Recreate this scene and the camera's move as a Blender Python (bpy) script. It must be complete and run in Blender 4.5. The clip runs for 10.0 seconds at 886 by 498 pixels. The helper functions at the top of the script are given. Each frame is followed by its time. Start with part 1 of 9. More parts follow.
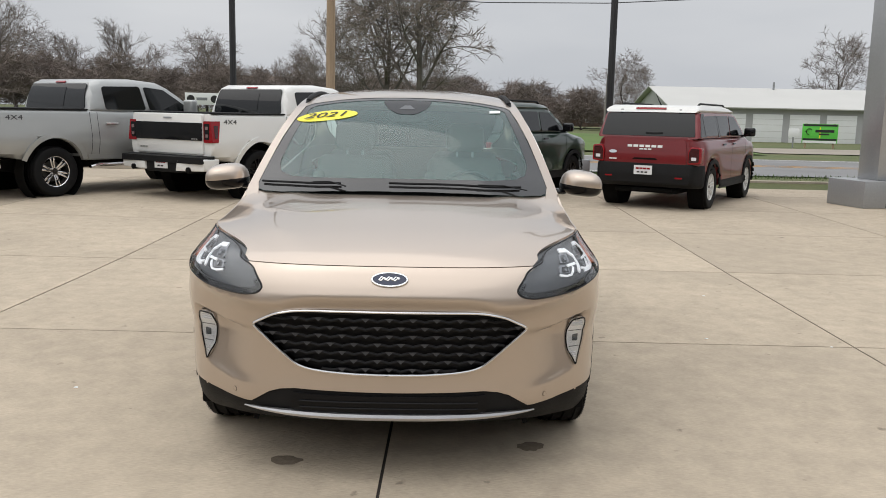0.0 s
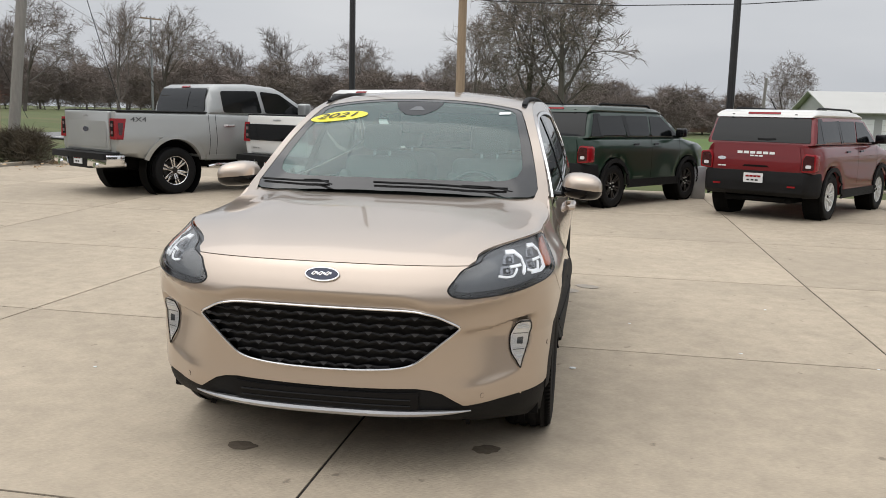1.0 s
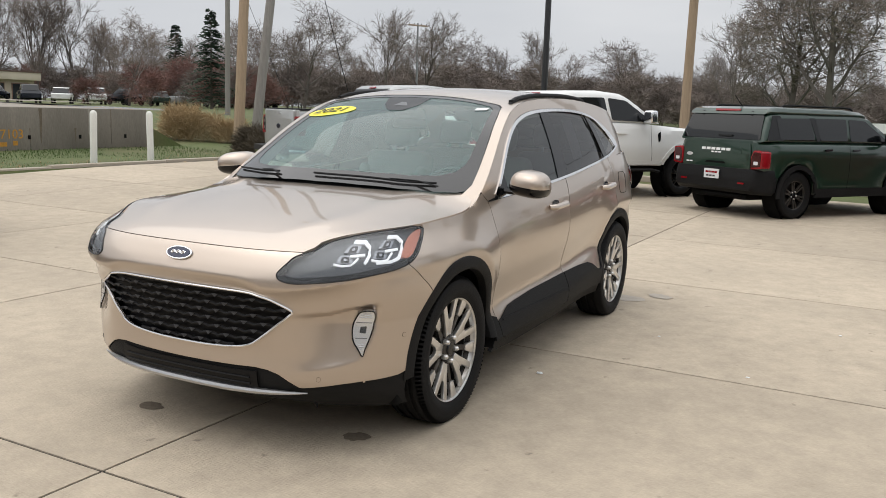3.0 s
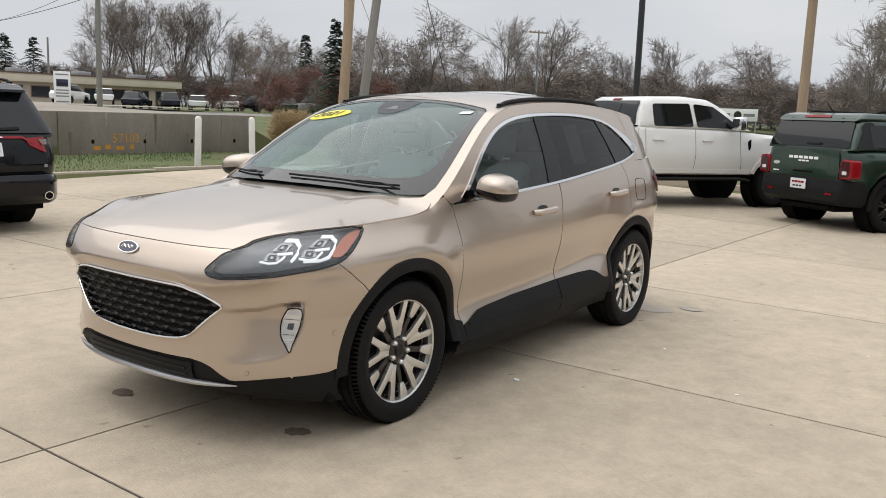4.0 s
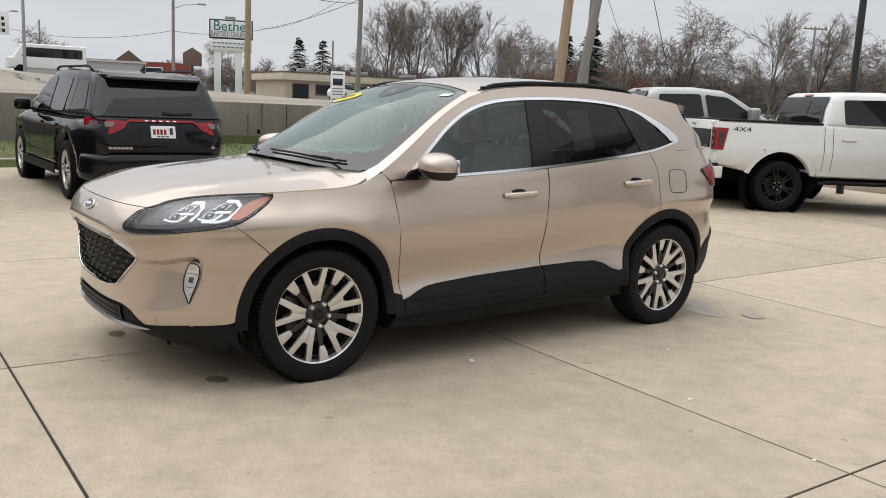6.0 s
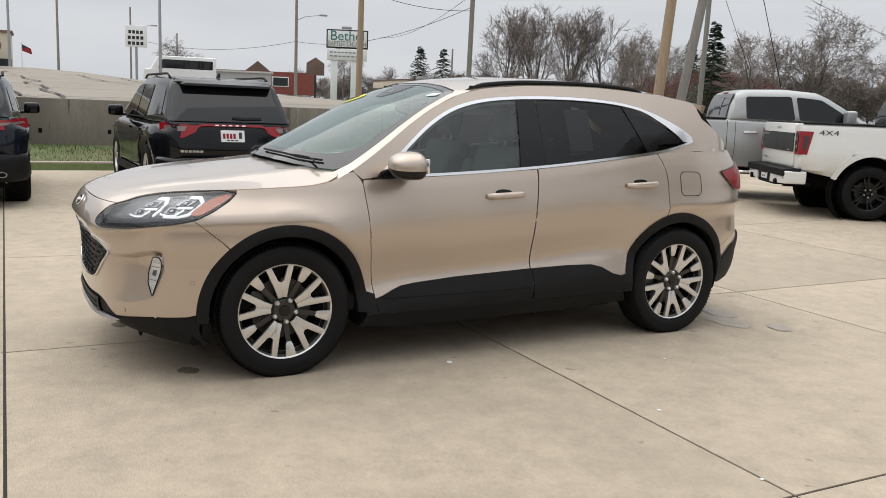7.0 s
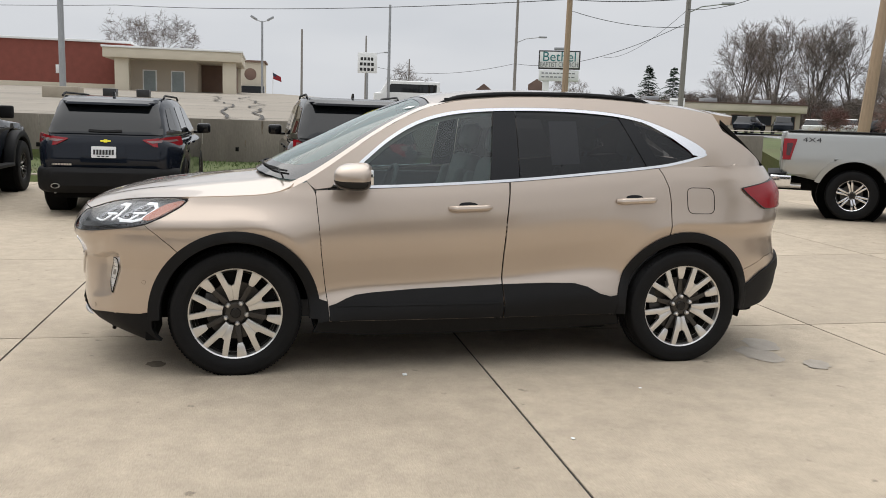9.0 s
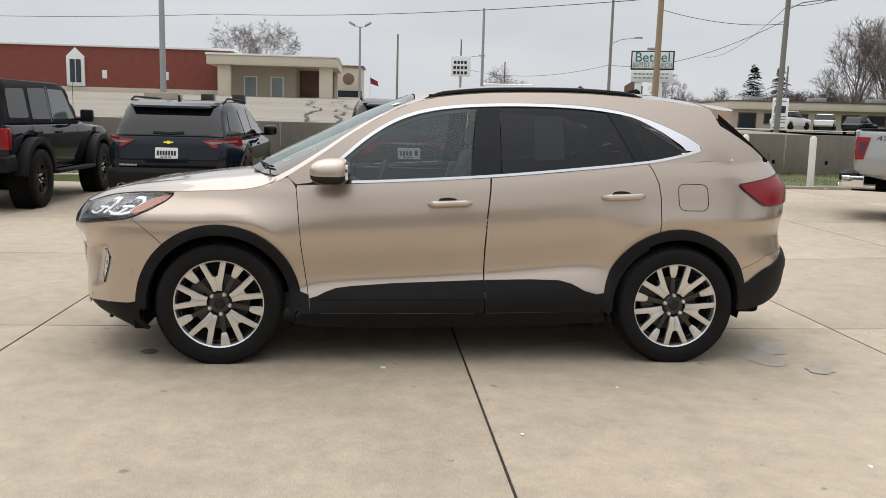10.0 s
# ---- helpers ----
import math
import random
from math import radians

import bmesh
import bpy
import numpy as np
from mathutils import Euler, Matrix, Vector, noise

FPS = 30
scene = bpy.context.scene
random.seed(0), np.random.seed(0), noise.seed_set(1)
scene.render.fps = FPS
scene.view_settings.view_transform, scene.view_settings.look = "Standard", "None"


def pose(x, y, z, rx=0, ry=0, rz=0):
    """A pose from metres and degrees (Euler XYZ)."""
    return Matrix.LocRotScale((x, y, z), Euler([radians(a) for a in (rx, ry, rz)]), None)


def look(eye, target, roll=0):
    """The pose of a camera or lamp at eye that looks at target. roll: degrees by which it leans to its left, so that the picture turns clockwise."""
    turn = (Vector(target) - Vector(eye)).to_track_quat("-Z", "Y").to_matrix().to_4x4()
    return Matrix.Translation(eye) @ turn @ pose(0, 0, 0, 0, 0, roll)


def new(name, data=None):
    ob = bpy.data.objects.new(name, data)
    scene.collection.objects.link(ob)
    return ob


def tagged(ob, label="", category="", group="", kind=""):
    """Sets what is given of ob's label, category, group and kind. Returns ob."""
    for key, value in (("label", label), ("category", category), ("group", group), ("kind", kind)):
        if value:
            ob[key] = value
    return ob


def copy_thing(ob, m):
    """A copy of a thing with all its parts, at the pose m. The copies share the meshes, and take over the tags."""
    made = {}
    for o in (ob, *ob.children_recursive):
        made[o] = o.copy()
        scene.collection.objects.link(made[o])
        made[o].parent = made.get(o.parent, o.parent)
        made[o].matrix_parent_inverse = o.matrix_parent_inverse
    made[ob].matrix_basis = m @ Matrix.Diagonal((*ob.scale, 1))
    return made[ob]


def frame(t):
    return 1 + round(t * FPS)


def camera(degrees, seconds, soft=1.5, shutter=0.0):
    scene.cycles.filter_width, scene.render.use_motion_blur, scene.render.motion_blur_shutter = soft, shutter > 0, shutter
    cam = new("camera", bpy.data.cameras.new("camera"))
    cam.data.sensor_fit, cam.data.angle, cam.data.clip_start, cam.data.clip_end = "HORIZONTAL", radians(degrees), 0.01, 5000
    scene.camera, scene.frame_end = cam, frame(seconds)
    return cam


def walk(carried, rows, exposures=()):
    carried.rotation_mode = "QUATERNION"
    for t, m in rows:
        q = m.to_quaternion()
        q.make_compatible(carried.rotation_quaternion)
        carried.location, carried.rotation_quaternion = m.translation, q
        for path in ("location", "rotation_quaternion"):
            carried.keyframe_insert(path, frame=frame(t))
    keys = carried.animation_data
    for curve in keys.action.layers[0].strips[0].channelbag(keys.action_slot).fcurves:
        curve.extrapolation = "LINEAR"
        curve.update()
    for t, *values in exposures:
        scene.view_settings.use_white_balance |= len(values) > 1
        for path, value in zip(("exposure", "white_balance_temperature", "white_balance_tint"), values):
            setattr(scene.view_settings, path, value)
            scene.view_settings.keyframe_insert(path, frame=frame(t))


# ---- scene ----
cam = camera(54.7, 10.0, 0.9)
PATH = [
    (0, (0.104, 0.161, 1.508), (0.089, 2.136, 1.195), 1.2),
    (0.5, (0.519, 0.188, 1.477), (0.329, 2.155, 1.171), 1.3),
    (1, (0.962, 0.227, 1.499), (0.6, 2.17, 1.191), 1.4),
    (1.5, (1.408, 0.277, 1.505), (0.886, 2.182, 1.189), 1.6),
    (2, (1.766, 0.45, 1.501), (1.102, 2.309, 1.182), 1.7),
    (2.5, (2.199, 0.599, 1.5), (1.393, 2.402, 1.18), 1.8),
    (4, (3.338, 1.219, 1.508), (2.154, 2.801, 1.197), 2.0),
    (4.5, (3.663, 1.467, 1.473), (2.359, 2.952, 1.161), 2.1),
    (5, (3.979, 1.751, 1.49), (2.562, 3.125, 1.168), 2.3),
    (5.5, (4.323, 2.048, 1.476), (2.807, 3.309, 1.146), 2.6),
    (7, (5.033, 3.089, 1.455), (3.278, 3.991, 1.126), 2.4),
    (7.5, (5.135, 3.469, 1.446), (3.322, 4.25, 1.122), 2.1),
    (8, (5.33, 3.842, 1.46), (3.466, 4.492, 1.143), 1.9),
    (8.5, (5.46, 4.206, 1.443), (3.554, 4.73, 1.137), 1.9),
    (9, (5.52, 4.554, 1.46), (3.583, 4.953, 1.159), 1.9),
    (9.5, (5.65, 4.924, 1.463), (3.693, 5.206, 1.163), 1.8),
    (10, (5.648, 5.235, 1.437), (3.678, 5.405, 1.137), 1.5),
]
walk(cam, [(t, look(eye, target, roll)) for t, eye, target, roll in PATH], ((0, -0.10), (1.5, -0.05), (4, 0.02), (10, 0.03)))

# ---- light ----
world = bpy.data.worlds.new("overcast")
scene.world = world
world.use_nodes = True
wn, wl = world.node_tree.nodes, world.node_tree.links
wn.clear()
sky = wn.new("ShaderNodeTexSky")
sky.sky_type, sky.sun_disc = "NISHITA", False
sky.sun_elevation, sky.sun_rotation = radians(70), radians(240)
sky.air_density, sky.dust_density, sky.ozone_density = 1.6, 6.0, 1.0
grey = wn.new("ShaderNodeHueSaturation")
grey.inputs["Saturation"].default_value = 0.10
cover = wn.new("ShaderNodeMix")
cover.data_type = "RGBA"
cover.inputs["Factor"].default_value = 0.86
wtc, wmap, wnoise, wramp = wn.new("ShaderNodeTexCoord"), wn.new("ShaderNodeMapping"), wn.new("ShaderNodeTexNoise"), wn.new("ShaderNodeValToRGB")
wmap.inputs["Scale"].default_value = (1.2, 1.2, 5.0)
wnoise.inputs["Scale"].default_value, wnoise.inputs["Detail"].default_value = 1.6, 4.0
wramp.color_ramp.elements[0].position, wramp.color_ramp.elements[0].color = 0.30, (5.2, 5.45, 5.85, 1)
wramp.color_ramp.elements[1].position, wramp.color_ramp.elements[1].color = 0.72, (6.6, 6.75, 7.0, 1)
wbg, wout = wn.new("ShaderNodeBackground"), wn.new("ShaderNodeOutputWorld")
wbg.inputs["Strength"].default_value = 0.1165
wl.new(wtc.outputs["Generated"], wmap.inputs["Vector"])
wl.new(wmap.outputs["Vector"], wnoise.inputs["Vector"])
wl.new(wnoise.outputs["Fac"], wramp.inputs["Fac"])
wl.new(sky.outputs["Color"], grey.inputs["Color"])
wl.new(grey.outputs["Color"], cover.inputs["A"])
wl.new(wramp.outputs["Color"], cover.inputs["B"])
# an overcast sky brightens towards the zenith
wsep, wup, wscale = wn.new("ShaderNodeSeparateXYZ"), wn.new("ShaderNodeMapRange"), wn.new("ShaderNodeVectorMath")
wup.interpolation_type = "SMOOTHSTEP"
wup.inputs["From Min"].default_value, wup.inputs["From Max"].default_value = 0.22, 1.0
wup.inputs["To Min"].default_value, wup.inputs["To Max"].default_value = 1.0, 1.95
wscale.operation = "SCALE"
wl.new(wtc.outputs["Generated"], wsep.inputs[0])
wl.new(wsep.outputs["Z"], wup.inputs["Value"])
wl.new(cover.outputs["Result"], wscale.inputs[0])
wl.new(wup.outputs[0], wscale.inputs["Scale"])
wl.new(wscale.outputs[0], wbg.inputs["Color"])
wl.new(wbg.outputs["Background"], wout.inputs["Surface"])

sun_data = bpy.data.lights.new("sun", "SUN")
sun_data.energy, sun_data.angle, sun_data.color = 1.30, radians(100), (1.0, 0.95, 0.88)
sun = new("sun", sun_data)
sun.matrix_world = pose(0, 0, 40, 20, 0, -60)


# ---- materials ----
def material(name, col, rough=0.6, metal=0.0, var=0.10, scale=2.5, fine=60.0, bump=0.0, coat=0.0, spec=0.5, rand=0.0, dirt=None, dirt_amount=0.0, stretch=(1, 1, 1), rvar=0.0, mid=None, broom=None, pits=0.0):
    """Two scales of variation over one base colour; dirt is a second colour in large patches."""
    m = bpy.data.materials.new(name)
    m.use_nodes = True
    n, l = m.node_tree.nodes, m.node_tree.links
    b = n["Principled BSDF"]
    b.inputs["Roughness"].default_value, b.inputs["Metallic"].default_value = rough, metal
    b.inputs["Coat Weight"].default_value, b.inputs["Coat Roughness"].default_value = coat, 0.04
    b.inputs["Specular IOR Level"].default_value = spec
    tc, mp = n.new("ShaderNodeTexCoord"), n.new("ShaderNodeMapping")
    mp.inputs["Scale"].default_value = stretch
    l.new(tc.outputs["Object"], mp.inputs["Vector"])
    if rand:
        who, far = n.new("ShaderNodeObjectInfo"), n.new("ShaderNodeVectorMath")
        far.operation = "SCALE"
        far.inputs[0].default_value = (37.0, 53.0, 11.0)
        l.new(who.outputs["Random"], far.inputs["Scale"])
        l.new(far.outputs[0], mp.inputs["Location"])
    big, small = n.new("ShaderNodeTexNoise"), n.new("ShaderNodeTexNoise")
    big.inputs["Scale"].default_value, big.inputs["Detail"].default_value = scale, 6.0
    small.inputs["Scale"].default_value, small.inputs["Detail"].default_value = fine, 3.0
    for k in (big, small):
        l.new(mp.outputs["Vector"], k.inputs["Vector"])
    if broom:
        comb = n.new("ShaderNodeMapping")
        comb.inputs["Scale"].default_value = broom
        l.new(tc.outputs["Object"], comb.inputs["Vector"])
        l.new(comb.outputs["Vector"], small.inputs["Vector"])
    add = n.new("ShaderNodeMath")
    add.operation = "ADD"
    l.new(big.outputs["Fac"], add.inputs[0])
    l.new(small.outputs["Fac"], add.inputs[1])
    level = n.new("ShaderNodeMapRange")
    level.inputs["From Min"].default_value, level.inputs["From Max"].default_value = 0.55, 1.45
    level.inputs["To Min"].default_value, level.inputs["To Max"].default_value = 1 - var, 1 + var
    l.new(add.outputs[0], level.inputs["Value"])
    last = level.outputs[0]
    if mid:
        mn, mr, mm = n.new("ShaderNodeTexNoise"), n.new("ShaderNodeMapRange"), n.new("ShaderNodeMath")
        mn.inputs["Scale"].default_value, mn.inputs["Detail"].default_value, mn.inputs["Roughness"].default_value = mid[0], 7.0, 0.72
        l.new(mp.outputs["Vector"], mn.inputs["Vector"])
        mr.inputs["From Min"].default_value, mr.inputs["From Max"].default_value = 0.32, 0.68
        mr.inputs["To Min"].default_value, mr.inputs["To Max"].default_value = 1 - mid[1], 1 + mid[1]
        l.new(mn.outputs["Fac"], mr.inputs["Value"])
        mm.operation = "MULTIPLY"
        l.new(last, mm.inputs[0])
        l.new(mr.outputs[0], mm.inputs[1])
        last = mm.outputs[0]
    if pits:
        pn, pm, pr2 = n.new("ShaderNodeTexNoise"), n.new("ShaderNodeMath"), n.new("ShaderNodeMapRange")
        pn.inputs["Scale"].default_value, pn.inputs["Detail"].default_value = 9.0, 5.0
        l.new(tc.outputs["Object"], pn.inputs["Vector"])
        pr2.inputs["From Min"].default_value, pr2.inputs["From Max"].default_value = 0.685, 0.74
        pr2.inputs["To Min"].default_value, pr2.inputs["To Max"].default_value = 1.0, 1 - pits
        l.new(pn.outputs["Fac"], pr2.inputs["Value"])
        pm.operation = "MULTIPLY"
        l.new(last, pm.inputs[0])
        l.new(pr2.outputs[0], pm.inputs[1])
        last = pm.outputs[0]
    if rand:
        info, rr, mul = n.new("ShaderNodeObjectInfo"), n.new("ShaderNodeMapRange"), n.new("ShaderNodeMath")
        rr.inputs["To Min"].default_value, rr.inputs["To Max"].default_value = 1 - rand, 1 + rand
        l.new(info.outputs["Random"], rr.inputs["Value"])
        mul.operation = "MULTIPLY"
        l.new(last, mul.inputs[0])
        l.new(rr.outputs[0], mul.inputs[1])
        last = mul.outputs[0]
    mix = n.new("ShaderNodeVectorMath")
    mix.operation = "SCALE"
    mix.inputs[0].default_value = col
    l.new(last, mix.inputs["Scale"])
    out = mix.outputs[0]
    if dirt:
        patch, pr, dm = n.new("ShaderNodeTexNoise"), n.new("ShaderNodeMapRange"), n.new("ShaderNodeMix")
        patch.inputs["Scale"].default_value, patch.inputs["Detail"].default_value = scale * 0.6, 8.0
        l.new(mp.outputs["Vector"], patch.inputs["Vector"])
        pr.inputs["From Min"].default_value, pr.inputs["From Max"].default_value = 0.48, 0.75
        pr.inputs["To Max"].default_value = dirt_amount
        l.new(patch.outputs["Fac"], pr.inputs["Value"])
        dm.data_type = "RGBA"
        l.new(pr.outputs[0], dm.inputs["Factor"])
        l.new(out, dm.inputs["A"])
        dm.inputs["B"].default_value = (*dirt, 1)
        out = dm.outputs["Result"]
    l.new(out, b.inputs["Base Color"])
    if rvar:
        rm = n.new("ShaderNodeMapRange")
        rm.inputs["To Min"].default_value, rm.inputs["To Max"].default_value = rough - rvar, rough + rvar
        l.new(big.outputs["Fac"], rm.inputs["Value"])
        l.new(rm.outputs[0], b.inputs["Roughness"])
    if bump:
        bm_ = n.new("ShaderNodeBump")
        bm_.inputs["Strength"].default_value, bm_.inputs["Distance"].default_value = bump, 0.01
        l.new(small.outputs["Fac"], bm_.inputs["Height"])
        l.new(bm_.outputs["Normal"], b.inputs["Normal"])
    return m


def glass(name, tint, gloss=0.06, veil=0.0):
    """Thin pane: tinted see-through with a Fresnel mirror."""
    m = bpy.data.materials.new(name)
    m.use_nodes = True
    n, l = m.node_tree.nodes, m.node_tree.links
    n.clear()
    tr, gl, mx, o = n.new("ShaderNodeBsdfTransparent"), n.new("ShaderNodeBsdfGlossy"), n.new("ShaderNodeMixShader"), n.new("ShaderNodeOutputMaterial")
    tr.inputs["Color"].default_value = (*tint, 1)
    gl.inputs["Roughness"].default_value, gl.inputs["Color"].default_value = 0.015, (1, 1, 1, 1)
    # both faces of the pane mirror alike
    edge, fifth, lift = n.new("ShaderNodeLayerWeight"), n.new("ShaderNodeMath"), n.new("ShaderNodeMapRange")
    edge.inputs["Blend"].default_value = 0.5
    fifth.operation = "POWER"
    fifth.inputs[1].default_value = 5.0
    lift.inputs["To Min"].default_value = 1.15 * ((0.52 + gloss) / (2.52 + gloss)) ** 2
    l.new(edge.outputs["Facing"], fifth.inputs[0])
    l.new(fifth.outputs[0], lift.inputs["Value"])
    l.new(lift.outputs[0], mx.inputs[0])
    l.new(tr.outputs[0], mx.inputs[1])
    l.new(gl.outputs[0], mx.inputs[2])
    out = mx.outputs[0]
    # even teal veil mixed into the pane, standing for reflected haze
    if veil:
        df, dn, dr, dx = n.new("ShaderNodeBsdfDiffuse"), n.new("ShaderNodeTexNoise"), n.new("ShaderNodeMapRange"), n.new("ShaderNodeMixShader")
        df.inputs["Color"].default_value = (0.36, 0.66, 0.62, 1)
        dn.inputs["Scale"].default_value, dn.inputs["Detail"].default_value = 5.0, 6.0
        dr.inputs["To Min"].default_value, dr.inputs["To Max"].default_value = veil * 0.9, veil * 1.1
        l.new(dn.outputs["Fac"], dr.inputs["Value"])
        l.new(dr.outputs[0], dx.inputs[0])
        l.new(out, dx.inputs[1])
        l.new(df.outputs[0], dx.inputs[2])
        out = dx.outputs[0]
    l.new(out, o.inputs["Surface"])
    return m


M = {}
M["gold"] = material("champagne_gold_paint", (0.500, 0.416, 0.346), 0.29, 0.68, 0.035, 1.2, 900, 0.0, 1.0)
M["gold"].node_tree.nodes["Principled BSDF"].inputs["Coat Roughness"].default_value = 0.015
M["black_plastic"] = material("black_textured_plastic", (0.0085, 0.0085, 0.009), 0.62, 0, 0.25, 4, 300, 0.15, 0, 0.20)
M["grille_black"] = material("grille_black", (0.004, 0.004, 0.005), 0.45, 0, 0.1, 3, 100, 0, 0, 0.22)
M["grille_facet"] = material("grey_grille_facet", (0.040, 0.040, 0.043), 0.45, 0, 0.1, 3, 100, 0, 0, 0.4)
M["smoked_lens"] = material("smoked_reverse_lens", (0.20, 0.13, 0.13), 0.12, 0, 0.2, 20, 260, 0.1, 0.4)
M["drl"] = material("daytime_light_pipe", (0.85, 0.87, 0.90), 0.3, 0, 0.05, 20, 200)
M["drl"].node_tree.nodes["Principled BSDF"].inputs["Emission Color"].default_value = (1.0, 0.99, 0.97, 1)
M["drl"].node_tree.nodes["Principled BSDF"].inputs["Emission Strength"].default_value = 0.22
M["gloss_black"] = material("gloss_black", (0.006, 0.006, 0.007), 0.10, 0, 0.1, 3, 100, 0, 0.0, 0.35)
M["under"] = material("underbody_black", (0.005, 0.005, 0.005), 0.9, 0, 0.3, 5, 80, 0.2, 0, 0.15)
M["chrome"] = material("chrome", (0.82, 0.82, 0.83), 0.10, 1.0, 0.04, 4, 100)
M["satin"] = material("satin_silver_trim", (0.55, 0.55, 0.56), 0.32, 1.0, 0.06, 4, 100)
M["machined"] = material("machined_alloy", (0.70, 0.685, 0.66), 0.28, 0.85, 0.06, 6, 200)
M["dark_alloy"] = material("dark_pocket_alloy", (0.055, 0.050, 0.045), 0.40, 0.6, 0.2, 6, 120)
M["rubber"] = material("tyre_rubber", (0.007, 0.007, 0.0075), 0.68, 0, 0.25, 9, 160, 0.2, 0, 0.20, dirt=(0.016, 0.015, 0.014), dirt_amount=0.3)
M["brake"] = material("brake_disc_steel", (0.10, 0.095, 0.09), 0.45, 1.0, 0.2, 12, 90)
M["lens"] = glass("clear_lamp_lens", (0.92, 0.93, 0.94), 0.10)
M["frit"] = material("black_glass_border", (0.020, 0.019, 0.019), 0.10, 0, 0.1, 3, 100, 0, 0.25)
M["windshield"] = glass("windshield_glass", (0.58, 0.78, 0.75), 0.16, 0.085)
M["side_glass"] = glass("front_side_glass", (0.44, 0.52, 0.51), 0.10, 0.006)
M["privacy"] = glass("privacy_glass", (0.13, 0.13, 0.14), -0.08)
M["dark_glass"] = material("dark_tinted_glass", (0.006, 0.007, 0.008), 0.03, 0, 0.1, 3, 50, 0, 0.0)
M["amber"] = material("amber_reflector", (0.46, 0.13, 0.06), 0.25, 0, 0.1, 20, 300, 0.1, 0.6)
M["red_lens"] = material("red_lamp_lens", (0.25, 0.006, 0.011), 0.16, 0, 0.15, 20, 260, 0.1, 0.0)
M["white_lens"] = material("white_reverse_lens", (0.70, 0.70, 0.72), 0.15, 0, 0.1, 20, 260, 0.1, 0.5)
M["reflector"] = material("lamp_reflector_silver", (0.84, 0.84, 0.85), 0.34, 0.8, 0.05, 20, 200)
M["lamp_silver"] = material("lamp_module_silver", (0.30, 0.31, 0.33), 0.20, 0.7, 0.35, 60, 200)
M["lamp_dark"] = material("lamp_grey_bezel", (0.085, 0.090, 0.096), 0.34, 0.5, 0.25, 20, 200, 0, 0.3)
M["yellow"] = material("yellow_decal", (0.86, 0.76, 0.03), 0.35, 0, 0.04, 6, 200)
M["ink"] = material("black_ink", (0.015, 0.015, 0.015), 0.5, 0, 0.1, 6, 200)
M["paper"] = material("white_sticker", (0.78, 0.80, 0.80), 0.5, 0, 0.05, 20, 200)
M["blue_badge"] = material("blue_enamel", (0.008, 0.014, 0.045), 0.12, 0.3, 0.1, 10, 200, 0, 0.6)
M["seat"] = material("light_stone_leather", (0.26, 0.25, 0.235), 0.55, 0, 0.1, 6, 300, 0.15)
M["seat_black"] = material("dark_seat_fabric", (0.035, 0.035, 0.037), 0.8, 0, 0.2, 6, 300, 0.2)
M["dash"] = material("soft_dark_dashboard", (0.055, 0.056, 0.060), 0.65, 0, 0.15, 8, 300, 0.2)
M["headliner"] = material("headliner_grey", (0.42, 0.42, 0.40), 0.9, 0, 0.06, 8, 400, 0.1)
M["plate"] = material("white_number_plate", (0.72, 0.73, 0.74), 0.4, 0, 0.06, 14, 200)
M["concrete"] = material("broom_finished_concrete", (0.428, 0.360, 0.275), 0.82, 0, 0.22, 0.55, 70, 0.45, 0, 0.35, 0.05, (0.325, 0.276, 0.214), 0.60, mid=(6.0, 0.13), broom=(0.45, 2.4, 1.0), pits=0.42)
M["joint"] = material("dark_joint_sealant", (0.030, 0.025, 0.021), 0.9, 0, 0.3, 5, 60, 0.3)
M["kerb"] = material("kerb_concrete", (0.36, 0.315, 0.25), 0.85, 0, 0.12, 3, 60, 0.4, dirt=(0.22, 0.185, 0.14), dirt_amount=0.4)
M["old_concrete"] = material("weathered_wall_concrete", (0.215, 0.190, 0.158), 0.88, 0, 0.20, 0.7, 30, 0.5, dirt=(0.105, 0.090, 0.072), dirt_amount=0.75, stretch=(1, 1, 0.30), mid=(3.0, 0.12))
M["lot"] = material("pale_old_paving", (0.285, 0.252, 0.208), 0.9, 0, 0.16, 0.35, 12, 0.3, dirt=(0.215, 0.195, 0.165), dirt_amount=0.65)
M["asphalt"] = material("worn_grey_asphalt", (0.20, 0.20, 0.20), 0.9, 0, 0.14, 0.4, 40, 0.4, dirt=(0.12, 0.12, 0.12), dirt_amount=0.5)
M["grass"] = material("winter_grass_ground", (0.085, 0.105, 0.034), 0.95, 0, 0.35, 0.6, 14, 0.8, dirt=(0.145, 0.115, 0.058), dirt_amount=0.6)
M["green_field"] = material("green_lawn", (0.085, 0.145, 0.030), 0.95, 0, 0.25, 0.25, 8, 0.8, dirt=(0.13, 0.14, 0.05), dirt_amount=0.6)
M["grass_blade"] = material("grass_blades", (0.070, 0.112, 0.028), 0.8, 0, 0.4, 1.5, 30, 0)
M["dry_grass"] = material("dry_straw_stems", (0.40, 0.29, 0.16), 0.85, 0, 0.35, 2, 30, 0)
M["shrub"] = material("dark_shrub_twigs", (0.075, 0.060, 0.040), 0.9, 0, 0.4, 3, 40, 0)
M["bark"] = material("grey_brown_bark", (0.125, 0.108, 0.096), 0.9, 0, 0.3, 1.5, 30, 0.3, rand=0.2)
M["twig"] = material("bare_twigs", (0.185, 0.152, 0.132), 0.9, 0, 0.3, 0.8, 12, 0, rand=0.2)
M["red_twig"] = material("reddish_twigs", (0.190, 0.100, 0.083), 0.9, 0, 0.3, 0.8, 12, 0, rand=0.2)
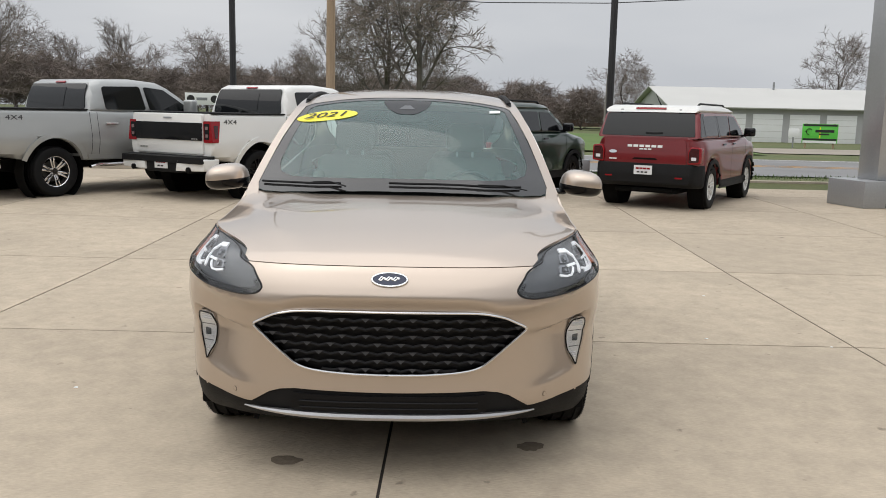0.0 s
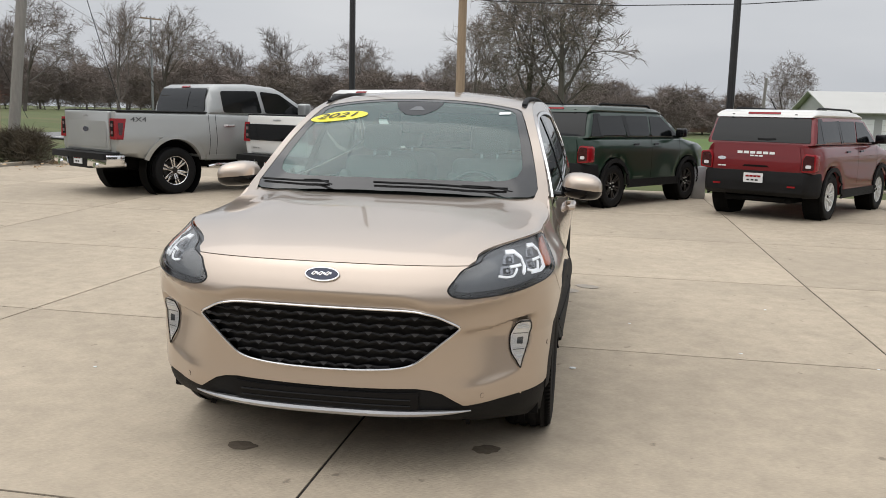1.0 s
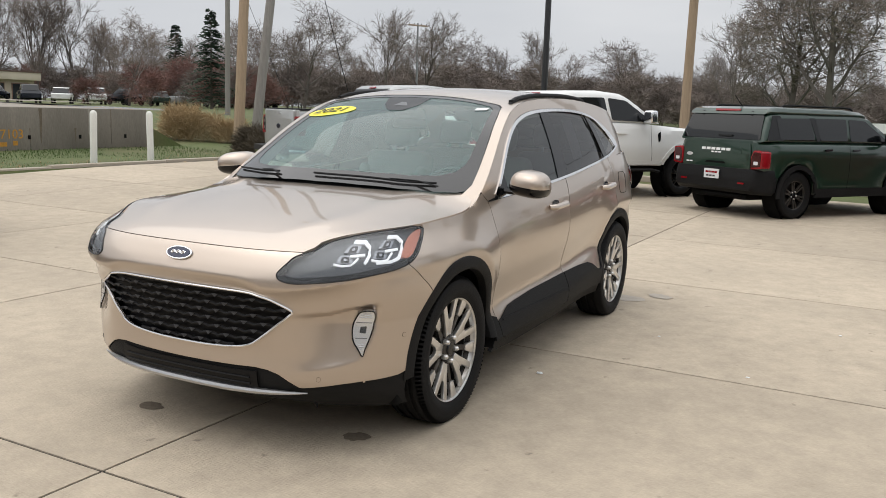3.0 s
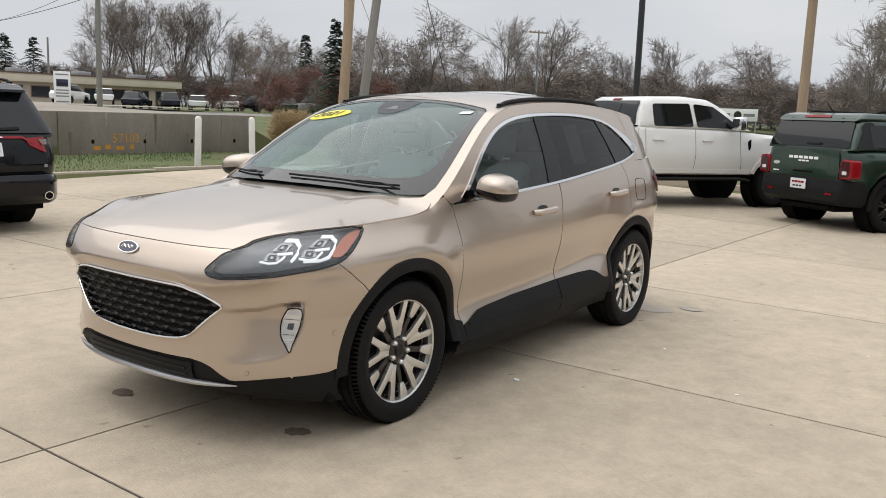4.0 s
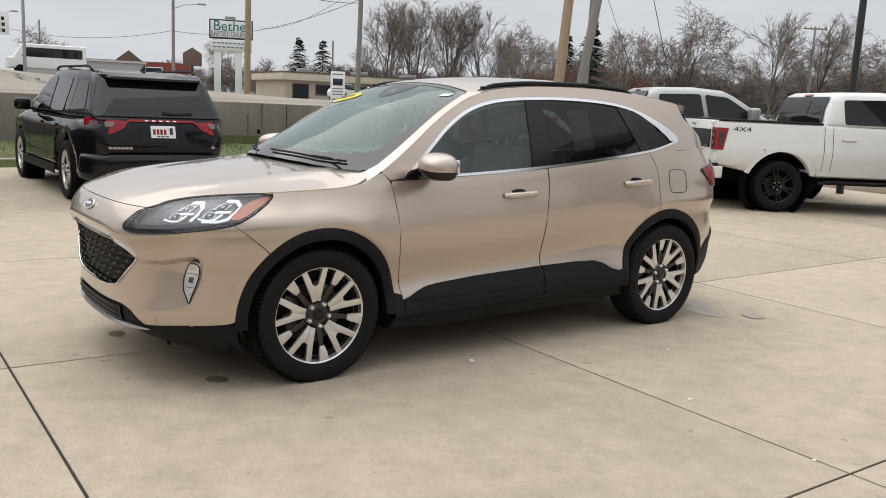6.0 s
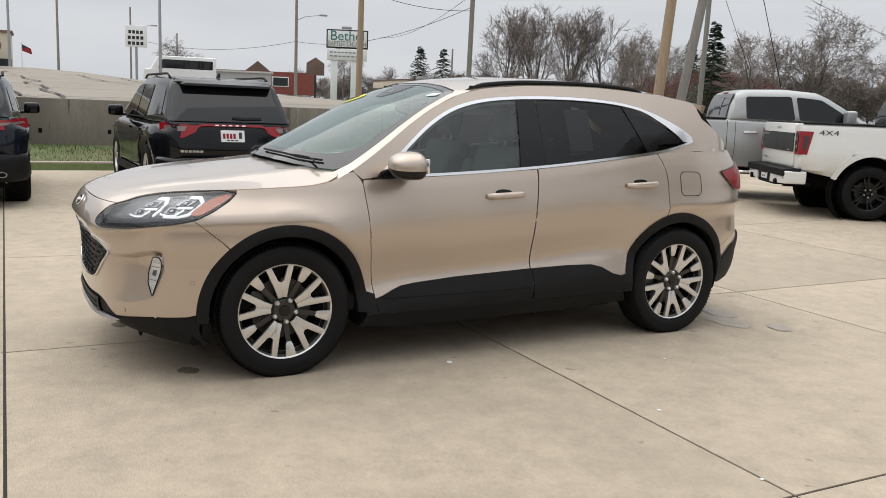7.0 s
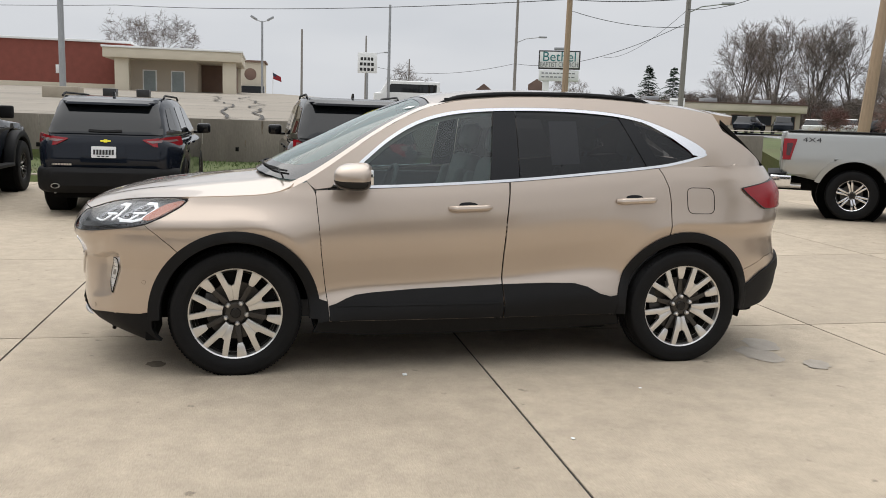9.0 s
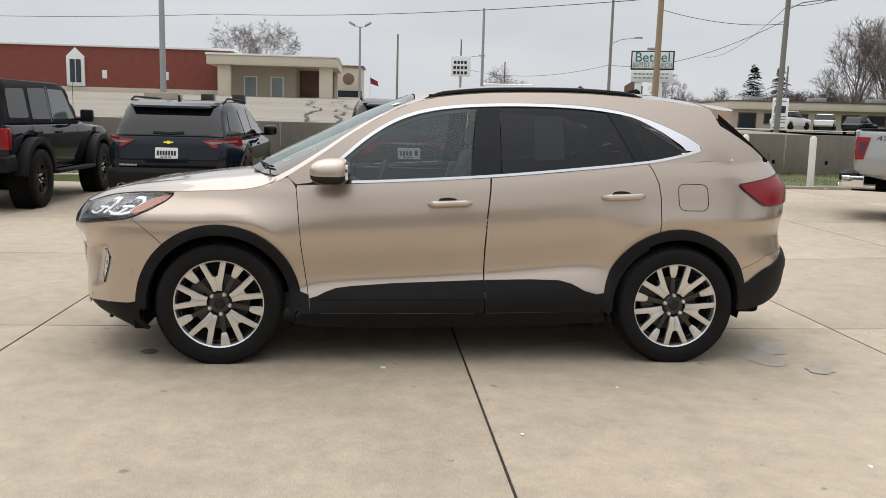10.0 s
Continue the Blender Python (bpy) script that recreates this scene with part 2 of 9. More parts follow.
M["needle"] = material("dark_spruce_needles", (0.020, 0.045, 0.022), 0.9, 0, 0.4, 1.5, 20, 0)
M["pole_wood"] = material("weathered_pole_wood", (0.34, 0.25, 0.165), 0.85, 0, 0.2, 3, 40, 0.4, stretch=(6, 6, 0.5))
M["pole_grey"] = material("grey_pole_wood", (0.24, 0.225, 0.205), 0.85, 0, 0.2, 3, 40, 0.4, stretch=(6, 6, 0.5))
M["pole_black"] = material("black_lamp_post_paint", (0.012, 0.012, 0.013), 0.4, 0, 0.2, 3, 60, 0, 0.2)
M["galv"] = material("galvanised_steel", (0.36, 0.37, 0.38), 0.45, 0.8, 0.12, 4, 60)
M["wire"] = material("black_cable", (0.02, 0.02, 0.02), 0.7, 0, 0.1, 3, 40)
M["white_paint"] = material("white_painted_metal", (0.74, 0.73, 0.68), 0.55, 0, 0.08, 2, 60, 0.1, dirt=(0.5, 0.47, 0.4), dirt_amount=0.35)
M["cream"] = material("cream_painted_wall", (0.60, 0.54, 0.43), 0.75, 0, 0.08, 0.8, 30, 0.2, dirt=(0.45, 0.40, 0.31), dirt_amount=0.3)
M["tan_wall"] = material("tan_stucco", (0.46, 0.40, 0.32), 0.85, 0, 0.1, 0.8, 30, 0.2)
M["brick"] = material("red_brick_wall", (0.215, 0.062, 0.045), 0.85, 0, 0.2, 2, 60, 0.3)
M["brown_roof"] = material("brown_shingle_roof", (0.14, 0.095, 0.075), 0.9, 0, 0.2, 2, 40, 0.3)
M["school_wall"] = material("brown_brick_wall", (0.20, 0.13, 0.10), 0.85, 0, 0.2, 1, 40, 0.2)
M["pale_roof"] = material("pale_metal_roof", (0.50, 0.495, 0.47), 0.5, 0.1, 0.06, 0.5, 20)
M["grey_siding"] = material("grey_metal_siding", (0.40, 0.40, 0.40), 0.6, 0.1, 0.08, 0.5, 20)
M["column"] = material("grey_aluminium_cladding", (0.42, 0.43, 0.44), 0.30, 0.55, 0.08, 1, 30)
M["column_dark"] = material("grey_column_base_cladding", (0.34, 0.35, 0.36), 0.38, 0.4, 0.1, 1, 30)
M["sign_white"] = material("white_sign_face", (0.78, 0.79, 0.78), 0.45, 0, 0.05, 2, 60)
M["sign_teal"] = material("teal_sign_ink", (0.02, 0.17, 0.18), 0.5, 0, 0.08, 4, 60)
M["sign_green"] = material("bright_green_sign", (0.10, 0.52, 0.06), 0.5, 0, 0.08, 2, 60)
M["grey_ink"] = material("grey_sign_ink", (0.20, 0.21, 0.22), 0.5, 0, 0.08, 4, 60)
M["orange_paint"] = material("orange_spray_paint", (0.52, 0.25, 0.03), 0.7, 0, 0.3, 8, 60)
M["window_dark"] = material("dark_window_pane", (0.03, 0.035, 0.04), 0.08, 0, 0.2, 0.8, 10)
# pale base colour stands in for sky mirrored in the panes
M["pale_pane"] = material("pale_reflecting_window", (0.26, 0.30, 0.30), 0.10, 0, 0.2, 0.8, 10)
M["tar"] = material("tar_filled_crack", (0.055, 0.050, 0.045), 0.85, 0, 0.3, 2, 20)
M["stain"] = material("oily_damp_stain", (0.19, 0.145, 0.10), 0.6, 0, 0.35, 14, 90)
M["wet_ring"] = material("dried_water_ring", (0.345, 0.302, 0.250), 0.6, 0, 0.25, 9, 90, 0.3)
M["leaf_litter"] = material("dry_leaf_litter", (0.42, 0.29, 0.17), 0.85, 0, 0.3, 8, 60)


# ---- mesh tools ----
def link(name, bm, mat, parent=None, label="", sharp=35):
    me = bpy.data.meshes.new(name)
    bm.to_mesh(me)
    bm.free()
    me.materials.append(mat)
    if len(me.polygons):
        me.polygons.foreach_set("use_smooth", [True] * len(me.polygons))
        me.set_sharp_from_angle(angle=radians(sharp))
    ob = new(name, me)
    ob.parent = parent
    if label:
        ob["label"] = label
    return ob


part = link


def thing(name, m, label, category, group="", kind=""):
    e = new(name)
    e.empty_display_size = 0.2
    e.matrix_world = m
    return tagged(e, label, category, group, kind)


def table(pairs, x):
    """Smooth interpolation through (x, y) pairs."""
    if x <= pairs[0][0]:
        return pairs[0][1]
    if x >= pairs[-1][0]:
        return pairs[-1][1]
    k = next(i for i in range(len(pairs) - 1) if pairs[i + 1][0] >= x)
    (x0, y0), (x1, y1) = pairs[k], pairs[k + 1]
    d = (y1 - y0) / (x1 - x0)

    def slope(i):
        if i <= 0 or i >= len(pairs) - 1:
            return d
        a = (pairs[i][1] - pairs[i - 1][1]) / (pairs[i][0] - pairs[i - 1][0])
        b = (pairs[i + 1][1] - pairs[i][1]) / (pairs[i + 1][0] - pairs[i][0])
        return 0 if a * b <= 0 else 2 * a * b / (a + b)
    h, t = x1 - x0, (x - x0) / (x1 - x0)
    return (y0 * (1 + 2 * t) * (1 - t) ** 2 + h * slope(k) * t * (1 - t) ** 2 + y1 * t * t * (3 - 2 * t) + h * slope(k + 1) * t * t * (t - 1))


def spline(pts, n=8, closed=False):
    """Catmull-Rom through points; a third value marks a corner."""
    p = [Vector(q[:2]) for q in pts]
    c = [len(q) > 2 for q in pts]
    out, m = [], len(p)
    for i in range(m if closed else m - 1):
        a, b = p[i], p[(i + 1) % m]
        pa = a * 2 - b if c[i] or (not closed and i == 0) else p[i - 1]
        pb = b * 2 - a if c[(i + 1) % m] or (not closed and i + 2 >= m) else p[(i + 2) % m]
        ln = (b - a).length
        ta = (b - pa) / max((b - a).length + (a - pa).length, 1e-6) * ln
        tb = (pb - a) / max((pb - b).length + (b - a).length, 1e-6) * ln
        for k in range(n):
            t = k / n
            h = a * (1 + 2 * t) * (1 - t) ** 2 + ta * t * (1 - t) ** 2 + b * t * t * (3 - 2 * t) + tb * t * t * (t - 1)
            out.append((h.x, h.y))
    if not closed:
        out.append(tuple(p[-1]))
    return out


def rounded(pts, r, n=5):
    """Polygon with its corners rounded."""
    out, m = [], len(pts)
    for i in range(m):
        a, b, c = Vector(pts[i - 1]), Vector(pts[i]), Vector(pts[(i + 1) % m])
        rr = min(r, (a - b).length * 0.45, (c - b).length * 0.45)
        s, e = b + (a - b).normalized() * rr, b + (c - b).normalized() * rr
        for k in range(n + 1):
            t = k / n
            q = s * (1 - t) ** 2 + b * 2 * t * (1 - t) + e * t * t
            out.append((q.x, q.y))
    return out


def dense(pts, step, closed=True):
    out, m = [], len(pts)
    for i in range(m if closed else m - 1):
        a, b = Vector(pts[i]), Vector(pts[(i + 1) % m])
        if (b - a).length < 1e-5:
            continue
        k = max(1, math.ceil((b - a).length / step))
        out += [tuple(a.lerp(b, j / k)) for j in range(k)]
    if not closed:
        out.append(tuple(pts[-1]))
    return out


def band(pts, w0, w1=None):
    """Outline of a strip along a line, w0 to one side and w1 to the other."""
    w1 = w0 if w1 is None else w1
    p = [Vector(q) for q in pts]
    up, dn = [], []
    for i in range(len(p)):
        d = (p[min(i + 1, len(p) - 1)] - p[max(i - 1, 0)]).normalized()
        n = Vector((-d.y, d.x))
        up.append(tuple(p[i] + n * w0))
        dn.append(tuple(p[i] - n * w1))
    return up + dn[::-1]


def sheet(outline, fn, du=0.05, dv=0.05, lip=0.012, out=None, both=False, mirror=False, solid=0.0):
    """A panel: the outline filled with a grid, laid on the surface fn(a, b), with its edge turned in. out: a point inside the body."""
    bm = bmesh.new()
    pts = dense(outline, min(du, dv))
    vs = []
    for q in pts:
        if not vs or (Vector(q) - vs[-1].co.xy).length > 1e-5:
            vs.append(bm.verts.new((q[0], q[1], 0)))
    if (vs[0].co - vs[-1].co).length < 1e-5:
        bm.verts.remove(vs.pop())
    bm.faces.new(vs)
    for ax, st in ((0, du), (1, dv)):
        lo, hi = min(v.co[ax] for v in vs), max(v.co[ax] for v in vs)
        for k in range(math.floor(lo / st) + 1, math.ceil(hi / st)):
            co, no = [0, 0, 0], [0, 0, 0]
            co[ax], no[ax] = k * st, 1
            bmesh.ops.bisect_plane(bm, geom=bm.verts[:] + bm.edges[:] + bm.faces[:], plane_co=co, plane_no=no, dist=1e-5)
    bmesh.ops.remove_doubles(bm, verts=bm.verts[:], dist=8e-4)
    for v in bm.verts:
        v.co = fn(v.co.x, v.co.y)
    bmesh.ops.triangulate(bm, faces=[f for f in bm.faces if len(f.verts) > 4])
    bm.normal_update()
    centre = Vector(out if out else (0, 0, 0.6))
    s = sum((f.normal.dot(f.calc_center_median() - centre)) * f.calc_area() for f in bm.faces)
    if s < 0:
        bmesh.ops.reverse_faces(bm, faces=bm.faces[:])
    if both:
        geo = bmesh.ops.duplicate(bm, geom=bm.verts[:] + bm.edges[:] + bm.faces[:])["geom"]
        for g in geo:
            if isinstance(g, bmesh.types.BMVert):
                g.co.x = -g.co.x
        bmesh.ops.reverse_faces(bm, faces=[g for g in geo if isinstance(g, bmesh.types.BMFace)])
        bmesh.ops.remove_doubles(bm, verts=bm.verts[:], dist=2e-4)
    elif mirror:
        for v in bm.verts:
            v.co.x = -v.co.x
        bmesh.ops.reverse_faces(bm, faces=bm.faces[:])
    bm.normal_update()
    if lip:
        edges = [e for e in bm.edges if e.is_boundary]
        nor = {v: sum((f.normal * f.calc_area() for f in v.link_faces), Vector()).normalized() for e in edges for v in e.verts}
        ret = bmesh.ops.extrude_edge_only(bm, edges=edges)["geom"]
        newv = [g for g in ret if isinstance(g, bmesh.types.BMVert)]
        pos = {tuple(round(c, 6) for c in v.co): n for v, n in nor.items()}
        for v in newv:
            v.co -= pos.get(tuple(round(c, 6) for c in v.co), Vector()) * lip
        bm.normal_update()
    return bm


def tube(pts, r, n=8, closed=False, flat=1.0):
    """A round bar along 3D points; r may be a function of 0..1."""
    bm = bmesh.new()
    p = [Vector(q) for q in pts]
    rings, m = [], len(p)
    ref = Vector((0, 0, 1))
    for i in range(m):
        a, b = (p[i - 1], p[(i + 1) % m]) if closed else (p[max(i - 1, 0)], p[min(i + 1, m - 1)])
        d = (b - a).normalized()
        s = d.cross(ref)
        if s.length < 0.05:
            s = d.cross(Vector((0, 1, 0)))
        s.normalize()
        u = s.cross(d)
        rr = r(i / max(m - 1, 1)) if callable(r) else r
        rings.append([bm.verts.new(p[i] + (s * math.cos(2 * math.pi * k / n) + u * math.sin(2 * math.pi * k / n) * flat) * rr) for k in range(n)])
    for i in range(m if closed else m - 1):
        a, b = rings[i], rings[(i + 1) % m]
        for k in range(n):
            bm.faces.new((a[k], a[(k + 1) % n], b[(k + 1) % n], b[k]))
    if not closed:
        bm.faces.new(rings[0][::-1])
        bm.faces.new(rings[-1])
    bmesh.ops.recalc_face_normals(bm, faces=bm.faces[:])
    return bm


def lathe(profile, n=48, axis="x"):
    """(radius, along) profile turned about the x or z axis."""
    bm = bmesh.new()
    rings = []
    for r, a in profile:
        if r < 1e-5:
            rings.append([bm.verts.new((a, 0, 0) if axis == "x" else (0, 0, a))])
            continue
        ring = []
        for k in range(n):
            c, s = r * math.cos(2 * math.pi * k / n), r * math.sin(2 * math.pi * k / n)
            ring.append(bm.verts.new((a, c, s) if axis == "x" else (c, s, a)))
        rings.append(ring)
    for a, b in zip(rings, rings[1:]):
        for k in range(n):
            q = [a[k % len(a)], a[(k + 1) % len(a)], b[(k + 1) % len(b)], b[k % len(b)]]
            q = list(dict.fromkeys(q))
            if len(q) > 2:
                bm.faces.new(q)
    bmesh.ops.recalc_face_normals(bm, faces=bm.faces[:])
    return bm


def box(x0, x1, y0, y1, z0, z1, bevel=0.0, seg=2):
    bm = bmesh.new()
    bmesh.ops.create_cube(bm, size=1.0)
    for v in bm.verts:
        v.co = Vector(((x0 + x1) / 2 + v.co.x * (x1 - x0), (y0 + y1) / 2 + v.co.y * (y1 - y0), (z0 + z1) / 2 + v.co.z * (z1 - z0)))
    if bevel:
        bmesh.ops.bevel(bm, geom=bm.edges[:], offset=bevel, segments=seg, affect="EDGES", profile=0.5)
    return bm


def prism(outline, depth, fn, bevel=0.0):
    """A flat outline with depth; fn(a, b, d) gives the place, d from 0 to depth."""
    bm = bmesh.new()
    v = [bm.verts.new((a, b, 0)) for a, b in outline]
    f = bm.faces.new(v)
    ret = bmesh.ops.extrude_face_region(bm, geom=[f])["geom"]
    for g in ret:
        if isinstance(g, bmesh.types.BMVert):
            g.co.z = depth
    if bevel:
        bmesh.ops.bevel(bm, geom=[e for e in bm.edges if abs(e.verts[0].co.z - e.verts[1].co.z) < 1e-6], offset=bevel, segments=2, affect="EDGES", profile=0.5)
    for q in bm.verts:
        q.co = fn(*q.co)
    bmesh.ops.recalc_face_normals(bm, faces=bm.faces[:])
    return bm


def join(*bms):
    bm = bms[0]
    for o in bms[1:]:
        me = bpy.data.meshes.new("tmp")
        o.to_mesh(me)
        o.free()
        bm.from_mesh(me)
        bpy.data.meshes.remove(me)
    return bm


def moved(bm, m):
    bmesh.ops.transform(bm, matrix=m, verts=bm.verts[:])
    return bm


def lettering(name, words, size, depth, mat, parent, m, label=""):
    """Words in the built-in font as a mesh, standing in the x-z plane of m and read from -y."""
    cu = bpy.data.curves.new(name, "FONT")
    cu.body, cu.size, cu.extrude, cu.align_x, cu.align_y = words, size, depth, "CENTER", "CENTER"
    tmp = bpy.data.objects.new("tmp", cu)
    me = bpy.data.meshes.new_from_object(tmp)
    bpy.data.objects.remove(tmp)
    me.transform(Matrix(m) @ pose(0, 0, 0, 90, 0, 0))
    me.materials.clear()
    me.materials.append(mat)
    ob = new(name, me)
    ob.parent = parent
    if label:
        ob["label"] = label
    return ob


# ---- the gold crossover in the middle ----
def ss(a, b, x):
    t = min(1.0, max(0.0, (x - a) / (b - a)))
    return t * t * (3 - 2 * t)


BELT_Z = [(-2.3, 0.90), (-1.9, 0.955), (-1.6, 0.995), (-1.3, 1.025), (-0.92, 1.045), (-0.35, 1.072), (0.2, 1.108), (0.64, 1.150), (1.15, 1.206), (1.5, 1.235), (2.1, 1.23)]
BELT_X = [(-1.45, 0.826), (-1.2, 0.838), (-0.9, 0.850), (-0.4, 0.866), (0.2, 0.874), (0.8, 0.868), (1.15, 0.854), (1.5, 0.834), (1.7, 0.800), (1.8, 0.768), (1.9, 0.71), (1.97, 0.64), (2.05, 0.52), (2.1, 0.42)]
SIDE = [(0, 0), (0.05, 0.018), (0.12, 0.036), (0.20, 0.050), (0.28, 0.055), (0.38, 0.046), (0.48, 0.022), (0.555, 0.009), (0.63, 0.038), (0.72, 0.066), (0.80, 0.052), (0.92, 0.0)]
NOSE = [(0.16, -1.98), (0.24, -2.19), (0.30, -2.268), (0.36, -2.284), (0.45, -2.284), (0.60, -2.288), (0.74, -2.300), (0.78, -2.297), (0.82, -2.282), (0.86, -2.259), (0.905, -2.222), (0.95, -2.11), (1.0, -1.97)]
TAIL = [(0.25, 2.16), (0.33, 2.23), (0.43, 2.29), (0.56, 2.305), (0.62, 2.27), (0.68, 2.225), (0.80, 2.205), (0.95, 2.225), (1.05, 2.225), (1.15, 2.17), (1.25, 2.10)]
YA, YB, NF, NR, LF, LR = -1.45, 1.30, 2.95, 3.2, 1.15, 1.15
HUB_F, HUB_R, HUB_Z = -1.355, 1.355, 0.352


def width(y, z):
    """Half width of the lower body."""
    d = max(0.0, table(BELT_Z, y) - z)
    near = max(math.exp(-((y + 1.40) / 0.36) ** 2), math.exp(-((y - 1.40) / 0.36) ** 2))
    d += (min(d, 0.41) - d) * min(1.0, 1.15 * near)
    w = table(BELT_X, y) + table(SIDE, d)
    f = math.exp(-((y + 1.42) / 0.42) ** 2) * 0.057 + math.exp(-((y - 1.45) / 0.45) ** 2) * 0.026
    w += f * ss(0.98, 0.80, z) * (0.75 + 0.25 * ss(0.2, 0.5, z))
    # a crease runs over each arch, and the panel tucks in below it
    for hub in (HUB_F, HUB_R):
        r, a = math.hypot(y - hub, z - HUB_Z), math.atan2(z - HUB_Z, y - hub)
        edge = 0.468 + 0.055 * max(0.0, math.cos((a - 1.62) * 1.25)) if abs(a - 1.62) < 1.25 else 0.468
        if r < 0.80 and edge > 0.472:
            k = max(0.0, (r - 0.455) / (edge - 0.455)) if r < edge else math.exp(-(r - edge) / 0.11)
            w += 0.021 * k * ss(0.468, 0.50, edge)
    return w


CREASE = [(0, 0.800), (0.30, 0.795), (0.384, 0.781), (0.437, 0.758), (0.515, 0.750), (0.666, 0.769), (0.804, 0.796), (0.90, 0.82)]
SCOOP_TOP = [(0.50, 0.640), (0.646, 0.648), (0.723, 0.657), (0.778, 0.674), (0.84, 0.690)]
SCOOP_LOW = [(0.50, 0.385), (0.567, 0.392), (0.706, 0.415), (0.779, 0.437), (0.84, 0.47)]
SCOOP_OUT = [(0.43, 0.798), (0.53, 0.822), (0.60, 0.836), (0.67, 0.846)]


def scoop(a, z):
    """Depth of the hollow beside the fog lamp: a sharp brow above, running out to nothing at the lower ledge."""
    zt, zb = table(SCOOP_TOP, a), table(SCOOP_LOW, a)
    return 0.046 * ss(0.50, 0.74, a) * ss(zt + 0.006, zt - 0.024, z) * max(0.0, min(1.0, (z - zb) / (zt - 0.02 - zb))) ** 0.8


def nose_relief(x, z, hollow=True):
    """Overhang of the nose and the hollow that holds the fog lamp."""
    a = abs(x)
    t = max(0.0, min(1.0, (table(CREASE, a) - z) / 0.075))
    soft = ss(0.52, 0.40, a)
    over = 0.040 * ((1 - (1 - t) ** 2) * (1 - soft) + t * t * (3 - 2 * t) * soft) * ss(0.90, 0.72, a)
    end = table(SCOOP_OUT, z)
    cheek = scoop(a, z) * ss(end + 0.010, end - 0.016, a) if hollow else 0.0
    return -over - cheek + 0.003 * ss(0.45, 0.39, z)


def shell(u, z, off=0.0, hollow=True):
    """Lower body: u runs round the plan from the nose (-2.60) along the side to the tail (2.45)."""
    if u < YA:
        th = min(1.0, (YA - u) / LF) * math.pi / 2
        w, d = width(YA, z), YA - table(NOSE, z)
        c, s = max(math.cos(th), 0) ** (2 / NF), max(math.sin(th), 0) ** (2 / NF)
        x, y = w * c, YA - d * s
        n = Vector((c ** (NF - 1) / w, -(s ** (NF - 1)) / d)).normalized()
        k = off + nose_relief(x, z, hollow) * ss(0, 0.35, th)
        return Vector((x + n.x * k, y + n.y * k, z))
    if u > YB:
        th = min(1.0, (u - YB) / LR) * math.pi / 2
        w, d = width(YB, z), table(TAIL, z) - YB
        c, s = max(math.cos(th), 0) ** (2 / NR), max(math.sin(th), 0) ** (2 / NR)
        n = Vector((c ** (NR - 1) / w, s ** (NR - 1) / d)).normalized()
        off -= 0.040 * ss(0.68, 0.52, z) * ss(0.10, 0.55, th)
        return Vector((w * c + n.x * off, YB + d * s + n.y * off, z))
    return Vector((width(u, z) + off, u, z))


def uy(y, z):
    """Plan coordinate of the place at y."""
    if y < YA:
        s = min(1.0, (YA - y) / (YA - table(NOSE, z)))
        return YA - LF * math.asin(s ** (NF / 2)) / (math.pi / 2)
    if y > YB:
        s = min(1.0, (y - YB) / (table(TAIL, z) - YB))
        return YB + LR * math.asin(s ** (NR / 2)) / (math.pi / 2)
    return y


def ux(x, z):
    """Plan coordinate of the place at x on the nose."""
    return YA - LF * math.acos(min(1.0, (x / width(YA, z)) ** (NF / 2))) / (math.pi / 2)


def Y(*pts):
    return [(uy(q[0], q[1]), *q[1:]) for q in pts]


def X(*pts):
    return [(ux(q[0], q[1]), *q[1:]) for q in pts]


def green_x(y, z):
    """Half width of the cabin above the belt."""
    h = z - table(BELT_Z, y)
    return table(BELT_X, y) - 0.30 * h - 0.26 * h * h


def cabin(y, z, off=0.0):
    return Vector((green_x(y, z) + off * 0.93, y, z + off * 0.36))


EDGE = [(-1.30, 0.90), (-1.15, 0.985), (-1.00, 1.075), (-0.844, 1.175), (-0.549, 1.378), (-0.40, 1.462), (-0.254, 1.525), (-0.05, 1.572), (0.3, 1.602), (0.7, 1.610), (1.2, 1.585), (1.56, 1.540), (1.72, 1.510), (1.82, 1.485)]


def top(v, y, off=0.0):
    """Windscreen and roof between the two upper cabin edges."""
    z = table(EDGE, y)
    e = 0.02
    t = Vector((2 * e, table(EDGE, y + e) - table(EDGE, y - e))).normalized()
    n = Vector((-t.y, t.x))
    x = green_x(y, z) if y > -0.95 else green_x(-0.95, table(EDGE, -0.95)) + 0.0
    k = (1 - abs(v) ** 2.3) * (0.058 if y > -0.3 else 0.058 + 0.10 * ss(-0.3, -1.1, y)) + off
    return Vector((v * x, y + n.x * k, z + n.y * k))


def uarc(cy, r, a0, a1, n=20, squash=1.0):
    out = []
    for k in range(n + 1):
        a = radians(a0 + (a1 - a0) * k / n)
        y, z = cy + r * math.cos(a), HUB_Z + r * squash * math.sin(a)
        out.append((uy(y, z), z))
    return out


HOOD_Z = [(-2.6, 0.906), (-2.150, 0.906), (-2.125, 0.913), (-2.09, 0.926), (-2.045, 0.941), (-1.985, 0.956), (-1.925, 0.968), (-1.825, 0.981), (-1.75, 0.987), (-1.6, 0.993), (-1.4, 1.001), (-1.22, 1.012), (-1.10, 1.036), (-0.97, 1.088)]


def hood_edge(y):
    """Where the hood meets the wing."""
    z = table(HOOD_Z, y)
    if y > YA:
        return Vector((width(y, z), y, z))
    return shell(uy(y, z), z)


HOOD_Y0 = shell(ux(0.578, 0.906), 0.906).y - 0.004


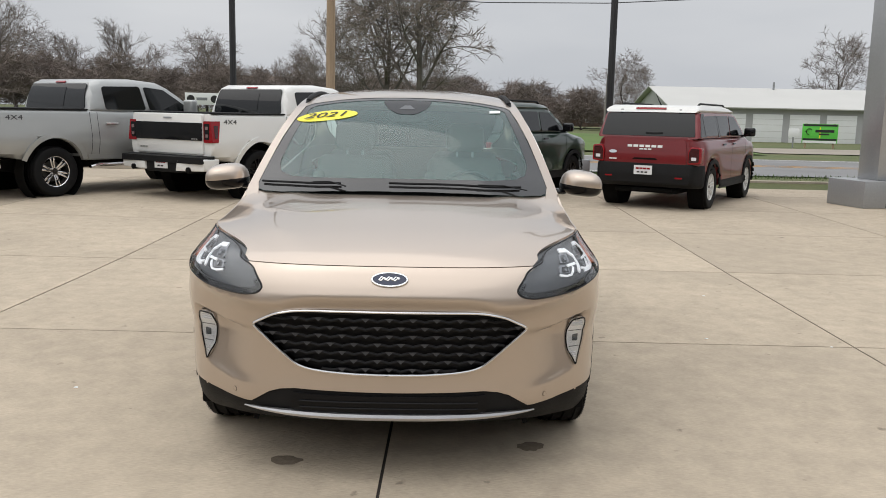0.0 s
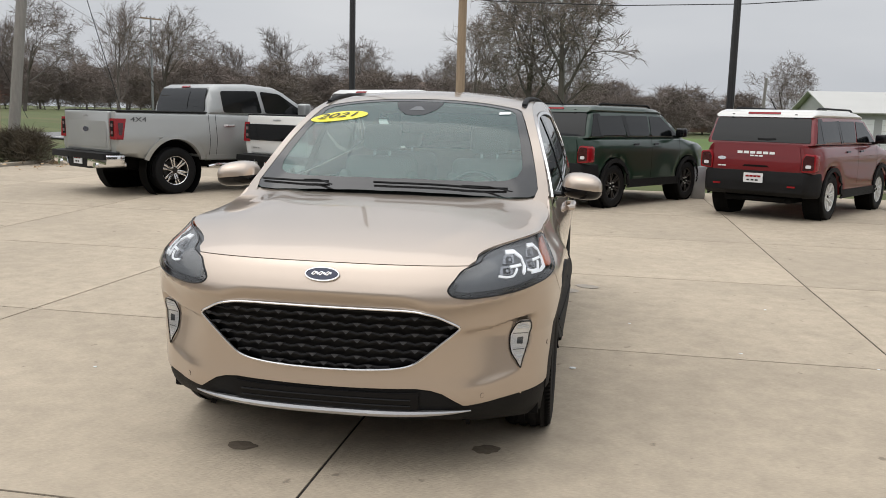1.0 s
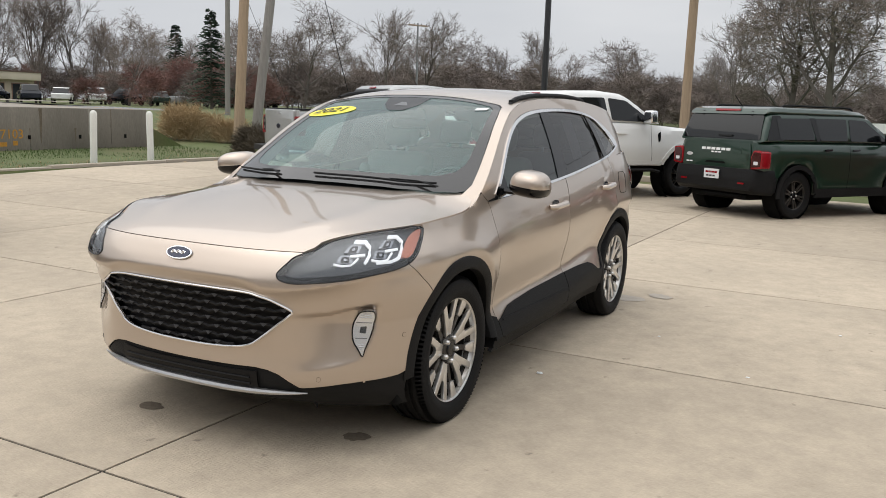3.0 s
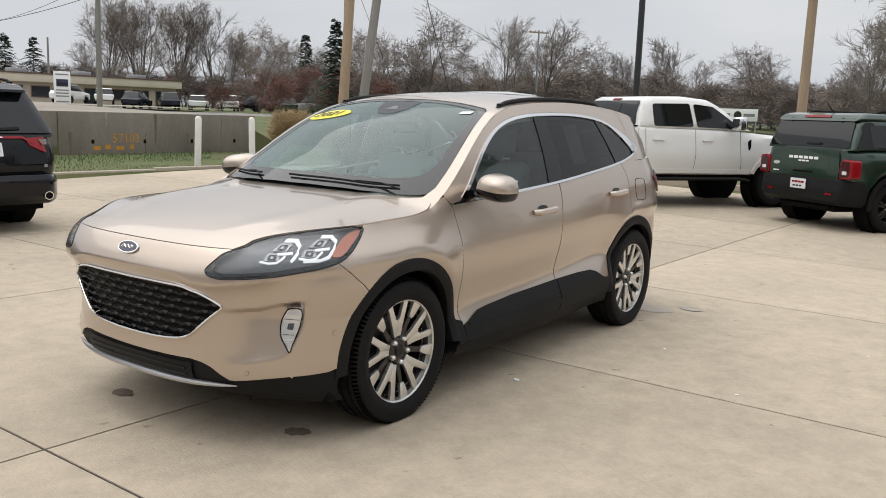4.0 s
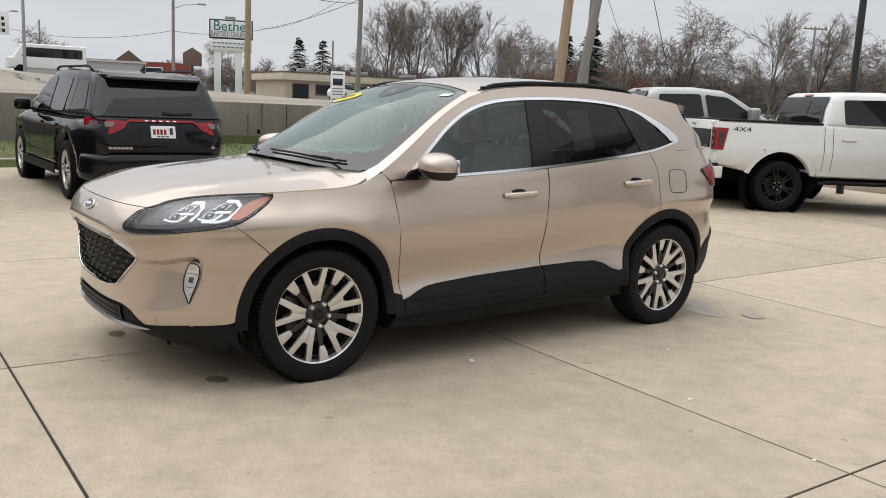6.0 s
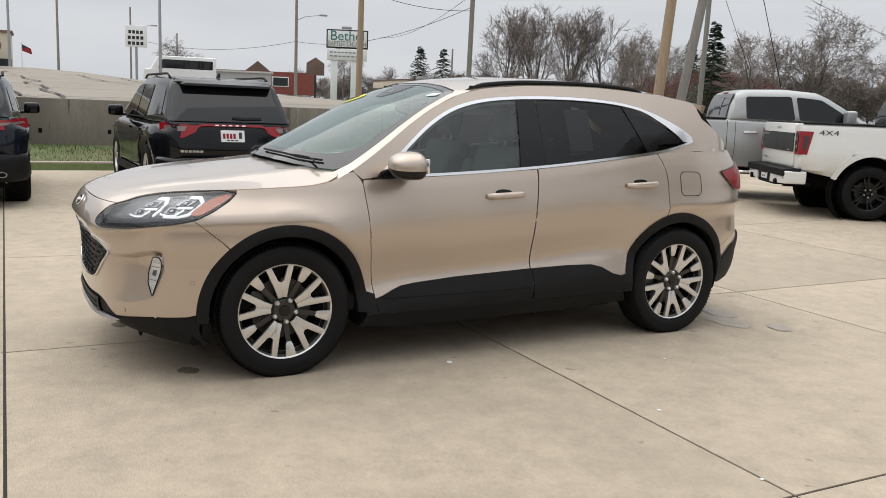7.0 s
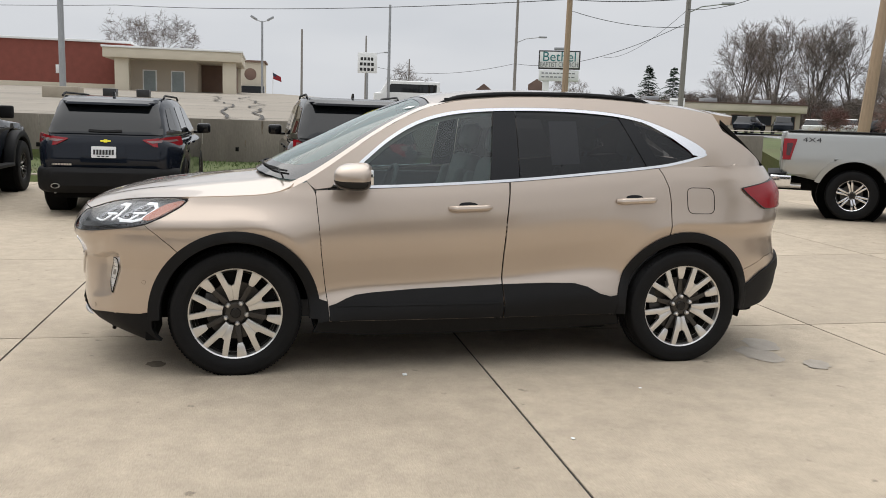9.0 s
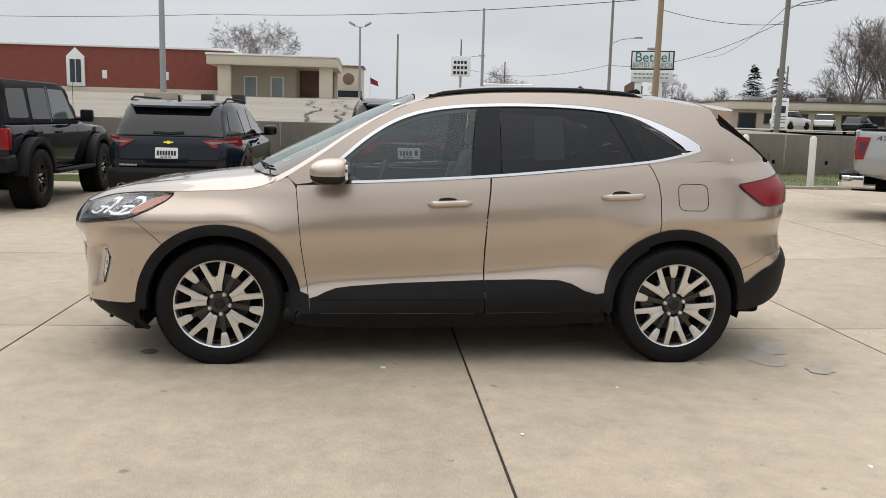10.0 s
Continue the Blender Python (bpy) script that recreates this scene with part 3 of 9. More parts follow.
def hood(v, s):
    """s runs 0..1 from the nose to the screen."""
    y = HOOD_Y0 + s * (-0.975 - HOOD_Y0)
    e = hood_edge(y)
    yc = -2.222 + s * 1.082
    zc = table([(-2.222, 0.906), (-2.16, 0.940), (-2.0, 0.985), (-1.8, 1.022), (-1.43, 1.074), (-1.14, 1.100), (-1.0, 1.105)], yc)
    a = abs(v)
    k = 1 - a ** 2.6
    crease = 0.007 * math.exp(-((a - 0.66) / 0.10) ** 2) * ss(0.02, 0.3, s)
    p = Vector((v * e.x, e.y + (yc - e.y) * (1 - a ** 2), e.z + (zc - e.z) * k + crease))
    f = ss(0.16, 0.0, s)
    if f > 0:
        q = shell(ux(a * 0.578 + 1e-5, 0.906), 0.906)
        e0 = hood_edge(HOOD_Y0)
        b = Vector((v * e0.x, e0.y + (-2.222 - e0.y) * (1 - a ** 2), e0.z + (0.906 - e0.z) * k))
        p += (Vector((math.copysign(q.x, v), q.y, q.z)) - b) * f
    return p


WHEELS = {}


def wheel(name, parent, m, r=0.365, rim=0.262, w=0.225, style="split", rim_mat="machined", pocket="dark_alloy"):
    """Tyre, rim, spokes, disc and nuts; the outer face looks to +x. Alike wheels share their meshes."""
    key = (r, rim, w, style, rim_mat, pocket)
    if key in WHEELS:
        made = {None: None}
        for o in WHEELS[key]:
            c = new(o.name.split(".")[0], o.data)
            if "kind" in o:
                c["kind"] = o["kind"]
            made[o] = c
            up = made.get(o.parent)
            c.parent = up or parent
            c.matrix_local = Matrix.Identity(4) if up else m
        return made[WHEELS[key][0]]

    def at(bm):
        return bm
    h = w / 2
    prof = [(rim - 0.012, -h * 0.85), (rim + 0.012, -h * 0.93), (r - 0.055, -h), (r - 0.022, -h * 0.94), (r - 0.006, -h * 0.80)]
    for g in (-0.45, 0.0, 0.45):
        prof += [(r, h * (g - 0.10)), (r - 0.009, h * (g - 0.085)), (r - 0.009, h * (g + 0.085)), (r, h * (g + 0.10))]
    prof += [(r - 0.006, h * 0.80), (r - 0.022, h * 0.94), (r - 0.042, h * 0.985), (r - 0.052, h * 0.975), (r - 0.060, h * 1.0), (rim + 0.014, h * 0.93), (rim + 0.008, h * 0.90), (rim - 0.006, h * 0.86)]
    tyre = part(name, at(lathe(prof, 56)), M["rubber"], parent)
    nb, verts, faces = 104, [], []
    for k in range(nb):
        for sgn in (-1, 1):
            i = len(verts)
            for dx, da, dr in ((0.26, 0.30, 0), (0.04, 0.30, -0.026), (0.04, -0.20, -0.026), (0.26, -0.20, 0)):
                a = 2 * math.pi * (k + da + (0.5 if sgn > 0 else 0)) / nb
                rr = r - 0.0005 + dr * 0.55
                verts.append((sgn * h * (1.0 - dx) * 0.985, rr * math.sin(a), rr * math.cos(a)))
            faces.append((i, i + 1, i + 2, i + 3))
    tb = bmesh.new()
    tv = [tb.verts.new(q) for q in verts]
    for f in faces:
        tb.faces.new([tv[q] for q in f])
    bmesh.ops.solidify(tb, geom=tb.faces[:], thickness=-0.0012)
    tagged(part("shoulder_tread", at(tb), M["rubber"], tyre), kind="stuff")
    rm = part("rim", at(lathe([(rim - 0.010, -h * 0.8), (rim - 0.030, -h * 0.4), (rim - 0.034, h * 0.35), (rim - 0.016, h * 0.62), (rim - 0.013, h * 0.80), (rim - 0.004, h * 0.86), (rim + 0.006, h * 0.88), (rim + 0.008, h * 0.82)], 56)), M[rim_mat], tyre)
    part("barrel", at(lathe([(rim - 0.020, h * 0.60), (rim - 0.036, h * 0.3), (rim - 0.036, -h * 0.75)], 40)), M[pocket], tyre)
    part("brake_disc", at(lathe([(0.06, -0.02), (0.165, -0.02), (0.165, 0.0), (0.06, 0.0)], 40)), M["brake"], tyre)
    part("caliper", at(moved(box(-0.045, 0.02, -0.05, 0.05, 0.10, 0.19, 0.012), pose(0, 0, 0, 70))), M["brake"], tyre)
    part("back_plate", at(lathe([(0.0, -0.03), (rim - 0.04, -0.03)], 40)), M["under"], tyre)
    hx = h * 0.60
    part("hub", at(lathe([(0, hx + 0.004), (0.054, hx + 0.002), (0.068, hx - 0.012), (0.084, hx - 0.05), (0.070, -0.02)], 32)), M[pocket], tyre)

    def blade(outline, x_in, x_out, thick, ang, mat, nm):
        def fn(a, b, d):
            rr = max(0.0, min(1.0, (b - 0.05) / (rim - 0.07)))
            x = hx + (x_in + (x_out - x_in) * rr) - thick + d
            return Vector((x, a, b))
        part(nm, at(moved(prism(outline, thick, fn, 0.0022), pose(0, 0, 0, ang))), M[mat], tyre)
    dish = h * 0.80 - hx
    if style == "split":
        for k in range(5):
            a = 72 * k + 8
            for sg in (-1, 1):
                def q(x, z):
                    return (sg * x, z)
                out = [q(0.000, 0.074), q(0.024, 0.070), q(0.036, 0.118), q(0.078, 0.243), q(0.047, 0.251), q(0.015, 0.165), q(0.000, 0.158)]
                blade(out if sg > 0 else out[::-1], 0.0, dish, 0.020, a, rim_mat, "spoke")
            blade([(-0.044, 0.253), (-0.013, 0.168), (0, 0.155), (0.013, 0.168), (0.044, 0.253)], -0.040, dish - 0.040, 0.006, a, "under", "spoke_pocket")
            b = a + 36
            blade([(-0.016, 0.058), (0.016, 0.058), (0.013, 0.178), (-0.013, 0.178)], -0.014, dish - 0.010, 0.016, b, pocket, "spoke_web")
            blade([(-0.013, 0.172), (0.013, 0.172), (0.020, 0.190), (0.030, 0.254), (-0.030, 0.254), (-0.020, 0.190)], -0.012, dish, 0.018, b, rim_mat, "spoke_tip")
    else:
        n = {"six": 6, "five": 5, "eight": 8}.get(style, 6)
        s = rim / 0.262
        for k in range(n):
            a = 360 / n * k + 12
            wd = 0.030 if n > 6 else 0.040
            for sg in (-1, 1):
                out = [(sg * 0.004, 0.055), (sg * (wd * 0.7), 0.058), (sg * (wd * 1.25) * s, rim - 0.014), (sg * (wd * 0.55) * s, rim - 0.012), (sg * 0.005, rim * 0.62)]
                blade(out if sg > 0 else out[::-1], 0.0, dish, 0.022, a, rim_mat, "spoke")
    cap = part("centre_cap", at(lathe([(0, hx + 0.012), (0.026, hx + 0.011), (0.030, hx + 0.006), (0.030, hx)], 24)), M["gloss_black"], tyre)
    for k in range(5):
        part("lug_nut", at(moved(lathe([(0, 0.022), (0.007, 0.0205), (0.0125, 0.014), (0.0140, 0.004), (0.0140, -0.01)], 12), pose(0, 0, 0, 72 * k + 44) @ pose(hx + 0.004, 0, 0.060))), M["machined"], tyre)
    tyre.matrix_local = m
    WHEELS[key] = [tyre, *tyre.children]
    return tyre


esc = thing("crossover_car", pose(-0.172, 5.7125, 0, 0, 0, 1.14), "champagne gold metallic crossover car parked on pale concrete", "car")
G = M["gold"]
IN = (0, 0, 0.55)


def pair(name, outline, fn, mat, du=0.045, dv=0.04, lip=0.012, label="", parent=None):
    a = part(name, sheet(outline, fn, du, dv, lip, IN), mat, parent or esc, label)
    b = part(name, sheet(outline, fn, du, dv, lip, IN, mirror=True), mat, parent or esc, label)
    return a, b


# outlines in plan coordinate and height
UC = YA - LF
GRILLE = [(0.0, 0.728), (0.2, 0.729), (0.36, 0.726), (0.43, 0.712), (0.49, 0.684), (0.532, 0.660), (0.532, 0.648), (0.47, 0.595), (0.40, 0.535), (0.35, 0.500), (0.28, 0.482), (0.14, 0.470), (0.0, 0.467)]
GRILLE = [(a * 1.055, b) for a, b in GRILLE]
grille_line = [(ux(a, b) if a > 0 else UC, b) for a, b in spline(GRILLE, 5)]
LAMP_IN = X((0.579, 0.900), (0.548, 0.882), (0.525, 0.849), (0.506, 0.818), (0.520, 0.798), (0.556, 0.788), (0.600, 0.786))
LAMP_LOW = Y((-2.10, 0.801), (-1.996, 0.819), (-1.907, 0.832), (-1.830, 0.849), (-1.783, 0.868), (-1.722, 0.896), (-1.652, 0.936), (-1.606, 0.974, 1))
LAMP_TOP = [(uy(y, table(HOOD_Z, y) - 0.005), table(HOOD_Z, y) - 0.005) for y in (-1.66, -1.75, -1.84, -1.93, -2.00, -2.06, -2.105)]
LAMP = spline(LAMP_IN + LAMP_LOW + LAMP_TOP, 6, True)
lamp_low_line = spline(LAMP_IN + LAMP_LOW[:4], 6)
seam_low = Y((-1.828, 0.846), (-1.761, 0.793), (-1.693, 0.736), (-1.660, 0.704))
GAP = 0.0022

bumper = [(UC, 0.903)] + X((0.3, 0.903), (0.572, 0.903)) + [(a, b - 0.003) for a, b in lamp_low_line] + [(a - GAP, b) for a, b in seam_low]
bumper += [q for q in uarc(HUB_F, 0.462, 132, 178)]
bumper += X((0.877, 0.358), (0.80, 0.349), (0.702, 0.334), (0.605, 0.323), (0.585, 0.324), (0.547, 0.348), (0.499, 0.378), (0.45, 0.394), (0.388, 0.401), (0.2, 0.396)) + [(UC, 0.393)]
bumper += grille_line[::-1]
part("front_bumper", sheet(bumper, shell, 0.014, 0.009, 0.006, IN, both=True), G, esc)
hood_out = [(-0.992, 0.0), (-0.6, 0.0), (0, 0.0), (0.6, 0.0), (0.992, 0.0), (0.992, 0.5), (0.992, 0.88), (0.965, 0.94), (0.90, 0.985), (0.8, 1.0), (0, 1.0), (-0.8, 1.0), (-0.90, 0.985), (-0.965, 0.94), (-0.992, 0.88), (-0.992, 0.5)]
part("hood", sheet(hood_out, hood, 0.045, 0.04, 0.012, (0, -1.6, 0.3)), G, esc)

fender = [(uy(y, table(HOOD_Z, y) - 0.003), table(HOOD_Z, y) - 0.003) for y in (-1.60, -1.5, -1.4, -1.3, -1.22, -1.15, -1.10)]
fender += [(-1.05, 1.052), (-1.0, 1.078), (-0.965, 1.085), (-0.932, 1.045), (-0.921, 1.02), (-0.9045, 0.85), (-0.8915, 0.70), (-0.8645, 0.50), (-0.8495, 0.40), (-0.8465, 0.335)]
fender += uarc(HUB_F, 0.462, 3, 130, 26)[::1]
fender += [(a + GAP, b) for a, b in seam_low[::-1]] + [(a, b - 0.003) for a, b in spline(LAMP_LOW[3:], 6)]


def wing(u, z):
    b = table(BELT_Z, u)
    return cabin(u, z) if z > b and u > -1.1 else shell(u, z)


pair("front_wing", fender, wing, G, 0.024, 0.022)
door_f = [(-0.914, 1.040), (-0.5, 1.060), (0.198, 1.104), (0.196, 1.04), (0.178, 0.88), (0.170, 0.70), (0.172, 0.5), (0.176, 0.312), (-0.3, 0.308), (-0.838, 0.305), (-0.845, 0.40), (-0.860, 0.50), (-0.887, 0.70), (-0.900, 0.85), (-0.917, 1.02)]
door_f1, door_f2 = pair("front_door", door_f, shell, G, 0.03, 0.025)
door_r = [(0.208, 1.105), (0.64, 1.146), (1.147, 1.203), (1.175, 1.16), (1.205, 1.09), (1.218, 1.0), (1.222, 0.80)] + uarc(HUB_R, 0.462, 107, 176, 14) + [(0.885, 0.318), (0.184, 0.312), (0.180, 0.5), (0.178, 0.70), (0.186, 0.88), (0.204, 1.04)]
door_r1, door_r2 = pair("rear_door", door_r, shell, G, 0.026, 0.022)
quarter = [(1.153, 1.203), (1.3, 1.216), (1.5, 1.232), (1.7, 1.234)] + Y((1.9, 1.23), (2.04, 1.21), (2.09, 1.16)) + Y((2.0, 1.145), (1.85, 1.118), (1.72, 1.098), (1.715, 1.085), (1.75, 1.06), (1.87, 0.975), (1.92, 0.962), (2.10, 0.970), (2.19, 0.96), (2.18, 0.80)) + Y((2.17, 0.705), (1.95, 0.655), (1.765, 0.58)) + [q for q in uarc(HUB_R, 0.462, 29, 105, 20)] + [(1.228, 0.80), (1.224, 1.0), (1.211, 1.09), (1.181, 1.16)]
pair("rear_quarter", quarter, shell, G, 0.026, 0.022)
rear_bump = Y((1.768, 0.577), (1.95, 0.652), (2.17, 0.702)) + [(YB + LR, 0.704), (YB + LR, 0.694)] + Y((2.21, 0.690), (2.1, 0.650), (1.95, 0.562), (1.80, 0.480)) + uarc(HUB_R, 0.462, 16, 28, 4)
part("rear_bumper", sheet(rear_bump, shell, 0.05, 0.05, 0.012, IN, both=True), G, esc)
rear_low = Y((1.785, 0.472), (1.95, 0.558), (2.1, 0.646), (2.21, 0.686)) + [(YB + LR, 0.690), (YB + LR, 0.40)] + Y((2.2, 0.40), (2.0, 0.335), (1.84, 0.315), (1.79, 0.315))
part("rear_valance", sheet(rear_low, lambda u, z: shell(u, z, 0.012), 0.05, 0.04, 0.02, IN, both=True), M["black_plastic"], esc)
hatch = [(YB + LR, 0.708), *Y((2.17, 0.708), (2.18, 0.80), (2.19, 0.965), (2.11, 1.0), (2.06, 1.16), (2.03, 1.22)), (YB + LR, 1.22)]
part("tailgate", sheet(hatch, shell, 0.06, 0.05, 0.01, IN, both=True), G, esc)

for line in ([(-0.919, 1.03), (-0.902, 0.85), (-0.889, 0.70), (-0.862, 0.5), (-0.847, 0.40), (-0.842, 0.32)], [(0.203, 1.10), (0.200, 1.04), (0.182, 0.88), (0.174, 0.70), (0.176, 0.5), (0.180, 0.32)], [(1.150, 1.195), (1.178, 1.16), (1.208, 1.09), (1.221, 1.0), (1.225, 0.82)]):
    pair("door_jamb", band(line, 0.030), lambda u, z: shell(u, z, -0.0100), M["under"], 0.1, 0.05, 0.0)

# lower black trim
trim = [(0.0, 0.390), (0.2, 0.393), (0.388, 0.398), (0.45, 0.391), (0.499, 0.375), (0.547, 0.345), (0.583, 0.321), (0.605, 0.320), (0.702, 0.331), (0.80, 0.346), (0.877, 0.355)]
low = [(ux(a, b) if a else UC, b) for a, b in trim] + Y((-1.790, 0.358), (-1.755, 0.20), (-1.95, 0.195), (-2.05, 0.205)) + X((0.60, 0.225), (0.4, 0.235), (0.2, 0.24)) + [(UC, 0.24)]
part("front_valance", sheet(low, lambda u, z: shell(u, z, -0.007), 0.035, 0.03, 0.02, IN, both=True), M["black_plastic"], esc)
intake = [(UC, 0.378)] + X((0.30, 0.380), (0.40, 0.385), (0.40, 0.310), (0.2, 0.300)) + [(UC, 0.298)]
part("lower_intake", sheet(intake, lambda u, z: shell(u, z, 0.004), 0.035, 0.03, 0.004, IN, both=True), M["grille_black"], esc)
for zz in (0.325, 0.352):
    part("intake_slat", tube([Vector((x, shell(ux(abs(x) + 1e-4, zz), zz, 0.005).y, zz)) for x in np.linspace(-0.36, 0.36, 21)], 0.004, 6), M["grille_black"], esc)
part("skid_strip", tube([Vector((x, shell(ux(abs(x) + 1e-4, 0.285), 0.285, 0.012).y, 0.287 + 0.014 * (abs(x) / 0.60) ** 2.2)) for x in np.linspace(-0.60, 0.60, 33)], lambda t: 0.014 * (1 - abs(2 * t - 1) ** 4) + 0.003, 8, flat=1.0), M["satin"], esc, "satin silver lower lip strip")
for sgn in (1, -1):
    for hub, a0, a1, nm in ((HUB_F, -4, 184, "front"), (HUB_R, -4, 184, "rear")):
        rim_b, rows = bmesh.new(), []
        for k in range(49):
            a = radians(a0 + (a1 - a0) * k / 48)
            row = []
            for rr, off in ((0.468, -0.004), (0.466, 0.008), (0.458, 0.012), (0.414, 0.012), (0.405, 0.006), (0.403, -0.035)):
                y, z = hub + rr * math.cos(a), HUB_Z + rr * math.sin(a)
                s = shell(uy(y, z), z, off * (1 - 0.9 * ss(95, 130, math.degrees(a)) * (hub < 0)) if off > 0 else off)
                row.append(rim_b.verts.new((sgn * s.x, s.y, s.z)))
            rows.append(row)
        for ra, rb in zip(rows, rows[1:]):
            for m in range(5):
                rim_b.faces.new((ra[m], rb[m], rb[m + 1], ra[m + 1]) if sgn > 0 else (ra[m], ra[m + 1], rb[m + 1], rb[m]))
        part("wheel_arch_trim", rim_b, M["black_plastic"], esc)
clad = [(-0.842, 0.392), (-0.80, 0.405), (-0.745, 0.432), (-0.69, 0.452), (-0.60, 0.464), (-0.345, 0.484), (0.172, 0.508), (0.175, 0.315), (-0.3, 0.311), (-0.836, 0.308)]
pair("door_cladding", clad, lambda u, z: shell(u, z, 0.010), M["black_plastic"], 0.06, 0.035, 0.012, parent=None)
pair("rocker_end", [(-0.896, 0.43), (-0.850, 0.415), (-0.838, 0.309), (-0.905, 0.300)], lambda u, z: shell(u, z, 0.009), M["black_plastic"], 0.04, 0.035, 0.012)
clad2 = [(0.181, 0.508), (0.45, 0.515), (0.62, 0.512), (0.70, 0.492), (0.78, 0.450), (0.85, 0.432), (0.897, 0.440), (0.889, 0.36), (0.884, 0.321), (0.184, 0.315)]
pair("door_cladding", clad2, lambda u, z: shell(u, z, 0.010), M["black_plastic"], 0.06, 0.035, 0.012)
pair("sill", [(-0.90, 0.302), (0.90, 0.314), (0.93, 0.25), (0.60, 0.215), (-0.60, 0.205), (-0.93, 0.24)], lambda u, z: shell(u, z, -0.006 + (z - 0.3) * 0.25), M["black_plastic"], 0.08, 0.03, 0.02)
for zz in (0.395,):
    pair("cladding_ridge", band([(-0.80, zz), (0.16, zz + 0.012)], 0.006), lambda u, z: shell(u, z, 0.015), M["black_plastic"], 0.1, 0.02, 0.006)
part("underbody", join(box(-0.80, 0.80, -0.90, 0.90, 0.20, 0.34, 0.03), box(-0.50, 0.50, -1.98, -0.88, 0.24, 0.80, 0.03), box(-0.58, 0.58, 0.88, 2.05, 0.24, 0.80, 0.03)), M["under"], esc)
for hub in (HUB_F, HUB_R):
    for sgn in (1, -1):
        liner = bmesh.new()
        rows = []
        for k in range(25):
            a = radians(-12 + 204 * k / 24)
            y, z = hub + 0.440 * math.cos(a), HUB_Z + 0.440 * math.sin(a)
            xo = shell(uy(y, z), z).x - 0.006
            rows.append([liner.verts.new((sgn * x, y, z)) for x in (0.58, 0.75, xo)])
        for p, q in zip(rows, rows[1:]):
            for j in (0, 1):
                liner.faces.new((p[j], q[j], q[j + 1], p[j + 1]))
        bmesh.ops.recalc_face_normals(liner, faces=liner.faces[:])
        part("wheel_arch_liner", liner, M["under"], esc)
        wheel("wheel", esc, pose(sgn * 0.800, hub, HUB_Z, 0, 0, 0 if sgn > 0 else 180) @ pose(0, 0, 0, 33 if hub > 0 else 0))

for sgn in (1, -1):
    part("splash_guard", box(sgn * 0.69 - 0.17, sgn * 0.69 + 0.17, -1.84, -1.78, 0.20, 0.42, 0.01), M["under"], esc)

# grille
part("grille_backing", sheet([(UC, 0.728)] + grille_line + [(UC, 0.467)], lambda u, z: shell(u, z, -0.030), 0.04, 0.03, 0.0, IN, both=True), M["grille_black"], esc)
ring = [shell(a, b, 0.004) for a, b in grille_line]
full = ring[:-1] + [Vector((-q.x, q.y, q.z)) for q in ring[::-1]][:-1]
part("grille_surround", tube(full, 0.0058, 8, True), M["chrome"], esc, "thin chrome grille surround")


def in_grille(x, z):
    a = abs(x) / 1.05
    zt = table([(0, 0.728), (0.36, 0.726), (0.43, 0.712), (0.532, 0.655)], a)
    zb = table([(0, 0.467), (0.14, 0.470), (0.28, 0.482), (0.35, 0.500), (0.47, 0.595), (0.532, 0.655)], a)
    return zb + 0.006 < z < zt - 0.006


PITCH, ROW = 0.094, 0.0345
for k in range(8):
    z0 = 0.476 + ROW * k
    xs = np.linspace(-0.555, 0.555, 134)
    run = []
    for x in xs:
        ph = (x / PITCH + 0.5 * (k % 2)) % 1.0
        z = z0 + 0.010 * abs(math.cos(math.pi * ph)) ** 0.7
        if in_grille(x, z):
            run.append(Vector((x, shell(ux(abs(x) + 1e-4, z), z, -0.010).y, z)))
    if len(run) > 6:
        bar = part("grille_bar", tube(run, 0.0056, 6, False, 1.2), M["grille_black"], esc)
        for j in range(-7, 8):
            x = (j - 0.5 * (k % 2)) * PITCH
            zc = z0 + 0.008
            if in_grille(x - 0.02, zc) and in_grille(x + 0.02, zc) and in_grille(x, zc + 0.012):
                part("grille_facet", prism([(x - 0.017, zc + 0.009), (x, zc - 0.006), (x + 0.017, zc + 0.009)], 0.006, lambda a, b, d: Vector((a, shell(ux(abs(a) + 1e-4, b), b, -0.004 + d * (0.3 + (zc + 0.010 - b) * 40)).y, b))), M["grille_facet"], bar)

# badge: a plain blue oval with a bright rim
bz, by = 0.860, shell(UC + 0.01, 0.860).y
tilt = math.degrees(math.atan2(shell(UC, 0.875).y - shell(UC, 0.845).y, 0.03))
badge = part("badge", moved(lathe([(0, 0.006), (0.062, 0.005), (0.067, 0.0)], 36, "z"), pose(0, by - 0.004, bz, 90 - tilt, 0, 0) @ Matrix.Diagonal((1, 0.40, 1, 1))), M["blue_badge"], esc, "blue oval badge with bright rim")
part("badge_rim", moved(tube([(0.069 * math.cos(a), 0.0285 * math.sin(a), 0.002) for a in np.linspace(0, 2 * math.pi, 40)[:-1]], 0.0042, 6, True), pose(0, by - 0.004, bz, 90 - tilt, 0, 0)), M["chrome"], badge)
part("badge_mark", moved(join(*[tube([(0.040 * t - 0.002 * s, 0.006 * math.sin(9 * t + s) + 0.002 * s, 0.0065) for t in np.linspace(-1, 1, 24)], 0.0022, 5) for s in (0, 1.4)]), pose(0, by - 0.004, bz, 90 - tilt, 0, 0)), M["chrome"], badge)

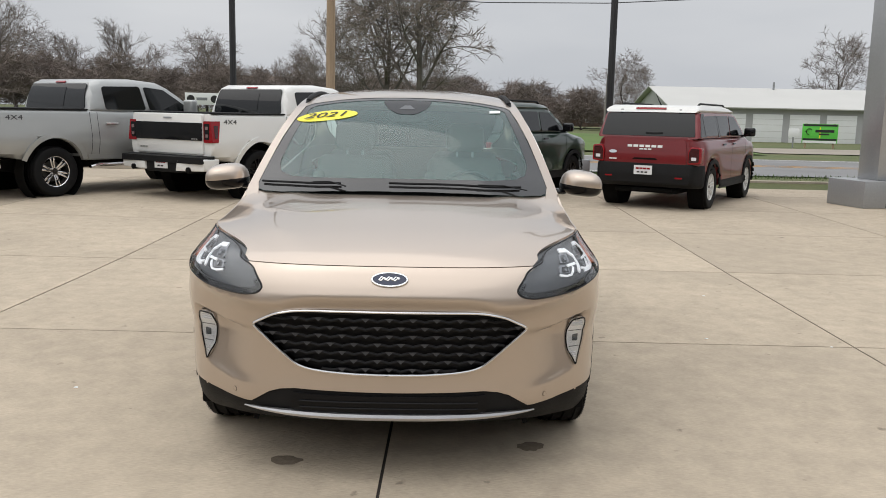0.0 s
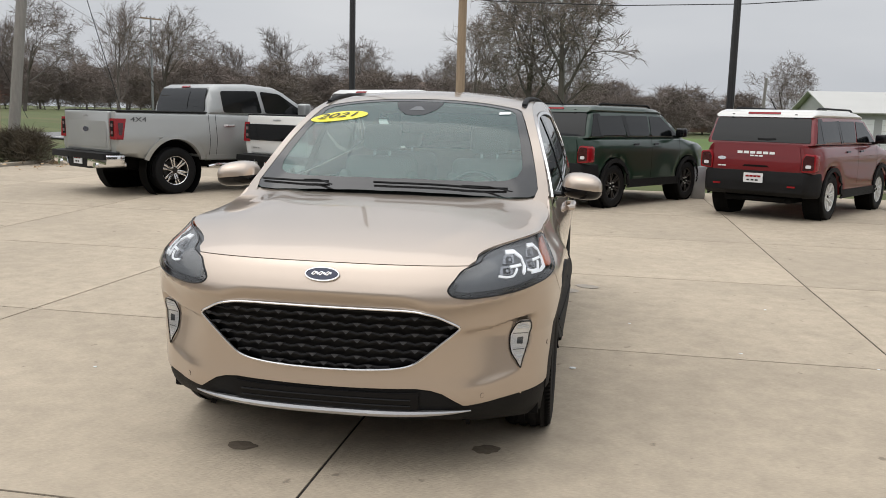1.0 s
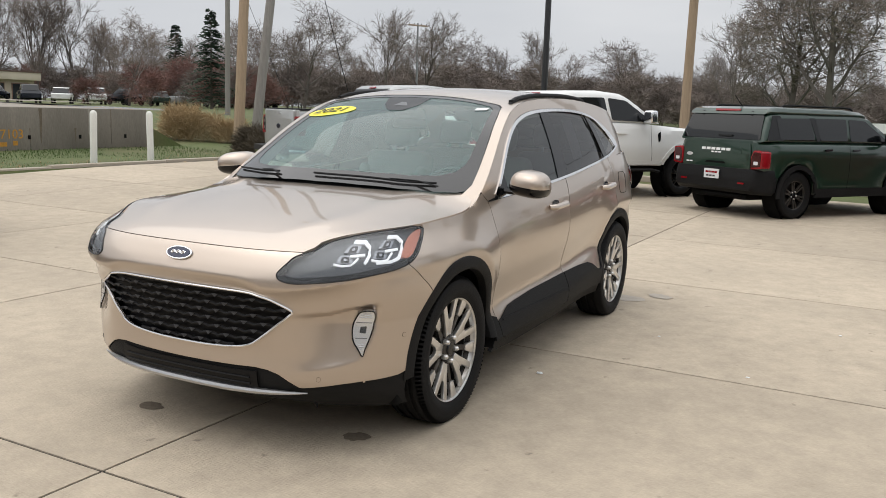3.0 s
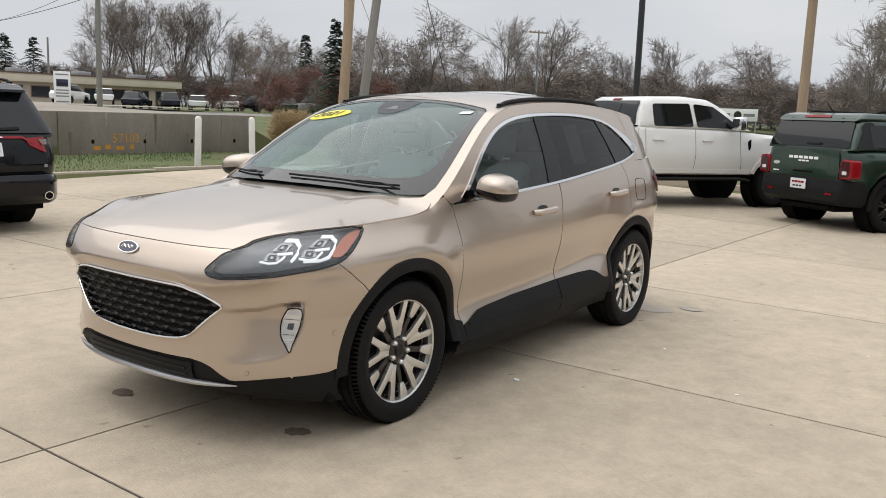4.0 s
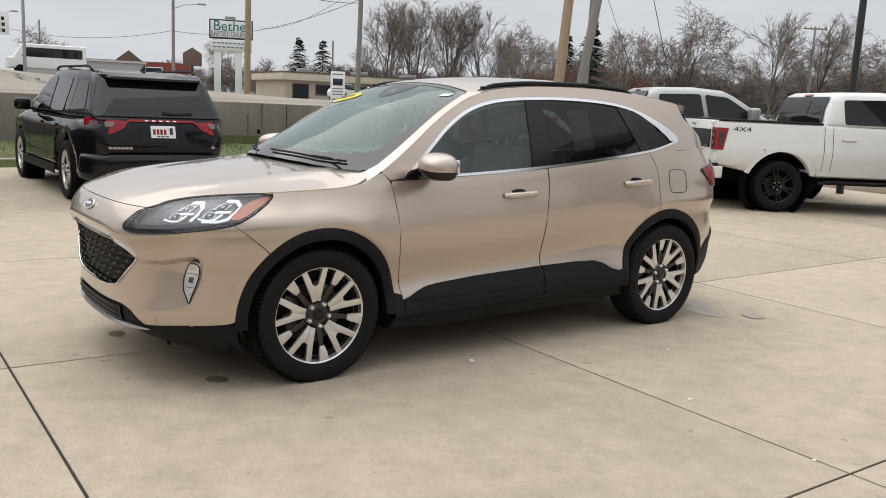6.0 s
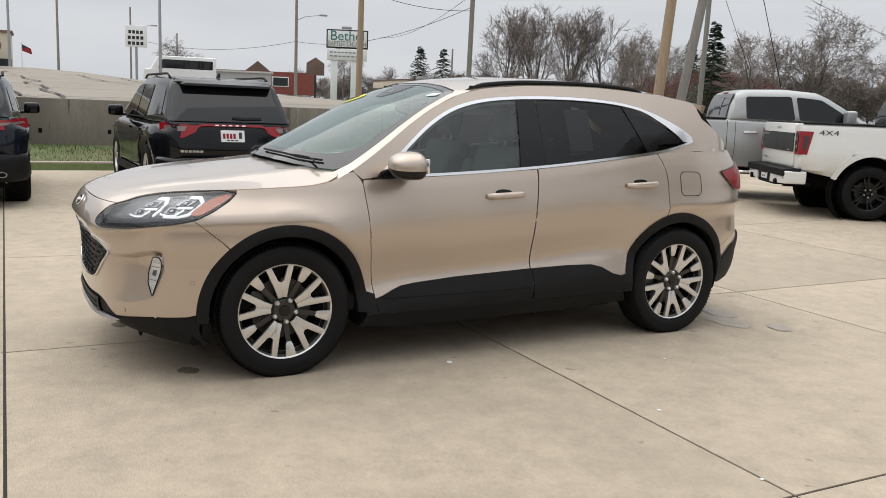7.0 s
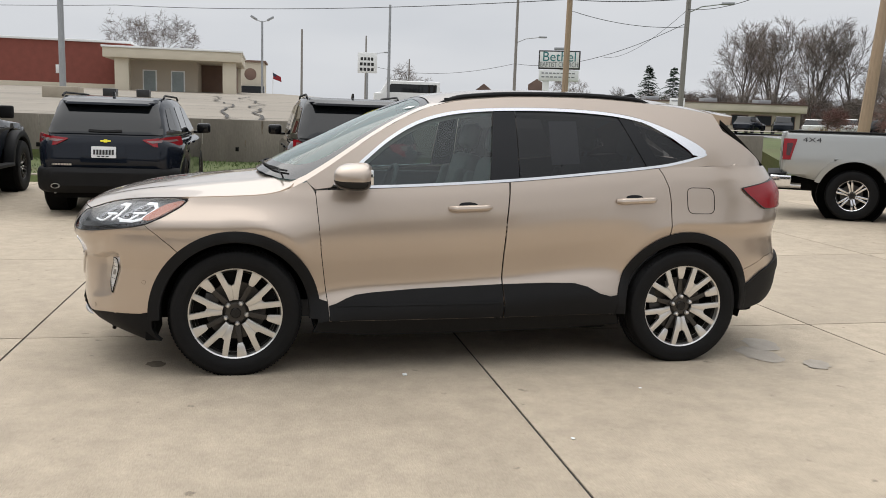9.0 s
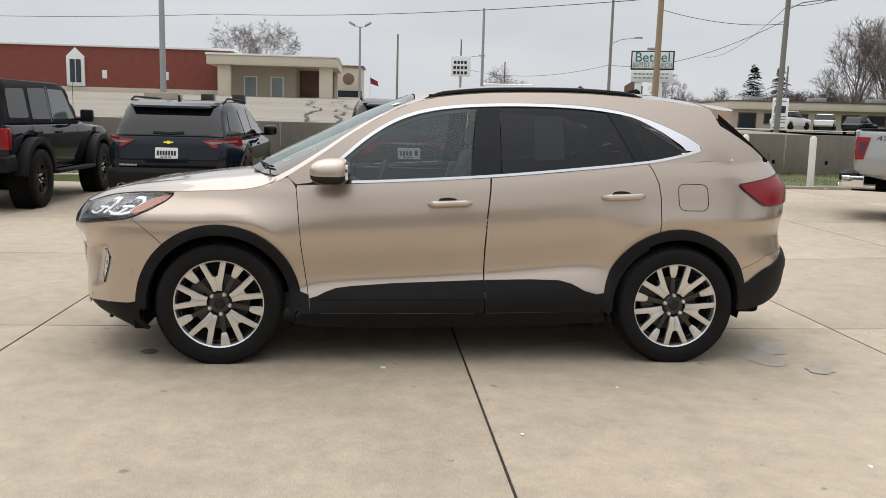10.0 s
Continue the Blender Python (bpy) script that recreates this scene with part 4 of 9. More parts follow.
# head lamps
for sgn in (1, -1):
    mir = sgn < 0
    lamp = part("headlight", sheet(LAMP, lambda u, z: shell(u, z, -0.040), 0.05, 0.04, 0.0, IN, mirror=mir), M["lamp_dark"], esc, "clear headlight with dark bezel and amber corner")
    part("lens", sheet(LAMP, lambda u, z: shell(u, z, 0.003), 0.04, 0.035, 0.0, IN, mirror=mir), M["lens"], lamp)
    edge = [shell(a, b, 0.0) for a, b in LAMP]
    part("gasket", tube([Vector((sgn * q.x, q.y, q.z)) for q in edge], 0.0040, 6, True), M["gloss_black"], lamp)
    part("lower_bezel", sheet(band(spline(LAMP_IN[2:] + LAMP_LOW[:4], 6), 0.022, -0.002), lambda u, z: shell(u, z, -0.004), 0.04, 0.03, 0.01, IN, mirror=mir), M["gloss_black"], lamp)
    part("inner_rail", sheet(band(spline(LAMP_IN[2:] + LAMP_LOW[:5], 6), 0.045, -0.016), lambda u, z: shell(u, z, -0.026), 0.04, 0.03, 0.01, IN, mirror=mir), M["lamp_dark"], lamp)
    # two modules, each with an upper and a lower projector and a bent white light pipe
    for du, dz, low_end in ((-0.020, -0.002, False), (0.172, 0.010, True)):
        for cu, cz in ((-1.943, 0.916), (-1.990, 0.879)):
            cu, cz = cu + du, cz + dz
            o = rounded([(cu - 0.048, cz - 0.014), (cu + 0.030, cz - 0.016), (cu + 0.050, cz + 0.014), (cu - 0.020, cz + 0.015)], 0.008, 3)
            module = part("lamp_module", sheet(o, lambda u, z: shell(u, z, -0.030), 0.03, 0.03, 0.02, IN, mirror=mir), M["lamp_silver"], lamp)
            o = rounded([(cu - 0.026, cz - 0.010), (cu + 0.018, cz - 0.011), (cu + 0.026, cz + 0.009), (cu - 0.012, cz + 0.010)], 0.006, 3)
            part("projector", sheet(o, lambda u, z: shell(u, z, -0.026), 0.02, 0.02, 0.012, IN, mirror=mir), M["gloss_black"], module)
            o = rounded([(cu - 0.010, cz - 0.005), (cu + 0.006, cz - 0.005), (cu + 0.009, cz + 0.004), (cu - 0.005, cz + 0.005)], 0.003, 2)
            part("led", sheet(o, lambda u, z: shell(u, z, -0.021), 0.02, 0.02, 0.004, IN, mirror=mir), M["lamp_silver"], module)
        bend = [(-1.958, 0.938), (-1.900, 0.937), (-1.862, 0.918), (-1.868, 0.894), (-1.902, 0.866)]
        if low_end:
            bend += [(-1.945, 0.855), (-2.020, 0.855)]
        arm = [(-1.960, 0.893), (-1.890, 0.896)]
        foot = [(-2.040, 0.866), (-2.000, 0.860), (-1.965, 0.862), (-1.925, 0.886)]
        for line, wide in ((bend, 0.0062), (arm, 0.0042), (foot, 0.0040)):
            run = [(-1.95 + (a + 1.95) * 1.10 + du, 0.897 + (b - 0.897) * 1.10 + dz) for a, b in line]
            part("light_pipe", sheet(band(run, wide), lambda u, z: shell(u, z, -0.018), 0.02, 0.02, 0.006, IN, mirror=mir), M["drl"], lamp)
    corner = [(-1.712, 0.876), (-1.670, 0.874), (-1.618, 0.903), (-1.575, 0.945), (-1.566, 0.968), (-1.590, 0.972), (-1.655, 0.948), (-1.680, 0.915)]
    part("amber_reflector", sheet(spline(corner, 4, True), lambda u, z: shell(u, z, -0.006), 0.03, 0.03, 0.01, IN, mirror=mir), M["amber"], lamp, "amber corner reflector")
    # fog lamp
    FOG_IN, FOG_OUT = [(0.462, 0.802), (0.49, 0.794), (0.526, 0.783), (0.580, 0.784), (0.634, 0.802), (0.653, 0.814)], [(0.462, 0.805), (0.49, 0.811), (0.528, 0.820), (0.578, 0.830), (0.632, 0.839), (0.655, 0.836)]

    def fog_face(u, z, off=0.0):
        """The lamp bridges from the skin into the hollow."""
        a = shell(u, z, 0.0, False).x
        f = max(0.0, min(1.0, (table(SCOOP_OUT, z) + 0.004 - a) / 0.070))
        return shell(u, z, off + 0.004 - f * scoop(0.765, z), False)

    FOG = spline(X(*[(a, z) for z, a in FOG_OUT[::-1]], *[(a, z) for z, a in FOG_IN]), 4, True)
    fog = part("fog_lamp", sheet(FOG, fog_face, 0.02, 0.02, 0.014, IN, mirror=mir), M["reflector"], esc, "clear vertical fog lamp")
    part("lens", sheet(FOG, lambda u, z: fog_face(u, z, 0.007), 0.03, 0.03, 0.0, IN, mirror=mir), M["lens"], fog)
    part("surround", tube([Vector((sgn * q.x, q.y, q.z)) for q in (fog_face(a, b, 0.001) for a, b in FOG)], 0.0032, 6, True), M["gloss_black"], fog)
    for zz in (0.645, 0.636, 0.627, 0.604, 0.538, 0.512, 0.502, 0.492):
        thin = 0.0016 if zz in (0.604, 0.538) else 0.0024
        part("rib", tube([Vector((sgn * q.x, q.y, q.z)) for q in (fog_face(ux(a, zz), zz, 0.002) for a in np.linspace(table(FOG_IN, zz) + 0.006, table(FOG_OUT, zz) - 0.006, 6))], thin, 5), M["lamp_dark" if thin < 0.002 else "white_lens"], fog)
    for zz in (0.575,):
        part("bulb_pocket", sheet(rounded(X((0.800, zz - 0.014), (0.814, zz - 0.016), (0.818, zz + 0.014), (0.804, zz + 0.012)), 0.004, 3), lambda u, z: fog_face(u, z, 0.003), 0.03, 0.03, 0.003, IN, mirror=mir), M["lamp_dark"], fog)
    for u0, zz in ((ux(0.663, 0.363), 0.363), (-1.690, 0.534)):
        disc = [(u0 + 0.010 * math.cos(a), zz + 0.010 * math.sin(a)) for a in np.linspace(0, 2 * math.pi, 17)[:-1]]
        ring_line = [shell(a, b, 0.001) for a, b in disc]
        sensor = part("parking_sensor", sheet(disc, lambda u, z: shell(u, z, 0.002), 0.02, 0.02, 0.003, IN, mirror=mir), G, esc)
        part("sensor_ring", tube([Vector((sgn * q.x, q.y, q.z)) for q in ring_line], 0.0011, 5, True), M["brake"], sensor)
    # tail lamp
    TL = spline(Y((1.722, 1.094), (1.715, 1.088, 1), (1.75, 1.058), (1.87, 0.978), (1.92, 0.966), (2.09, 0.974), (2.13, 1.0), (2.11, 1.08), (2.06, 1.14), (2.0, 1.140), (1.85, 1.115)), 4, True)
    tl = part("tail_lamp", sheet(TL, lambda u, z: shell(u, z, 0.012), 0.04, 0.03, 0.03, IN, mirror=mir), M["red_lens"], esc, "red tail lamp")
    part("tail_lamp_edge", tube([Vector((sgn * q.x, q.y, q.z)) for q in (shell(a, b, 0.008) for a, b in TL)], 0.005, 6, True), M["gloss_black"], tl)

# cabin: pillars, roof, glass
def edge_v(y):
    return table(EDGE, y)


DLO_TOP = [(-0.815, 1.068), (-0.735, 1.130), (-0.620, 1.232), (-0.50, 1.330), (-0.36, 1.415), (-0.22, 1.468), (-0.05, 1.502), (0.20, 1.523), (0.52, 1.530), (0.80, 1.520), (1.0, 1.495), (1.15, 1.455), (1.29, 1.402), (1.40, 1.350), (1.470, 1.305)]
DLO_LOW = [(1.478, 1.292), (1.44, 1.278), (1.32, 1.246), (1.15, 1.213), (0.64, 1.156), (0.2, 1.114), (-0.35, 1.077), (-0.80, 1.056)]
top_line, low_line = spline(DLO_TOP, 5), spline(DLO_LOW, 5)
upper = [(y, edge_v(y)) for y in (-0.97, -0.9, -0.844, -0.7, -0.549, -0.4, -0.254, -0.1, 0.0, 0.2, 0.4, 0.6, 0.8, 1.0, 1.2, 1.4, 1.56)]
pillar = upper + [(1.585, 1.50), (1.62, 1.44), (1.72, 1.385), (1.84, 1.315), (1.945, 1.250), (1.950, 1.222), (1.85, 1.222), (1.7, 1.224), (1.6, 1.226), (1.5, 1.225), (1.3, 1.209), (1.15, 1.205)]
pillar += [(1.44, 1.270), (1.485, 1.290)][::1] + [(y + 0.006, z + 0.014) for y, z in top_line[::-1]] + [(-0.835, 1.058), (-0.92, 1.046), (-0.955, 1.075)]
pair("body_side_frame", pillar, cabin, G, 0.05, 0.04, 0.012)
pair("window_trim", band([(y, z) for y, z in top_line], 0.0105, 0.0075), lambda y, z: cabin(y, z, 0.006), M["chrome"], 0.06, 0.05, 0.006, "chrome window surround")
wedge = [(1.05, 1.478), (1.15, 1.448), (1.29, 1.396), (1.40, 1.345), (1.47, 1.305), (1.478, 1.292), (1.44, 1.279), (1.385, 1.285), (1.355, 1.315), (1.25, 1.385), (1.12, 1.452)]
pair("quarter_trim", wedge, lambda y, z: cabin(y, z, 0.0075), M["chrome"], 0.05, 0.04, 0.006)
pair("belt_trim", band(low_line, 0.0075, 0.0075), lambda y, z: cabin(y, z, 0.006), M["chrome"], 0.06, 0.05, 0.006, "chrome belt moulding")
low_z = lambda y: table(DLO_LOW[::-1], y) + 0.004
top_z = lambda y: table(DLO_TOP, y) - 0.004


def pane(y0, y1, slant0=0.0, slant1=0.0, n=14):
    """Window outline between two upright edges, leaning by slant."""
    up, dn = [], []
    for k in range(n + 1):
        a = y0 + slant0 + (y1 + slant1 - y0 - slant0) * k / n
        b = y0 + (y1 - y0) * k / n
        up.append((a, top_z(a)))
        dn.append((b, low_z(b)))
    return up + dn[::-1]


front_pane = [(-0.765, low_z(-0.765) + 0.004)] + [(y, top_z(y)) for y in (-0.735, -0.62, -0.5, -0.36, -0.22, -0.05, 0.05, 0.125)] + [(0.100, 1.3), (0.080, low_z(0.08))] + [(y, low_z(y)) for y in (-0.2, -0.5)]
pair("front_window", front_pane, lambda y, z: cabin(y, z, -0.006), M["side_glass"], 0.08, 0.08, 0.0, "lightly tinted front door glass")
pair("pillar_cover", pane(0.085, 0.262, 0.045, 0.0), lambda y, z: cabin(y, z, -0.001), M["gloss_black"], 0.06, 0.06, 0.006)
pair("rear_window", pane(0.268, 1.075, 0.0, -0.165), lambda y, z: cabin(y, z, -0.006), M["privacy"], 0.08, 0.08, 0.0, "dark privacy rear door glass")
pair("pillar_cover", pane(1.075, 1.165, -0.165, -0.165), lambda y, z: cabin(y, z, -0.001), M["gloss_black"], 0.05, 0.05, 0.006)
quarter_pane = [(1.01, top_z(1.01) - 0.01), (1.12, 1.442), (1.25, 1.375), (1.355, 1.310), (1.385, 1.282), (1.30, low_z(1.30)), (1.165, low_z(1.165))]
pair("quarter_window", quarter_pane, lambda y, z: cabin(y, z, -0.003), M["privacy"], 0.06, 0.06, 0.0, "dark privacy quarter glass")
pair("door_mirror_patch", [(-0.808, 1.066), (-0.735, 1.122), (-0.66, 1.185), (-0.655, 1.07), (-0.75, 1.062)], lambda y, z: cabin(y, z, 0.0), M["gloss_black"], 0.05, 0.05, 0.006)

ws = [(0, -1.165), (0.3, -1.155), (0.55, -1.125), (0.75, -1.08), (0.88, -1.03), (0.935, -0.985), (0.93, -0.86), (0.925, -0.6), (0.915, -0.4), (0.90, -0.27), (0.86, -0.235), (0.6, -0.215), (0.3, -0.207), (0, -0.205)]
ws_full = ws + [(-a, b) for a, b in ws[-2:0:-1]]
wsg = part("windscreen", sheet(ws_full, lambda v, y: top(v, y, -0.004), 0.06, 0.05, 0.0, (0, 0, 0.8)), M["windshield"], esc, "slightly green laminated windscreen")
inner = [(0, -1.065), (0.3, -1.052), (0.55, -1.015), (0.72, -0.96), (0.80, -0.90), (0.84, -0.82), (0.845, -0.78), (0.85, -0.6), (0.85, -0.42), (0.85, -0.31), (0.80, -0.275), (0.6, -0.258), (0.3, -0.248), (0, -0.246)]
part("windscreen_border", sheet(ws + inner[::-1], lambda v, y: top(v, y, -0.002), 0.05, 0.04, 0.0, (0, 0, 0.8), both=True), M["frit"], wsg)
part("sensor_pad", sheet(rounded([(-0.22, -0.255), (0.22, -0.255), (0.17, -0.36), (0.07, -0.44), (-0.07, -0.44), (-0.17, -0.36)], 0.03, 4), lambda v, y: top(v, y, -0.0018), 0.05, 0.04, 0.0, (0, 0, 0.8)), M["gloss_black"], wsg, "black camera and sensor pad behind the mirror")
part("camera_window", sheet([(-0.07, -0.375), (0.07, -0.375), (0.025, -0.325), (-0.025, -0.325)], lambda v, y: top(v, y, -0.0008), 0.05, 0.04, 0.0, (0, 0, 0.8)), M["lamp_dark"], wsg)
pill = [(0.90, -1.09), (0.932, -0.95), (0.932, -0.6), (0.922, -0.4), (0.905, -0.262), (0.865, -0.228), (0.6, -0.208), (0.3, -0.200), (0, -0.198), (0, 1.555), (0.5, 1.55), (1.0, 1.545), (1, 1.2), (1, 0.7), (1, 0.3), (1, -0.1), (1, -0.5), (1, -0.97), (1.0, -1.09)]
part("roof", sheet(pill, lambda v, y: top(v, y, 0.0), 0.055, 0.06, 0.0, (0, 0, 0.8), both=True), G, esc)
spoil = [(0, 1.565), (0.5, 1.56), (0.985, 1.555), (0.98, 1.66), (0.95, 1.725), (0.8, 1.77), (0.5, 1.80), (0, 1.81)]
part("rear_spoiler", sheet(spoil, lambda v, y: top(v, y, 0.004 + 0.02 * ss(1.6, 1.82, y)), 0.06, 0.05, 0.055, (0, 0.5, 0.8), both=True), G, esc)


def backlight(v, s):
    """Rear glass below the spoiler, s from 0 at the top."""
    y, z = 1.57 + 0.43 * s, 1.525 - 0.31 * s
    return Vector((v * (0.675 - 0.10 * s * s), y + 0.10 * (1 - abs(v) ** 3), z))


part("rear_screen", sheet([(-0.97, 0), (0.97, 0), (1.0, 1.0), (-1.0, 1.0)], backlight, 0.1, 0.1, 0.01, (0, 0, 0.8)), M["dark_glass"], esc)
for sgn in (1, -1):
    part("screen_edge", sheet([(0.80, 0.02), (1.0, 0.02), (1.0, 1.0), (0.80, 1.0)], lambda v, s: backlight(v, s) * 1.0 + Vector((0.012, 0.022, 0.012)), 0.08, 0.1, 0.02, (0, 0, 0.8), mirror=sgn < 0), M["black_plastic"], esc)
for sgn in (1, -1):
    pts = []
    for k in range(41):
        y = -0.235 + 1.43 * k / 40
        lift = 0.024 * ss(0.0, 0.14, k / 40) * ss(1.0, 0.90, k / 40) - 0.014
        q = top(0.93, y, lift)
        pts.append(Vector((sgn * q.x, q.y, q.z)))
    part("roof_rail", tube(pts, lambda t: 0.018 * (0.55 + 0.45 * ss(0, 0.1, t) * ss(1, 0.9, t)), 8, False, 0.8), M["black_plastic"], esc)
    for y in (-0.10, 0.5, 1.06):
        q = top(0.93, y, 0.0)
        part("rail_foot", box(sgn * q.x - 0.014, sgn * q.x + 0.014, y - 0.05, y + 0.05, q.z - 0.02, q.z + 0.010, 0.006), M["black_plastic"], esc)
part("antenna_fin", prism([(1.20, 0.0), (1.36, 0.0), (1.355, 0.035), (1.33, 0.048), (1.28, 0.030)], 0.03, lambda a, b, d: Vector((d - 0.015, a, b + top(0, a).z - 0.004)), 0.004), M["black_plastic"], esc)

# door handles, fuel door, mirrors, wipers
for sgn in (1, -1):
    for y0, y1, z0 in ((-0.160, 0.082, 0.957), (0.866, 1.112, 1.012)):
        sl = 0.012
        cup = [((y0 + y1) / 2 - 0.01 + 0.056 * math.cos(a), z0 + 0.008 + 0.024 * abs(math.sin(a)) ** 0.6) for a in np.linspace(0, math.pi, 25)]
        handle = part("door_handle", tube([Vector((sgn * (width(y, z0) + (0.004 + 0.030 * ss(0, 0.15, t) * ss(1, 0.85, t))), y, z0 - sl / 2 + sl * t)) for t, y in ((k / 20, y0 + (y1 - y0) * k / 20) for k in range(21))], lambda t: 0.0205 * (0.75 + 0.25 * ss(0, 0.1, t) * ss(1, 0.9, t)), 10, False, 0.95), G, esc)
        # black patch laid on the flat door, painting the shade of the handle recess
        part("handle_cup", sheet(cup, lambda u, z: shell(u, z, 0.0025), 0.03, 0.02, 0.0, IN, mirror=sgn < 0), M["gloss_black"], handle)
        part("handle_trim", tube([Vector((sgn * (width(y, z0) + 0.034), y, z0 - 0.012 + sl * 0.5)) for y in np.linspace(y0 + 0.03, y1 - 0.03, 9)], 0.0035, 6), G, handle)
        if y0 < 0:
            part("key_cover", moved(lathe([(0, 0.006), (0.011, 0.005), (0.013, 0.0)], 16), pose(sgn * (width(y1, z0) + 0.024), y1 - 0.022, z0 + 0.003, 0, 0, 0 if sgn > 0 else 180)), M["satin"], handle)
    fuel = rounded([(1.325, 1.092), (1.508, 1.090), (1.515, 0.935), (1.335, 0.935)], 0.045, 6)
    if sgn > 0:
        q = [shell(uy(a, b), b, 0.0005) for a, b in dense(fuel, 0.02)]
        part("fuel_door_seam", tube(q, 0.0022, 5, True), M["under"], esc)
    # mirror: shell with black lower half and a stalk
    cx, cy, cz = sgn * 1.000, -0.690, 1.132
    head = bmesh.new()
    bmesh.ops.create_uvsphere(head, u_segments=28, v_segments=18, radius=1.0)
    for v in head.verts:
        c = v.co.copy()
        c = Vector([math.copysign(abs(k) ** 0.72, k) for k in c])
        v.co = Vector((cx + c.x * 0.112 * (1 - 0.10 * c.z) + sgn * 0.01 * c.z, cy + c.y * (0.142 if c.y < 0 else 0.072) - 0.022 * (sgn * c.x), cz + c.z * 0.072 - 0.012 * sgn * c.x))
    lower = head.copy()
    bmesh.ops.bisect_plane(head, geom=head.verts[:] + head.edges[:] + head.faces[:], plane_co=(cx, cy, cz - 0.012), plane_no=(sgn * 0.10, 0, 1), clear_inner=True)
    bmesh.ops.bisect_plane(lower, geom=lower.verts[:] + lower.edges[:] + lower.faces[:], plane_co=(cx, cy, cz - 0.014), plane_no=(sgn * 0.10, 0, 1), clear_outer=True)
    mirror = part("door_mirror", head, G, esc)
    part("mirror_base", lower, M["gloss_black"], mirror)
    part("mirror_stalk", tube([Vector((sgn * 0.85, -0.70, 1.085)), Vector((sgn * 0.90, -0.70, 1.082)), Vector((sgn * 0.96, -0.69, 1.098))], lambda t: 0.026 - 0.004 * t, 8, False, 0.7), M["gloss_black"], mirror)
    part("mirror_glass", box(cx - 0.072, cx + 0.072, cy + 0.050, cy + 0.066, cz - 0.040, cz + 0.040, 0.004), M["chrome"], mirror)
SWEEP = [(-0.95, -0.955), (-0.8, -1.01), (-0.5, -1.085), (0, -1.125), (0.5, -1.09), (0.8, -1.01), (0.95, -0.96)]
for x0, x1 in ((0.60, -0.06), (-0.30, -0.72)):
    va, vb = x0 / 0.80, x1 / 0.80
    pts = [top(va + (vb - va) * t, table(SWEEP, va + (vb - va) * t) + 0.012 * t, 0.010) for t in np.linspace(0, 1, 16)]
    wip = part("wiper", tube(pts, 0.0062, 6), M["black_plastic"], esc)
    part("wiper_arm", tube([pts[0] + Vector((0.03, -0.04, -0.012)), pts[2] + Vector((0, 0, 0.008)), pts[5] + Vector((0, 0, 0.007))], 0.0058, 6, False, 0.6), M["black_plastic"], wip)
cowl = [(-0.90, -1.02), (-0.75, -1.085), (-0.4, -1.16), (0, -1.185), (0.4, -1.16), (0.75, -1.085), (0.90, -1.02), (0.86, -0.96), (0.6, -1.06), (0, -1.13), (-0.6, -1.06), (-0.86, -0.96)]
part("cowl_panel", sheet(cowl, lambda v, y: top(v, y, -0.022), 0.08, 0.04, 0.01, (0, 0, 0.6)), M["black_plastic"], esc)

# cabin interior
part("dashboard", prism([(-1.02, 0.62), (-1.05, 1.0), (-0.92, 1.035), (-0.70, 1.02), (-0.56, 0.98), (-0.52, 0.90), (-0.60, 0.62)], 1.48, lambda a, b, d: Vector((d - 0.74, a, b)), 0.02), M["dash"], esc)
part("instrument_hood", prism([(-0.80, 1.0), (-0.62, 1.0), (-0.58, 1.05), (-0.66, 1.075), (-0.78, 1.06)], 0.36, lambda a, b, d: Vector((0.20 + d, a, b)), 0.015), M["dash"], esc)
part("touchscreen", box(-0.13, 0.13, -0.60, -0.58, 1.0, 1.13, 0.008), M["gloss_black"], esc)
part("cabin_floor", box(-0.76, 0.76, -1.0, 1.75, 0.30, 0.40), M["dash"], esc)
part("headlining", sheet([(-0.96, -0.2), (0.96, -0.2), (0.96, 1.5), (-0.96, 1.5)], lambda v, y: top(v, y, -0.035), 0.12, 0.2, 0.0, (0, 0, 0.8)), M["headliner"], esc)
for sgn in (1, -1):
    part("door_card", box(sgn * 0.80 - 0.03, sgn * 0.80 + 0.03, -0.85, 1.2, 0.40, 1.06, 0.015), M["dash"], esc)
lining = [(y, z - 0.012) for y, z in upper] + [(y + 0.012, z - 0.020) for y, z in top_line[::-1] if y < 1.3] + [(-0.80, 1.05), (-0.93, 1.04)]
pair("pillar_lining", lining, lambda y, z: cabin(y, z, -0.035), M["headliner"], 0.06, 0.05, 0.0)
part("steering_wheel", moved(join(tube([(0.185 * math.cos(a), 0.185 * math.sin(a), 0) for a in np.linspace(0, 2 * math.pi, 33)[:-1]], 0.016, 8, True), box(-0.18, 0.18, -0.03, 0.02, -0.012, 0.012, 0.006), lathe([(0, 0.02), (0.05, 0.018), (0.065, -0.02)], 20, "z")), pose(0.37, -0.46, 0.99, 68, 0, 0)), M["dash"], esc)
part("mirror_pod", prism(rounded([(-0.10, 0.04), (0.10, 0.04), (0.125, 0.0), (0.06, -0.075), (-0.06, -0.075), (-0.125, 0.0)], 0.03, 4), 0.05, lambda a, b, d: Vector((a, -0.30 + b * -0.75 + d * 0.3, 1.505 + b * 0.42 - d * 0.8)), 0.008), M["dash"], esc)
part("rear_view_mirror", box(-0.12, 0.12, -0.30, -0.27, 1.385, 1.45, 0.015), M["gloss_black"], esc)
